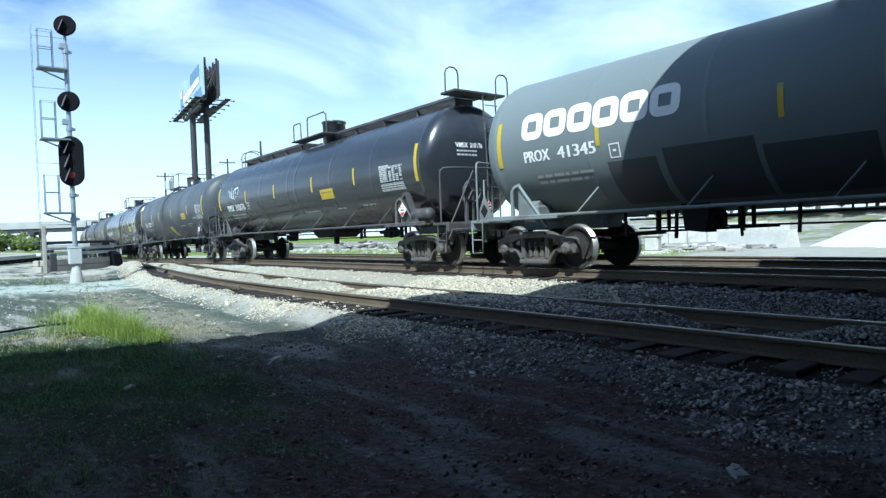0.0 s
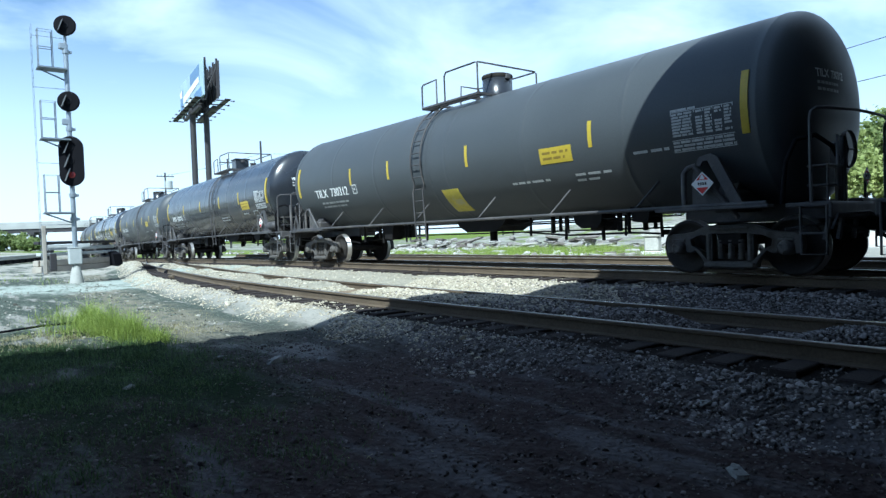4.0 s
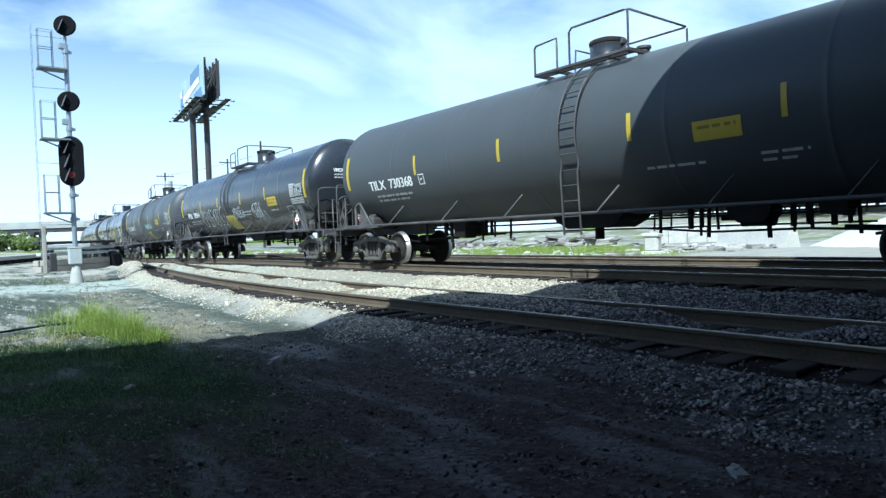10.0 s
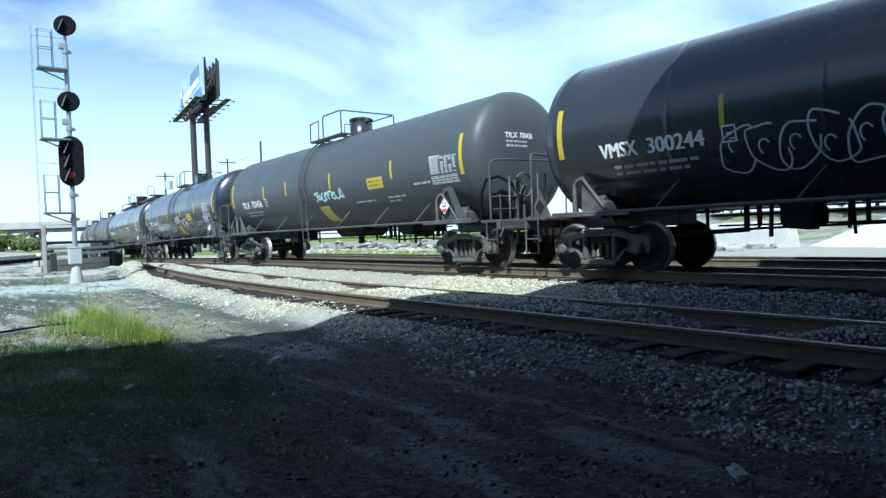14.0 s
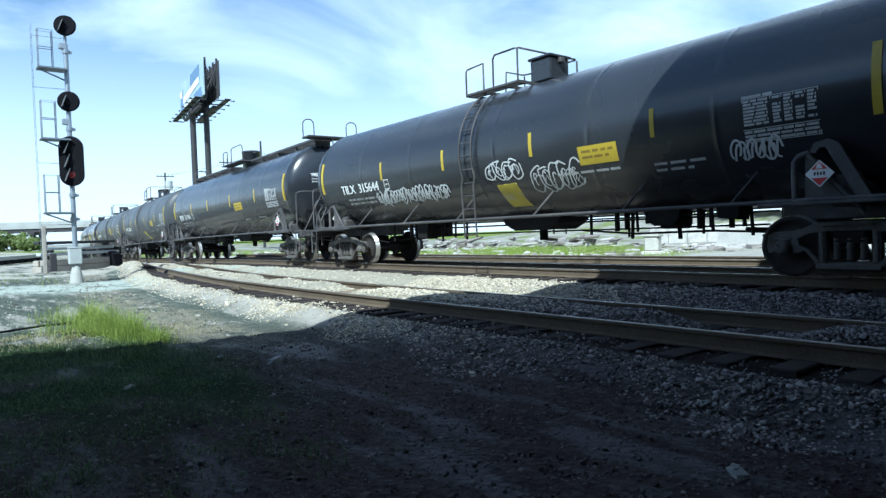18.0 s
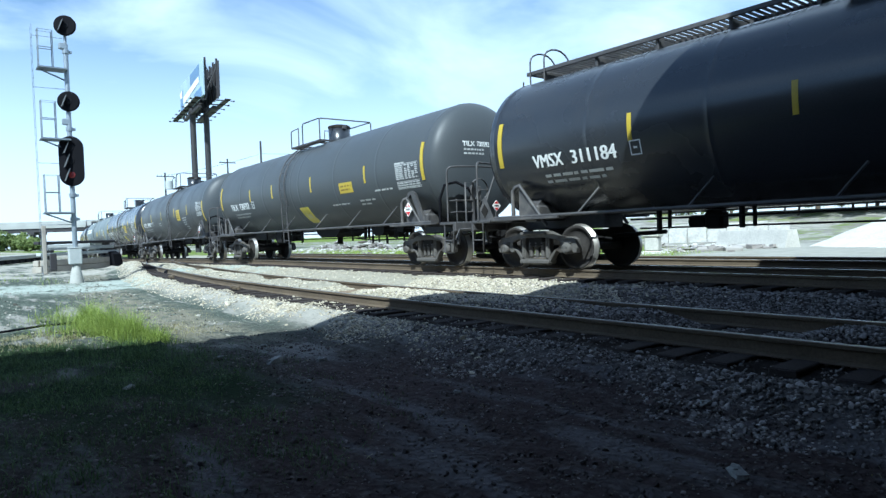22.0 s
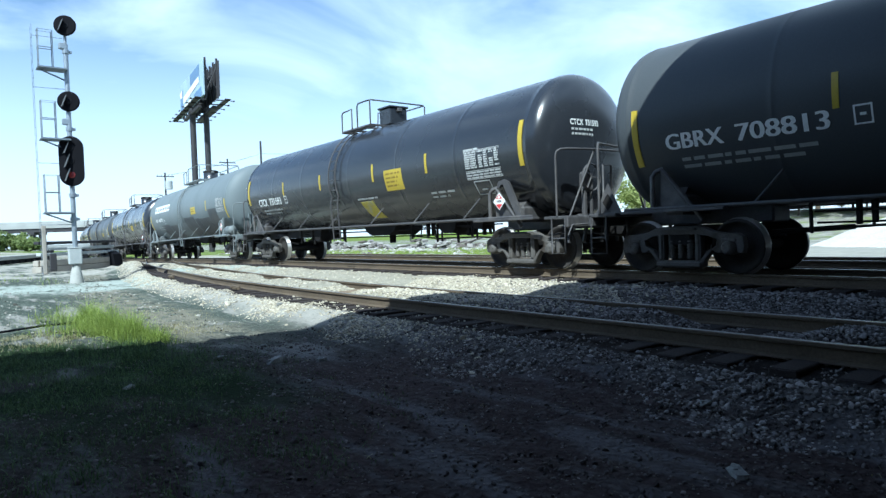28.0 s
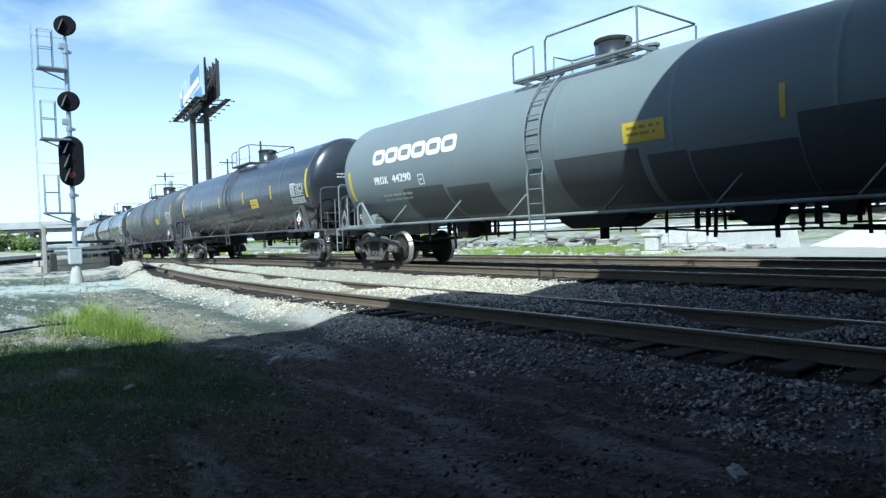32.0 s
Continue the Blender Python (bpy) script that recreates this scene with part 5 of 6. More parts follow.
def signal_mast():
    """A tall railway signal with two round heads, one long head, ladder and cages."""
    t = thing("railway_signal", "tall silver railway signal mast with three black heads", "railway signal", pose(-27.78, 4.27, -0.45, 0, 0, 0))
    g = Geo().lathe([(-0.15, 0.27), (0.0, 0.25), (0.62, 0.14), (0.65, 0.12)], "Z", 8)
    part("plinth", g, M_PLINTH, t, "tapered pale concrete foot")
    part("case", Geo().box((0.0, -0.02, 1.0), (0.36, 0.44, 0.62), 0.03).box((0.0, -0.02, 1.32), (0.39, 0.47, 0.04), 0.015), M_CASE, t, "pale equipment case")
    part("mast", Geo().rod((0, 0, 0.6), (0, 0, 9.0), 0.085, 16), M_SILVER, t, "silver steel tube")
    for z in (2.4, 3.3, 5.8, 8.7):
        part("clamp", Geo().rod((0, 0, z - 0.07), (0, 0, z + 0.07), 0.12, 14).box((0, 0.14, z), (0.1, 0.14, 0.1), 0.02), M_SILVER, t)
    face = pose(0, 0.05, 0, 0, 0, -22)
    for z in (9.65, 6.82):
        g = Geo().lathe([(0.10, 0.02), (0.10, 0.33), (0.12, 0.38), (0.16, 0.38), (0.17, 0.33)], "X", 30, (0, 0, z))
        h = part("round_head", g, M_SIGNAL, t, "round black signal head", face)
        part("hood", Geo().box((0.26, -0.13, z), (0.20, 0.012, 0.46), 0.004, Euler((-0.35, 0, 0.5)).to_matrix()), M_VISOR, h, "thin sun visor, coloured grey for its lit streak")
        part("lens", Geo().lathe([(0.172, 0.01), (0.19, 0.10), (0.172, 0.118)], "X", 18, (0, 0, z)), M_LENS, h)
        part("back_case", Geo().box((-0.12, 0, z), (0.40, 0.34, 0.40), 0.06), M_SILVER, h)
        part("head_bracket", Geo().rod((0, 0, z - 0.62), (0, 0, z), 0.055, 10).box((0, -0.08, z - 0.75), (0.16, 0.30, 0.24), 0.03), M_SILVER, t)
    pts = [(0.42 * math.cos(a), 0.52 + 0.42 * math.sin(a)) for a in np.linspace(0, math.pi, 13)] + [(0.42 * math.cos(a), -0.52 + 0.42 * math.sin(a)) for a in np.linspace(math.pi, 2 * math.pi, 13)]
    g = Geo().prism([(y, z + 4.58) for y, z in pts], 0.10, 0.16, "X")
    h = part("long_head", g, M_SIGNAL, t, "long black three-lamp signal head", face)
    for k, z in enumerate((5.10, 4.58, 4.06)):
        part("hood", Geo().box((0.25, -0.13, z), (0.20, 0.012, 0.50), 0.004, Euler((-0.35, 0, 0.5)).to_matrix()), M_VISOR, h, "thin sun visor, coloured grey for its lit streak")
        part("lens", Geo().lathe([(0.162, 0.01), (0.18, 0.10), (0.162, 0.118)], "X", 18, (0, 0, z)), M_RED_LAMP if k == 2 else M_LENS, h)
    part("back_case", Geo().box((-0.10, 0, 4.58), (0.36, 0.36, 1.7), 0.05), M_SILVER, h)
    for x in (-0.30, 0.06):
        part("ladder_rail", Geo().rod((x, -1.08, 0.1), (x, -1.08, 9.55), 0.007, 6), M_GALV, t)
    for k in range(30):
        part("rung", Geo().rod((-0.30, -1.08, 0.4 + 0.3 * k), (0.06, -1.08, 0.4 + 0.3 * k), 0.007, 5), M_GALV, t)
    for z in (2.2, 4.5, 7.3, 9.2):
        part("stand_off", Geo().rod((-0.12, -1.08, z), (-0.05, -0.08, z), 0.010, 5), M_GALV, t)
    for z, h in ((7.98, 1.42), (5.36, 1.42), (2.62, 1.42)):
        g = Geo().box((0.0, -0.48, z), (0.62, 0.96, 0.04), 0.01)
        for k in range(5):
            g.box((-0.28 + 0.14 * k, -0.48, z + 0.03), (0.02, 0.94, 0.03))
        st = part("stage", g, M_GALV, t, "small steel service stage")
        part("stage_brace", Geo().rod((0, -0.9, z - 0.02), (0, -0.08, z - 0.35), 0.03, 6), M_GALV, st)
        for x in (-0.15, 0.15):
            part("cage", Geo().tube([(x, -0.9, z), (x, -0.9, z + h), (x, -0.44, z + h), (x, -0.44, z)], 0.017).tube([(x, -0.9, z + h * 0.55), (x, -0.44, z + h * 0.55)], 0.016), M_GALV, st)
        part("cage_rail", Geo().tube([(-0.15, -0.9, z + h), (0.15, -0.9, z + h)], 0.02).tube([(-0.15, -0.9, z + h * 0.55), (0.15, -0.9, z + h * 0.55)], 0.016), M_GALV, st)


signal_mast()


# ---- billboard ----
M_AD_BLUE = material("billboard_blue_print", (0.13, 0.22, 0.36), 0.5, vary=0.35, scale=0.4)
M_AD_GREEN = material("billboard_pale_print", (0.36, 0.46, 0.52), 0.5, vary=0.35, scale=0.6)


def billboard():
    t = thing("billboard", "tall double-sided roadside billboard on two dark posts", "billboard", pose(-74.8, 24.1, -0.3, 0, 0, -7.6))
    a, b, z0, z1 = -6.6, 7.6, 16.4, 20.1
    face = part("face_panel", Geo().box(((a + b) / 2, -0.35, (z0 + z1) / 2), (b - a, 0.18, z1 - z0), 0.03), M_AD_GREEN, t, "pale blue printed face")
    part("print_block", Geo().box((3.2, -0.452, 19.1), (5.4, 0.02, 1.7)), M_AD_BLUE, face, "deep blue field")
    part("print_block", Geo().box((-5.2, -0.452, 18.0), (2.0, 0.02, 2.6)), M_AD_BLUE, face, "deep blue field")
    part("print_block", Geo().prism([(-6.3, 18.6), (-4.8, 18.5), (-4.8, 19.4), (-6.3, 19.3)], -0.474, -0.468), M_WHITE, face, "white block")
    part("print_block", Geo().prism([(-4.2, 17.6), (5.6, 18.1), (5.6, 18.8), (-4.2, 18.4)], -0.474, -0.468), M_WHITE, face, "slanting white band")
    part("print_block", Geo().box((-1.6, -0.456, 17.0), (4.4, 0.02, 0.7)), M_WHITE, face, "white block")
    part("print_block", Geo().box((4.6, -0.456, 17.0), (4.2, 0.02, 0.9)), M_AD_BLUE, face, "deep blue field")
    part("back_panel", Geo().box(((a + b) / 2, 1.18, (z0 + z1) / 2), (b - a, 0.16, z1 - z0), 0.03), M_POLE, t, "dark rear side of the second face")
    for k in range(9):
        x = a + 0.3 + (b - a - 0.6) * k / 8
        for y in (-0.12, 1.05):
            part("upright", Geo().box((x, y, (z0 + z1) / 2), (0.16, 0.2, z1 - z0 + 0.5), 0.02), M_POLE, t)
        part("cross_tie", Geo().rod((x, -0.1, z0 + 0.4), (x, 1.1, z1 - 0.5), 0.06, 6).rod((x, -0.1, z1 - 0.5), (x, 1.1, z0 + 0.4), 0.06, 6), M_POLE, t)
    for y in (-1.05, 1.95):
        part("catwalk", Geo().box(((a + b) / 2, y, z0 - 0.35), (b - a + 0.7, 0.6, 0.08), 0.02), M_POLE, t, "dark service catwalk")
        for k in range(7):
            x = a + (b - a) * k / 6
            part("catwalk_bracket", Geo().box((x, y * 0.7, z0 - 0.46), (0.10, 1.2, 0.12), 0.02), M_POLE, t)
            part("flood_lamp", Geo().rod((x, y, z0 - 0.4), (x, y + (0.6 if y > 0 else -0.6), z0 - 0.5), 0.04, 6).box((x, y + (0.65 if y > 0 else -0.65), z0 - 0.48), (0.3, 0.2, 0.12), 0.03), M_POLE, t)
    for y in (-0.25, 1.25):
        part("post", Geo().rod((0, y, 0), (0, y, z0 + 0.2), 0.33, 16), M_POLE, t, "thick dark steel post")
        part("header_beam", Geo().box((0, y, z0 - 0.6), (9.0, 0.4, 0.36), 0.05), M_POLE, t)


billboard()


# ---- far road bridge ----
def far_bridge():
    t = thing("far_bridge", "long pale road bridge crossing the line far away", "bridge", kind="structure")
    a, b = Vector((-430, -78, 0)), Vector((-318, 82, 0))
    d = (b - a).normalized()
    n = Vector((-d.y, d.x, 0))
    m = Matrix(((d.x, n.x, 0), (d.y, n.y, 0), (0, 0, 1)))
    L = (b - a).length
    mid = (a + b) / 2
    part("deck", Geo().box((mid.x, mid.y, 9.9), (L + 180, 12, 1.0), 0, m), M_FAR, t)
    for s in (-1, 1):
        part("parapet", Geo().box(mid + n * 5.9 * s + Vector((0, 0, 11.3)), (L + 180, 0.3, 2.3), 0, m), M_FAR, t)
        part("edge_girder", Geo().box(mid + n * 5.2 * s + Vector((0, 0, 8.7)), (L + 180, 0.5, 1.9), 0, m), M_POLE, t)
    for k in range(8):
        p = a + d * (L * (k - 1) / 6 + 12)
        g = Geo().box(p + Vector((0, 0, 7.2)), (3.0, 11, 1.1), 0.05, m)
        for s in (-3.6, 3.6):
            g.rod(p + n * s + Vector((0, 0, -0.6)), p + n * s + Vector((0, 0, 7.0)), 1.3, 12)
        part("pier", g, M_POLE, t)


far_bridge()


# ---- poles and wires ----
def pole(x, y, h, r, label, arms=0):
    t = thing("utility_pole", label, "utility pole", pose(x, y, -0.35), group="utility poles")
    part("shaft", Geo().rod((0, 0, -0.3), (0, 0, h), r, 10, r * 0.7), M_POLE, t)
    for k in range(arms):
        part("cross_arm", Geo().box((0, 0, h - 0.6 - 1.1 * k), (0.14, 2.6, 0.14), 0.02), M_POLE, t)
        for y2 in (-1.1, -0.5, 0.5, 1.1):
            part("insulator", Geo().rod((0, y2, h - 0.52 - 1.1 * k), (0, y2, h - 0.30 - 1.1 * k), 0.05, 7), M_CASE, t)
    return t


pole(-91.1, 38.7, 15.8, 0.20, "bare grey utility pole behind the train")
pole(-99.1, 36.6, 14.0, 0.16, "thin utility pole with a cross arm", 1)
pole(-105.1, 28.9, 12.2, 0.16, "utility pole with a pale transformer", 1)
part("transformer", Geo().rod((0.1, 0.5, 9.6), (0.1, 0.5, 10.9), 0.55, 12), M_CASE, bpy.data.objects["utility_pole.002"])
pole(-9.0, 46.0, 12.6, 0.16, "wooden utility pole among the trees", 1)
pole(-92.0, 66.0, 13.5, 0.16, "wooden utility pole far behind the train", 1)


def wire(a, b, sag, r=0.022):
    a, b = Vector(a), Vector(b)
    pts = [a.lerp(b, i / 16) - Vector((0, 0, sag * 4 * (i / 16) * (1 - i / 16))) for i in range(17)]
    w = part("overhead_wire", Geo().tube(pts, r, 5), M_SIGNAL)
    tagged(w, "thin dark overhead wire between utility poles", "overhead wire", "overhead wires")


for dz, dy in ((0.0, -1.0), (-1.9, 0.9)):
    wire((-9.0, 46.0 + dy, 12.1 + dz), (-92.0, 66.0 + dy, 13.0 + dz), 0.9)
    wire((-9.0, 46.0 + dy, 12.1 + dz), (70.0, 30.0 + dy, 12.1 + dz), 0.9)
wire((-91.1, 38.7, 13.6), (-105.1, 28.9, 11.4), 0.3, 0.02)
wire((-91.1, 38.7, 13.6), (-72.0, 60.0, 13.5), 0.4, 0.02)


# ---- trees ----
def leaf_material(name, a, b):
    m = bpy.data.materials.new(name)
    m.use_nodes = True
    n, l = m.node_tree.nodes, m.node_tree.links
    bs = n["Principled BSDF"]
    geo = n.new("ShaderNodeNewGeometry")
    ramp = n.new("ShaderNodeValToRGB")
    ramp.color_ramp.elements[0].color, ramp.color_ramp.elements[1].color = (*a, 1), (*b, 1)
    l.new(geo.outputs["Random Per Island"], ramp.inputs["Fac"])
    l.new(ramp.outputs["Color"], bs.inputs["Base Color"])
    bs.inputs["Roughness"].default_value = 0.6
    bs.inputs["Specular IOR Level"].default_value = 0.2
    tr = n.new("ShaderNodeBsdfTranslucent")
    l.new(ramp.outputs["Color"], tr.inputs["Color"])
    mx = n.new("ShaderNodeMixShader")
    mx.inputs[0].default_value = 0.35
    l.new(bs.outputs[0], mx.inputs[1])
    l.new(tr.outputs[0], mx.inputs[2])
    l.new(mx.outputs[0], n["Material Output"].inputs["Surface"])
    return m


M_LEAF = leaf_material("sunlit_leaves", (0.20, 0.25, 0.07), (0.44, 0.48, 0.18))
M_LEAF_DARK = leaf_material("dark_leaves", (0.12, 0.17, 0.055), (0.30, 0.35, 0.13))
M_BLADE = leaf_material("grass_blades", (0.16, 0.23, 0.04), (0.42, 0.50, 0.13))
# same grass blades with the bridge's shade put into their colour
M_BLADE_SHADE = leaf_material("shaded_grass_blades", (0.042, 0.080, 0.030), (0.13, 0.19, 0.075))
M_BARK = material("tree_bark", (0.10, 0.08, 0.06), 0.9, vary=0.4, scale=4, bump=0.02, bump_scale=20)


def cards(centres, size, rs, tall=1.0):
    """Small bent leaf quads at the given centres, as arrays."""
    n = len(centres)
    u = rs.normal(size=(n, 3))
    u /= np.linalg.norm(u, axis=1, keepdims=True)
    w = rs.normal(size=(n, 3))
    v = np.cross(u, w)
    v /= np.linalg.norm(v, axis=1, keepdims=True)
    s = size * rs.uniform(0.6, 1.35, (n, 1))
    c = np.asarray(centres)
    q = np.stack([c - u * s, c - v * s * 0.55 * tall, c + u * s, c + v * s * 0.55 * tall], 1)
    return q.reshape(-1, 3), np.arange(4 * n).reshape(-1, 4)


def mesh_of(name, verts, faces, mat):
    me = bpy.data.meshes.new(name)
    me.from_pydata(np.asarray(verts).tolist(), [], np.asarray(faces).tolist())
    me.materials.append(mat)
    return me


def tree(x, y, z, h, spread, seed, leaf, label, size=0.30, dense=1.0):
    rs = np.random.default_rng(seed)
    t = thing("tree", label, "tree", pose(x, y, z), group="trees behind the tracks")
    g = Geo()
    g.tube([(0, 0, -0.3), (0.05 * h * rs.uniform(-1, 1), 0.02 * h, h * 0.25), (0.05 * h * rs.uniform(-1, 1), 0, h * 0.5), (0, 0, h * 0.8)], 0.022 * h, 8)
    tips = []
    for k in range(11):
        a, b0 = rs.uniform(0, 6.28), rs.uniform(0.25, 0.62) * h
        L = spread * rs.uniform(0.55, 1.0)
        e = np.array([L * math.cos(a), L * math.sin(a), b0 + rs.uniform(0.12, 0.34) * h])
        m = np.array([e[0] * 0.5, e[1] * 0.5, b0 + 0.4 * (e[2] - b0)])
        g.tube([(0, 0, b0), tuple(m), tuple(e)], 0.008 * h, 5)
        tips += [e, (m + e) / 2]
    tips += [np.array([0, 0, h * 0.85]), np.array([0.2 * spread, -0.1 * spread, h * 0.92])]
    part("trunk", g, M_BARK, t)
    pts = []
    for e in tips:
        r = spread * rs.uniform(0.22, 0.46)
        for c in range(5):
            cc = e + rs.normal(size=3) * r * 0.55
            n = int(34 * dense)
            p = cc + rs.normal(size=(n, 3)) * r * np.array([0.30, 0.30, 0.22])
            pts.append(p)
    pts = np.concatenate(pts)
    pts = pts[pts[:, 2] > 0.12 * h]
    v, f = cards(pts, size, rs)
    part("crown", mesh_of("crown", v, f, leaf), leaf, t, "loose leafy crown")


for i, (x, y, z, h, sp, leaf) in enumerate((
        (-25.6, 66.0, 1.8, 11.2, 3.0, M_LEAF_DARK), (-22.0, 70.0, 1.8, 8.4, 3.4, M_LEAF), (-31.5, 64.0, 1.6, 6.6, 3.0, M_LEAF), (-17.0, 66.0, 1.8, 9.0, 3.6, M_LEAF_DARK),
        (-38.0, 74.0, 1.6, 8.0, 3.8, M_LEAF), (-46.0, 78.0, 1.2, 6.6, 3.6, M_LEAF_DARK), (-54.0, 80.0, 0.8, 6.2, 3.6, M_LEAF), (-26.0, 60.0, 1.8, 4.2, 2.8, M_LEAF), (-20.5, 60.0, 1.8, 4.6, 2.8, M_LEAF), (-36.0, 66.0, 1.5, 4.6, 2.8, M_LEAF_DARK), (-43.0, 70.0, 1.2, 4.4, 2.8, M_LEAF), (-23.2, 56.0, 1.5, 4.4, 3.2, M_LEAF), (-18.4, 56.5, 1.5, 4.0, 3.0, M_LEAF), (-28.6, 57.5, 1.5, 3.8, 3.0, M_LEAF), (-14.0, 58.0, 1.6, 4.2, 3.2, M_LEAF))):
    tree(x, y, z, h, sp, 40 + i, leaf, "leafy green tree behind the railway yard" if h > 5 else "low bushy tree behind the railway yard", 0.20, 1.7)
for i, (x, y, h, sp) in enumerate(((-262, 4, 6.0, 5.0), (-268, 14, 6.6, 5.5), (-255, -6, 5.6, 5.0), (-272, 22, 5.6, 4.5), (-250, -16, 6.2, 5.0), (-262, 28, 3.6, 4.0), (-240, -25, 6, 5), (-300, 60, 6, 5))):
    tree(x, y, -0.5, h, sp, 70 + i, M_LEAF_DARK, "bright green tree below the far bridge", 0.55)


def stone_material(name, a, b, per_object=False):
    m = bpy.data.materials.new(name)
    m.use_nodes = True
    n, l = m.node_tree.nodes, m.node_tree.links
    geo = n.new("ShaderNodeNewGeometry")
    ramp = n.new("ShaderNodeValToRGB")
    ramp.color_ramp.elements[0].color, ramp.color_ramp.elements[1].color = (*a, 1), (*b, 1)
    info = n.new("ShaderNodeObjectInfo")
    l.new(info.outputs["Random"] if per_object else geo.outputs["Random Per Island"], ramp.inputs["Fac"])
    l.new(ramp.outputs["Color"], n["Principled BSDF"].inputs["Base Color"])
    n["Principled BSDF"].inputs["Roughness"].default_value = 0.85
    n["Principled BSDF"].inputs["Specular IOR Level"].default_value = 0.12
    return m


# ---- rubble, wall and heaps behind the tracks ----
M_RUBBLE = material("pale_broken_concrete", (0.46, 0.45, 0.42), 0.9, vary=0.25, scale=2.5, bump=0.02, bump_scale=9, dirt=(0.30, 0.28, 0.25), dirt_at=0.55)
M_BRICKBAT = stone_material("mixed_rubble", (0.16, 0.14, 0.125), (0.45, 0.43, 0.40), True)
M_LIME = material("white_limestone_heap", (0.50, 0.485, 0.44), 0.9, vary=0.2, scale=2.0, bump=0.03, bump_scale=14)


def boulder_geo(rs, sx, sy, sz, seg=9, rows=5):
    vs, fs = [], []
    for i in range(rows + 1):
        a = math.pi * i / rows
        for k in range(seg):
            b = 2 * math.pi * k / seg
            q = 1 + 0.28 * rs.uniform(-1, 1)
            px_, py_, pz_ = math.sin(a) * math.cos(b), math.sin(a) * math.sin(b), -math.cos(a)
            f = (abs(px_) ** 4 + abs(py_) ** 4 + abs(pz_) ** 4) ** -0.25
            vs.append((px_ * f * sx * q, py_ * f * sy * q, pz_ * f * sz * (1 + 0.15 * rs.uniform(-1, 1))))
    for i in range(rows):
        for k in range(seg):
            fs.append((i * seg + k, i * seg + (k + 1) % seg, (i + 1) * seg + (k + 1) % seg, (i + 1) * seg + k))
    return Geo().add(vs, fs)


def broken_block(rs, sx, sy, sz):
    """A squarish broken lump with knocked-off corners."""
    g = Geo().box((0, 0, 0), (2 * sx, 2 * sy, 2 * sz), 0.3 * sz)
    g.v = [(x * rs.uniform(0.78, 1.12), y * rs.uniform(0.78, 1.12), z * rs.uniform(0.75, 1.1)) for x, y, z in g.v]
    return g


rs = np.random.default_rng(11)
CHUNKS = [broken_block(rs, *s).mesh("chunk", M_BRICKBAT) for s in ((0.55, 0.40, 0.16), (0.38, 0.34, 0.18), (0.85, 0.45, 0.10), (0.30, 0.26, 0.20), (0.5, 0.3, 0.22))]
spots = [(-17.2, 21.9), (-16.7, 22.1), (-16.2, 21.8), (-15.7, 22.2), (-16.9, 22.5), (-15.9, 22.7)]
for k in range(58):
    x = rs.uniform(-62, -17)
    spots.append((x, rs.uniform(23.5, 29.0)))
for k in range(26):
    spots.append((rs.uniform(-21, -16.5), rs.uniform(24.5, 29.5)))
for k in range(34):
    spots.append((rs.uniform(-17.4, -13.6), rs.uniform(26.0, 31.0)))
for k, (x, y) in enumerate(spots):
    ob = new("concrete_chunk", CHUNKS[k % 5])
    sc = rs.uniform(0.25, 0.85) if k > 5 else 0.55
    ob.matrix_world = pose(x, y, float(ground_height(x, y)) + 0.06 * sc, rs.uniform(-6, 6), rs.uniform(-6, 6), rs.uniform(0, 360)) @ Matrix.Diagonal((sc, sc, sc, 1))
    tagged(ob, "pale broken concrete chunk lying on rough grass", "rubble", "rubble behind the tracks")

wall = thing("rubble_wall", "low ruined wall of stacked pale stone blocks", "wall", pose(0, 0, 0), kind="structure")
BLOCKS = [broken_block(rs, 0.28 * w, 0.24, 0.11 * h).mesh("block", M_BRICKBAT) for w, h in ((0.6, 1.0), (1.0, 0.8), (1.5, 0.7), (0.8, 1.3), (2.2, 0.6))]
for row in range(4):
    x = -58.0 + 0.4 * row
    while x < -18.6:
        rise = 0.5 + 0.5 * math.sin(0.9 * x + 2.0 * math.sin(0.37 * x))
        k = int(rs.integers(5))
        if rs.random() < (0.97, 0.6 + 0.4 * rise, 0.25 + 0.7 * rise, 0.6 * rise)[row]:
            part("block", BLOCKS[k], M_BRICKBAT, wall, at=pose(x, 30.0 - 0.16 * max(x + 26.0, 0.0) + rs.normal() * 0.16, -0.22 + 0.21 * row + rs.normal() * 0.03, rs.uniform(-16, 16), rs.uniform(-14, 14), rs.uniform(-30, 30)))
        x += (0.42, 0.62, 0.85, 0.5, 1.2)[k] * rs.uniform(0.75, 1.2) + 0.06
fence = thing("panel_wall", "low pale wall of upright concrete panels", "wall", pose(-21.6, 40.0, -0.5, 0, 0, 24), kind="structure")
for k in range(7):
    part("panel", Geo().box((-3.6 + 1.2 * k, 0.03 * (k % 2), 0.68 + 0.05 * (k % 3)), (1.16, 0.14, 1.36), 0.02), M_RUBBLE, fence)
barrier = thing("concrete_barrier", "white concrete barrier block standing on gravel", "barrier", pose(-15.3, 32.0, -0.36, 0, 0, -25))
part("barrier_body", Geo().prism([(-0.45, 0), (0.45, 0), (0.38, 0.25), (0.24, 0.88), (-0.24, 0.88), (-0.38, 0.25)], -2.45, 2.45, "X"), M_LIME, barrier)
ped = thing("concrete_footing", "broken white concrete footing beside the tracks", "footing", pose(-16.1, 24.4, -0.34, 0, 0, 12))
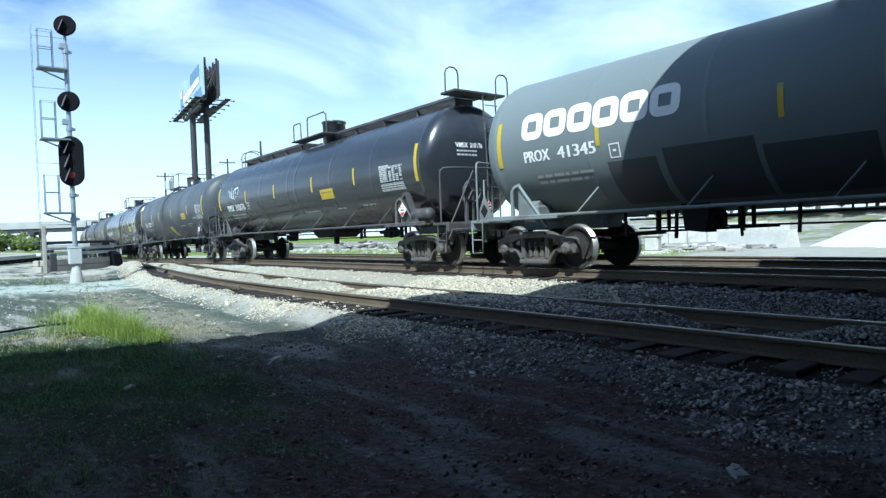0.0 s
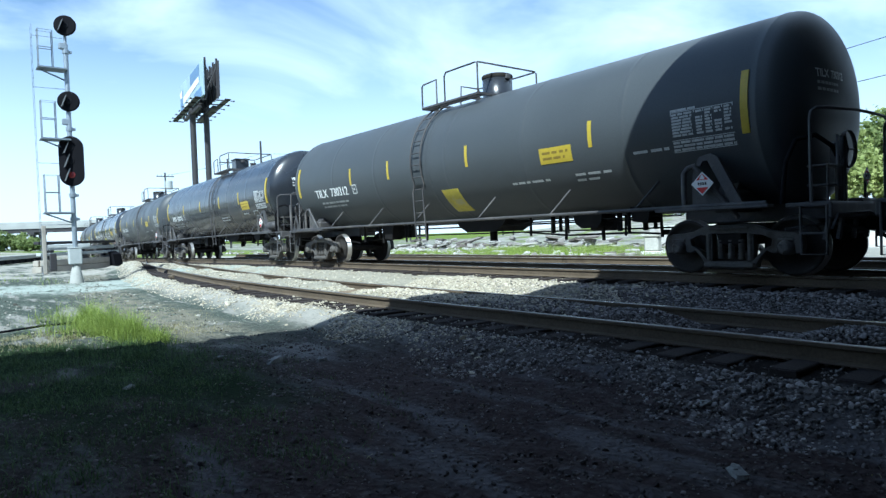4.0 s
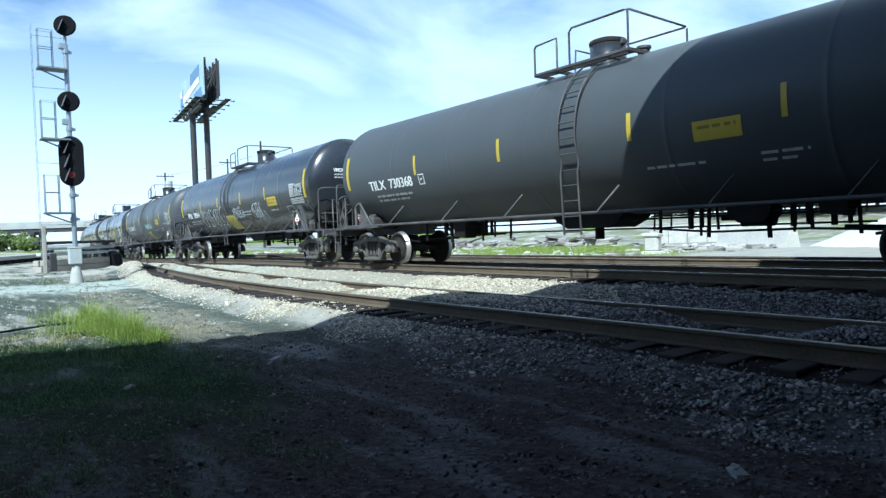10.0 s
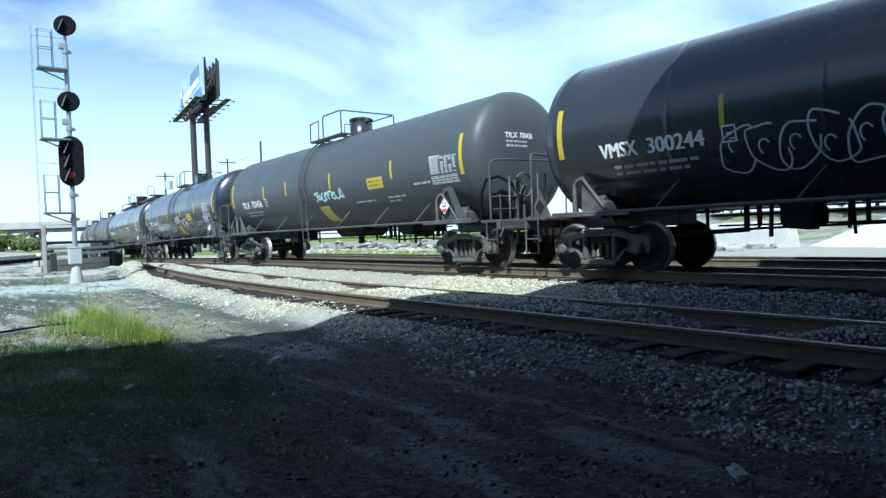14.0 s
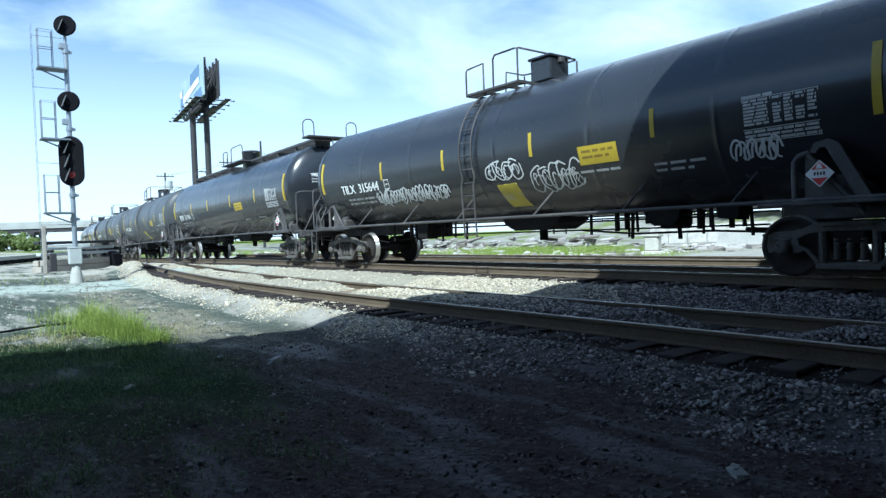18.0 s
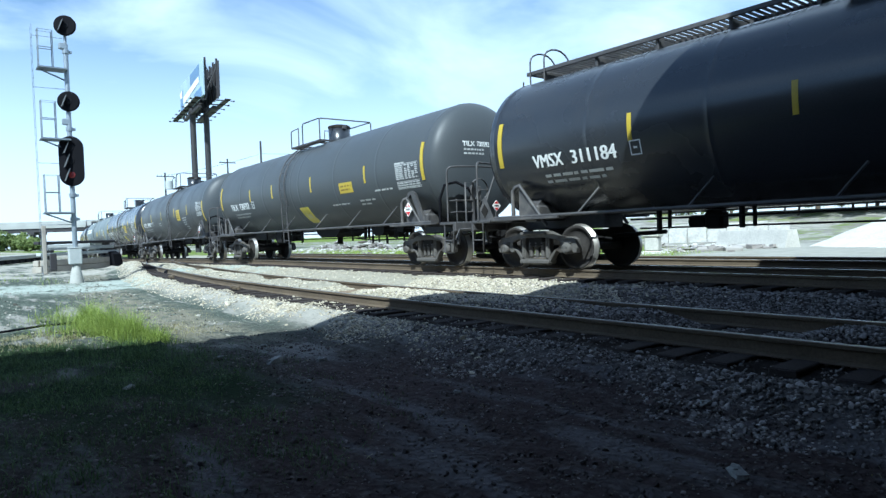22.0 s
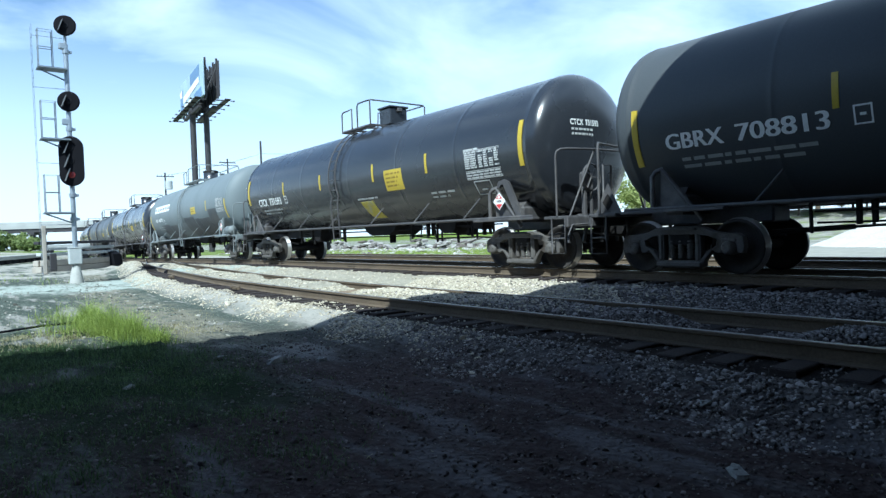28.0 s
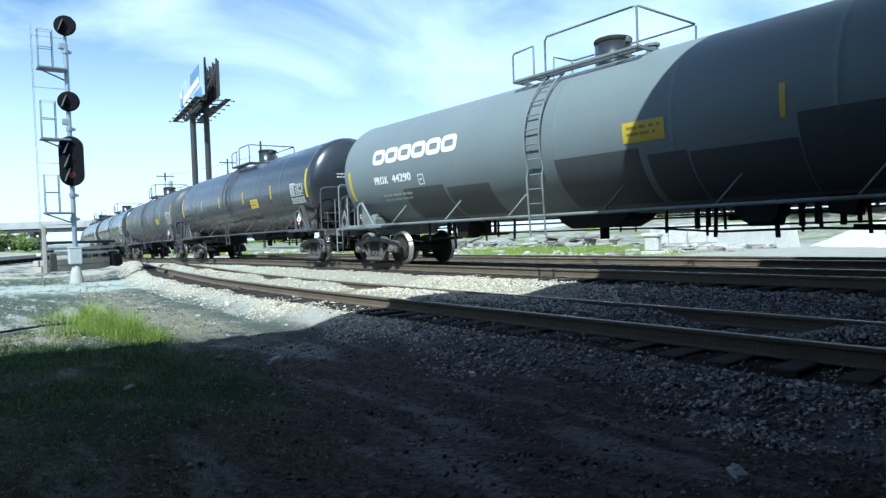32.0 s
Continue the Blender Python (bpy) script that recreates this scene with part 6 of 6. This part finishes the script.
part("footing_base", boulder_geo(rs, 0.58, 0.45, 0.16).box((0, 0, 0.05), (0.9, 0.7, 0.25), 0.05), M_LIME, ped)
part("footing_stub", Geo().box((0.02, 0, 0.48), (0.62, 0.5, 0.62), 0.06), M_LIME, ped)
part("footing_cap", Geo().box((0, 0, 0.86), (0.78, 0.62, 0.16), 0.04), M_LIME, ped)


def heap(x, y, rx, ry, h, seed, mat, label):
    n, m = 46, 18
    vs, fs = [], []
    for i in range(m + 1):
        r = i / m
        for k in range(n):
            a = 2 * math.pi * k / n
            q = 1 + 0.10 * math.sin(3 * a + seed) + 0.06 * math.sin(7 * a)
            px_, py_ = rx * r * q * math.cos(a), ry * r * q * math.sin(a)
            zz = h * (1 - r) ** 0.9 * (1 + 0.10 * noise.noise((px_ * 0.9, py_ * 0.9, seed))) + 0.10 * noise.noise((px_ * 3, py_ * 3, seed)) * (1 - r)
            vs.append((px_, py_, min(zz, h * 0.93 + 0.05 * noise.noise((px_, py_, 3.3)))))
    for i in range(m):
        for k in range(n):
            fs.append((i * n + k, (i + 1) * n + k, (i + 1) * n + (k + 1) % n, i * n + (k + 1) % n))
    t = new("limestone_mound", Geo().add(vs, fs, True).mesh("limestone_mound", mat))
    t.matrix_world = pose(x, y, float(ground_height(x, y)) - 0.04)
    tagged(t, label, "gravel heap")


heap(-8.2, 34.5, 5.6, 4.4, 2.0, 1.0, M_LIME, "bright white heap of crushed limestone")


# ---- the yard beside the signal ----
def beam_stack():
    t = thing("beam_stack", "stack of long pale weathered beams beside the signal", "beam stack", pose(-43.0, 6.9, -0.47, 0, 0, 131))
    for k, (y, z, L, h, m) in enumerate(((0.0, 0.16, 6.4, 0.32, M_TIMBER), (0.36, 0.16, 6.4, 0.32, M_TIMBER), (0.0, 0.50, 6.2, 0.32, M_TIMBER), (0.36, 0.50, 6.0, 0.32, M_TIMBER), (0.1, 0.98, 6.3, 0.18, M_CASE), (0.1, 1.30, 5.2, 0.18, M_CASE), (0.0, 1.62, 5.6, 0.16, M_POLE), (0.36, 1.62, 6.0, 0.16, M_POLE))):
        part("beam", Geo().box((0.1 * k % 0.3, y, z), (L, 0.34, h), 0.025), m, t)
    for x in (-2.2, 0.2, 2.3):
        part("spacer", Geo().box((x, 0.15, 0.775), (0.3, 0.6, 0.22), 0.02), M_POLE, t)
        part("spacer", Geo().box((x, 0.15, 1.14), (0.2, 0.4, 0.13), 0.02), M_POLE, t)
        part("spacer", Geo().box((x, 0.15, 1.465), (0.2, 0.4, 0.14), 0.02), M_POLE, t)


M_TIMBER = material("pale_weathered_timber", (0.36, 0.33, 0.28), 0.85, vary=0.22, scale=3, bump=0.01, bump_scale=30)
beam_stack()
post = thing("marker_post", "tall pale square post with a side arm", "post", pose(-38.7, 4.55, -0.47))
part("shaft", Geo().box((0, 0, 1.25), (0.2, 0.2, 2.5), 0.03), M_TIMBER, post)
part("arm", Geo().box((0.0, 1.0, 1.42), (0.12, 2.2, 0.18), 0.02), M_CASE, post)
part("foot", Geo().box((0.1, 0.35, 0.6), (0.3, 0.3, 0.9), 0.03), M_POLE, post)
stop = thing("wheel_stop", "black steel wheel stop at the track's side", "wheel stop", pose(-44.5, 8.9, -0.42, 0, 0, 30))
part("stop_block", Geo().prism([(-0.5, 0), (0.5, 0), (0.35, 0.75), (-0.1, 0.95), (-0.4, 0.6)], -0.3, 0.3), M_SIGNAL, stop)
part("stop_bar", Geo().rod((-0.3, -0.5, 0.8), (-0.3, 0.5, 0.8), 0.10, 10), M_SIGNAL, stop)
guide = thing("guide_beam", "long pale concrete beam over black blocks that stand for its shadow", "concrete beam", pose(-69.8, 6.5, -0.42, 0, 0, -19.6))
part("beam", Geo().box((0, 0, 0.52), (19.0, 0.5, 0.34), 0.04), M_PLINTH, guide)
# row of black blocks added as the dark shadow gap below the beam
for k in range(10):
    part("block", Geo().box((-8.6 + 1.9 * k, 0, 0.17), (1.5, 0.4, 0.35), 0.03), M_SIGNAL, guide, "black block standing for the beam's shadow")
stand = thing("switch_stand", "low dark switch stand beside the siding rail", "switch stand", pose(-25.9, 7.05, -0.40))
part("stand_base", Geo().box((0, 0, 0.05), (0.7, 0.5, 0.10), 0.02), M_RAIL, stand)
part("stand_body", Geo().lathe([(0.1, 0.16), (0.20, 0.13), (0.26, 0.10), (0.28, 0.05)], "Z", 12), M_SIGNAL, stand)
part("throw_lever", Geo().rod((0, 0, 0.2), (0.6, -0.25, 0.10), 0.03, 7), M_SIGNAL, stand)
M_PLANK = material("tan_plank_wood", (0.22, 0.165, 0.105), 0.85, vary=0.3, scale=4, bump=0.01, bump_scale=30)
for x, y, L, a in ((-11.62, 6.85, 0.42, 8), (-16.66, 7.0, 0.4, 5), (-25.4, 7.7, 0.6, -5)):
    b = part("timber_block", Geo().box((0, 0, 0.03), (L, 0.9, 0.06), 0.012), M_PLANK)
    b.matrix_world = pose(x, y, -0.265, 0, 0, a)
    tagged(b, "tan weathered timber block lying between the rails", "timber block", "timber blocks between the rails")
for x, y in ((-24.2, 8.4), (-22.0, 6.1), (-15.0, 5.6)):
    b = part("rail_joint_plate", Geo().box((0, 0, 0.09), (0.6, 0.06, 0.10), 0.01).rod((-0.2, 0, 0.09), (-0.2, -0.06, 0.09), 0.03, 6).rod((0.2, 0, 0.09), (0.2, -0.06, 0.09), 0.03, 6), M_RAIL)
    b.matrix_world = pose(x, y, -0.28, 0, 0, -4)
    tagged(b, "rusty bolted rail joint plate", "joint plate", "joint plates")
cable = part("ground_cable", Geo().tube([(-11.9, 0.2, -0.37), (-12.0, 0.78, -0.36), (-12.25, 1.35, -0.35), (-12.3, 1.9, -0.36), (-12.0, 2.2, -0.40)], 0.018, 6), M_SIGNAL)
tagged(cable, "thin dark cable lying in the grass", "cable")


# ---- loose stones, ballast and grass ----
def stone_field(name, label, spots, size, seed, mat):
    """Many small angular stones as one mesh."""
    rs = np.random.default_rng(seed)
    n = len(spots)
    g5 = (1 + 5 ** 0.5) / 2
    ico = np.array([(-1, g5, 0), (1, g5, 0), (-1, -g5, 0), (1, -g5, 0), (0, -1, g5), (0, 1, g5), (0, -1, -g5), (0, 1, -g5), (g5, 0, -1), (g5, 0, 1), (-g5, 0, -1), (-g5, 0, 1)]) / 1.9
    tri = np.array([(0, 11, 5), (0, 5, 1), (0, 1, 7), (0, 7, 10), (0, 10, 11), (1, 5, 9), (5, 11, 4), (11, 10, 2), (10, 7, 6), (7, 1, 8), (3, 9, 4), (3, 4, 2), (3, 2, 6), (3, 6, 8), (3, 8, 9), (4, 9, 5), (2, 4, 11), (6, 2, 10), (8, 6, 7), (9, 8, 1)])
    v = ico[None] * (1 + rs.uniform(-0.28, 0.28, (n, 12, 1))) * (size * rs.lognormal(0, 0.35, (n, 1, 1))) * rs.uniform(0.65, 1.25, (n, 1, 3)) * np.array([1, 1, 0.75])
    a = rs.uniform(0, 6.283, n)
    c, s = np.cos(a)[:, None], np.sin(a)[:, None]
    tilt = rs.normal(0, 0.3, (n, 1))
    x = v[:, :, 0] * c - v[:, :, 1] * s
    y = v[:, :, 0] * s + v[:, :, 1] * c
    z = v[:, :, 2] + tilt * v[:, :, 0]
    P = np.stack([x + spots[:, 0:1], y + spots[:, 1:2], z + spots[:, 2:3]], -1).reshape(-1, 3)
    F = (tri[None] + (np.arange(n) * 12)[:, None, None]).reshape(-1, 3)
    ob = new(name, mesh_of(name, P, F, mat))
    tagged(ob, label, "gravel", kind="stuff")


# one gravel in two colours: darkened for the bridge's shade, paler for sun
M_BALLAST_SHADE = stone_material("shaded_ballast_stone", (0.028, 0.026, 0.026), (0.40, 0.365, 0.35))
M_BALLAST_LIT = stone_material("sunlit_ballast_stone", (0.30, 0.268, 0.198), (0.585, 0.53, 0.42))
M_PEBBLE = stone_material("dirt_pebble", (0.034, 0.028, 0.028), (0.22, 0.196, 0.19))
rs = np.random.default_rng(21)


def scatter(n, x0, x1, y0, y1, lift=0.0, power=1.0):
    x = x1 - (x1 - x0) * rs.random(n) ** power
    y = y0 + (y1 - y0) * rs.random(n)
    return np.stack([x, y, ground_height(x, y) + lift], -1)


def bend_of(x):
    d = np.clip(-8.2 - x, 0, 31)
    return d * d / 264


bed = scatter(78000, -12.5, -0.7, 3.7, 9.6, 0.002, 1.1)
bed = bed[rs.random(len(bed)) < smooth(4.1, 4.75, bed[:, 1] + 0.3 * np.sin(2.1 * bed[:, 0]) - 0.5 * smooth(-7, -9, bed[:, 0]))]
ys = bed[:, 1] - bend_of(bed[:, 0])
bed = bed[~((ys > 5.2) & (ys < 5.86)) | (rs.random(len(bed)) < 0.12)]
# away from the bridge more stones take the sunlit colour
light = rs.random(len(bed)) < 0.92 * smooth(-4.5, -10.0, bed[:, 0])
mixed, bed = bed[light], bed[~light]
stone_field("ballast", "crushed-stone ballast between the tracks, coloured grey for the shade", bed, 0.0132, 31, M_BALLAST_SHADE)
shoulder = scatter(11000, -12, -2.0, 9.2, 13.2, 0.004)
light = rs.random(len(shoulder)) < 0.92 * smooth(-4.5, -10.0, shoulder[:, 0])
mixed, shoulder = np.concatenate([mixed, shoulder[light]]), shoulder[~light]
stone_field("ballast", "ballast under the main track, coloured grey for the shade", shoulder, 0.021, 32, M_BALLAST_SHADE)
pale = scatter(27000, -40, -8.8, 0, 1, 0.0, 0.6)
pale[:, 1] = bend_of(pale[:, 0]) + rs.choice([0, 1, 2], len(pale), p=[0.36, 0.28, 0.36]) * 10 + rs.random(len(pale))
side = np.floor(pale[:, 1] - bend_of(pale[:, 0]))
frac = pale[:, 1] - bend_of(pale[:, 0]) - side
pale[:, 1] = bend_of(pale[:, 0]) + np.where(side < 5, 4.35 + 1.05 * frac ** 0.7, np.where(side < 15, 6.05 + 1.15 * frac, 7.6 + 2.9 * frac))
pale[:, 2] = ground_height(pale[:, 0], pale[:, 1]) + 0.002
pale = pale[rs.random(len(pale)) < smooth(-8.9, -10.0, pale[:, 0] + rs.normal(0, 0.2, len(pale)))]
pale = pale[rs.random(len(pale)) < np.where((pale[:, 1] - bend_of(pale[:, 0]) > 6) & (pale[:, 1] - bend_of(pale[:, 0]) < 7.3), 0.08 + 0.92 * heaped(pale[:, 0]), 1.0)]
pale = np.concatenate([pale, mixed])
stone_field("sunlit_ballast", "pale gravel round the tracks, coloured brighter for the sun", pale, 0.0165, 33, M_BALLAST_LIT)
M_DEBRIS = stone_material("broken_debris", (0.16, 0.14, 0.12), (0.58, 0.56, 0.52))
debris = np.concatenate([scatter(5200, -60, -15, 25.0, 33.0, 0.01), scatter(900, -60, -15, 20.5, 25.0, 0.01)])
debris = debris[rs.random(len(debris)) < 0.25 + 0.75 * (np.sin(0.8 * debris[:, 0] + 0.5 * debris[:, 1]) > -0.2)]
stone_field("debris", "small broken concrete and brick on rough grass", debris, 0.10, 35, M_DEBRIS)
loose = scatter(17000, -9.3, 0.4, 0.0, 4.6, 0.0)
loose = loose[rs.random(len(loose)) < 1 - 0.85 * smooth(-5.0, -6.6, loose[:, 0]) * smooth(2.9, 2.2, loose[:, 1])]
stone_field("loose_gravel", "scattered pebbles on the trodden dirt", loose, 0.0095, 34, M_PEBBLE)
M_CLOD = stone_material("yard_clod", (0.035, 0.034, 0.028), (0.40, 0.39, 0.34))
clods = scatter(5200, -34, -9.4, 0.2, 7.0, 0.0, 0.8)
clods = clods[(clods[:, 1] < 3.9 + bend_of(clods[:, 0])) & (np.sin(1.9 * clods[:, 1] + 0.7 * np.sin(0.9 * clods[:, 0])) > -0.35)]
stone_field("yard_stones", "small stones and clods on the sunlit yard", clods, 0.020, 37, M_CLOD)
M_LOOSE = material("loose_field_stone", (0.26, 0.26, 0.25), 0.9, vary=0.3, scale=12, bump=0.01, bump_scale=50, spec=0.1)
for x, y, s in ((-6.9, 3.0, 0.13), (-6.75, 3.5, 0.10), (-6.6, 1.4, 0.07), (-1.8, 3.5, 0.10), (-7.6, 2.6, 0.07), (-8.2, 3.4, 0.06), (-5.2, 5.1, 0.07), (-2.6, 4.6, 0.07), (-4.4, 3.6, 0.05), (-11.4, 5.1, 0.10), (-1.3, 5.0, 0.08), (-5.9, 2.9, 0.05)):
    ob = new("stone", boulder_geo(rs, s * 0.85, s * 0.5, s * 0.3, 8, 4).mesh("stone", M_LOOSE))
    ob.matrix_world = pose(x, y, float(ground_height(x, y)) + s * 0.12, rs.uniform(-10, 10), rs.uniform(-10, 10), rs.uniform(0, 360))
    tagged(ob, "pale loose stone lying on the dirt", "stone", "loose stones")


def grass_field(name, label, roots, height, seed, mat, lean=0.35, wide=0.005, rise=1.0):
    """Bent three-part blades as one mesh."""
    rs = np.random.default_rng(seed)
    n = len(roots)
    a = rs.uniform(0, 6.283, n)
    h = height * rise * rs.uniform(0.35, 1.25, n) * (0.72 + 0.28 * np.sin(5.1 * roots[:, 0] + 1.0) * np.cos(6.3 * roots[:, 1]))
    w = wide * (0.6 + 0.8 * rs.random(n))
    dx, dy = np.cos(a), np.sin(a)
    b = rs.uniform(0.1, 1.0, n) * lean
    P = np.zeros((n, 5, 3))
    for i, (f, wd) in enumerate(((0, 1), (0, -1), (0.55, -0.8), (0.55, 0.8), (1.0, 0))):
        P[:, i, 0] = roots[:, 0] - dy * w * wd + dx * b * h * f * f
        P[:, i, 1] = roots[:, 1] + dx * w * wd + dy * b * h * f * f
        P[:, i, 2] = roots[:, 2] + h * f * (1 - 0.25 * b * f)
    F4 = (np.array([[0, 1, 2, 3]])[None] + (np.arange(n) * 5)[:, None, None]).reshape(-1, 4).tolist()
    F3 = (np.array([[3, 2, 4]])[None] + (np.arange(n) * 5)[:, None, None]).reshape(-1, 3).tolist()
    me = bpy.data.meshes.new(name)
    me.from_pydata(P.reshape(-1, 3).tolist(), [], F4 + F3)
    me.materials.append(mat)
    tagged(new(name, me), label, "grass", kind="stuff")


def tufts(n, x0, x1, y0, y1, clump, per):
    c = np.stack([rs.uniform(x0, x1, n), rs.uniform(y0, y1, n)], -1)
    p = np.repeat(c, per, 0) + rs.normal(0, clump, (n * per, 2))
    return np.concatenate([p, ground_height(p[:, 0], p[:, 1])[:, None] - 0.01], 1)


def clump(n, x, y, sx, sy):
    """Roots of one rounded clump, with the height of its grass at each root."""
    q = rs.normal(size=(n, 2))
    px_, py_ = x + sx * q[:, 0], y + sy * q[:, 1]
    roots = np.stack([px_, py_, ground_height(px_, py_) - 0.01], -1)
    return roots, np.exp(-0.30 * (q ** 2).sum(1)) * (0.75 + 0.5 * rs.random(n))


lobes = [clump(*c) for c in ((1500, -12.55, 2.10, 0.34, 0.13), (1100, -11.85, 2.0, 0.30, 0.16), (1900, -10.75, 2.10, 0.26, 0.16), (1700, -10.25, 2.22, 0.24, 0.16), (700, -9.75, 2.45, 0.22, 0.12), (300, -13.3, 1.7, 0.4, 0.3), (420, -11.4, 1.6, 0.6, 0.3))]
grass_field("tall_grass", "bright green tall grass clump in the sun", np.concatenate([r for r, _ in lobes]), 0.60, 51, M_BLADE, 1.2, 0.0028, np.concatenate([q for _, q in lobes]))
M_BLADE_DRY = leaf_material("dry_grass_blades", (0.22, 0.20, 0.09), (0.46, 0.43, 0.26))
dry = np.concatenate([tufts(70, -11.6, -9.9, 0.7, 1.75, 0.12, 26), tufts(60, -11.6, -9.6, 2.3, 3.5, 0.12, 22), tufts(50, -14.5, -10.5, 2.2, 4.2, 0.14, 10)])
grass_field("dry_grass", "thin yellowish dry grass on the sunlit gravel", dry, 0.10, 54, M_BLADE_DRY, 1.3, 0.003)
# grass on the shaded side uses the darkened blade colour
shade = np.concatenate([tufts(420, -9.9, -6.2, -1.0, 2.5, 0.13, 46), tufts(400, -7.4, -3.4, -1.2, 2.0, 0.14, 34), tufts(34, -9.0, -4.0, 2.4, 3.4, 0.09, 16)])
grass_field("shaded_grass", "short green grass in the bridge's shade, coloured darker for it", shade, 0.085, 52, M_BLADE_SHADE, 1.5, 0.0026)
straw = np.concatenate([tufts(240, -8.0, 0.5, -1.2, 4.6, 0.20, 4), tufts(120, -9.0, -4.0, 1.5, 4.4, 0.15, 4)])
grass_field("straw_litter", "short pale straw lying on the dirt", straw, 0.035, 56, M_BLADE_DRY, 3.2, 0.003)
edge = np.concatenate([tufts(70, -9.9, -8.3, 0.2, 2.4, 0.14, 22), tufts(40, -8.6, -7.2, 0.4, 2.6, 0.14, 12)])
grass_field("tall_grass", "thin tall grass at the edge of the shade, coloured darker for it", edge, 0.19, 55, M_BLADE_SHADE, 1.1, 0.003)
weeds = np.concatenate([tufts(24, -40, -26, 1.0, 4.0, 0.15, 10), tufts(620, -60, -16, 21.0, 29.0, 0.25, 30), tufts(260, -44, -14, 21.0, 25.5, 0.35, 44), tufts(300, -30, -16.6, 22.6, 28.6, 0.32, 46)])
grass_field("weeds", "rough green weeds between pale rubble", weeds, 0.26, 53, M_BLADE)
grass_field("weeds", "tall green weeds before a ruined stone wall", np.concatenate([tufts(150, -24.5, -17.6, 23.6, 26.6, 0.30, 50), tufts(60, -30, -24, 24.5, 27.5, 0.3, 40)]), 0.50, 57, M_BLADE)


# ---- what moves ----
def motions():
    """The train rolls past at a steady speed, its wheels turning."""
    for k, (body, rollers, s0) in enumerate(TRAIN):
        walk(body, [(t, car_pose(s0 + SPEED * t)) for t in range(33)])
        for wheel in rollers:
            base = wheel.matrix_local.copy()
            walk(wheel, [(i / 10, base @ pose(0, 0, 0, 0, (SPEED * i / 10 / 0.457 * 57.29578) % 360, 0)) for i in range(321)])


motions()
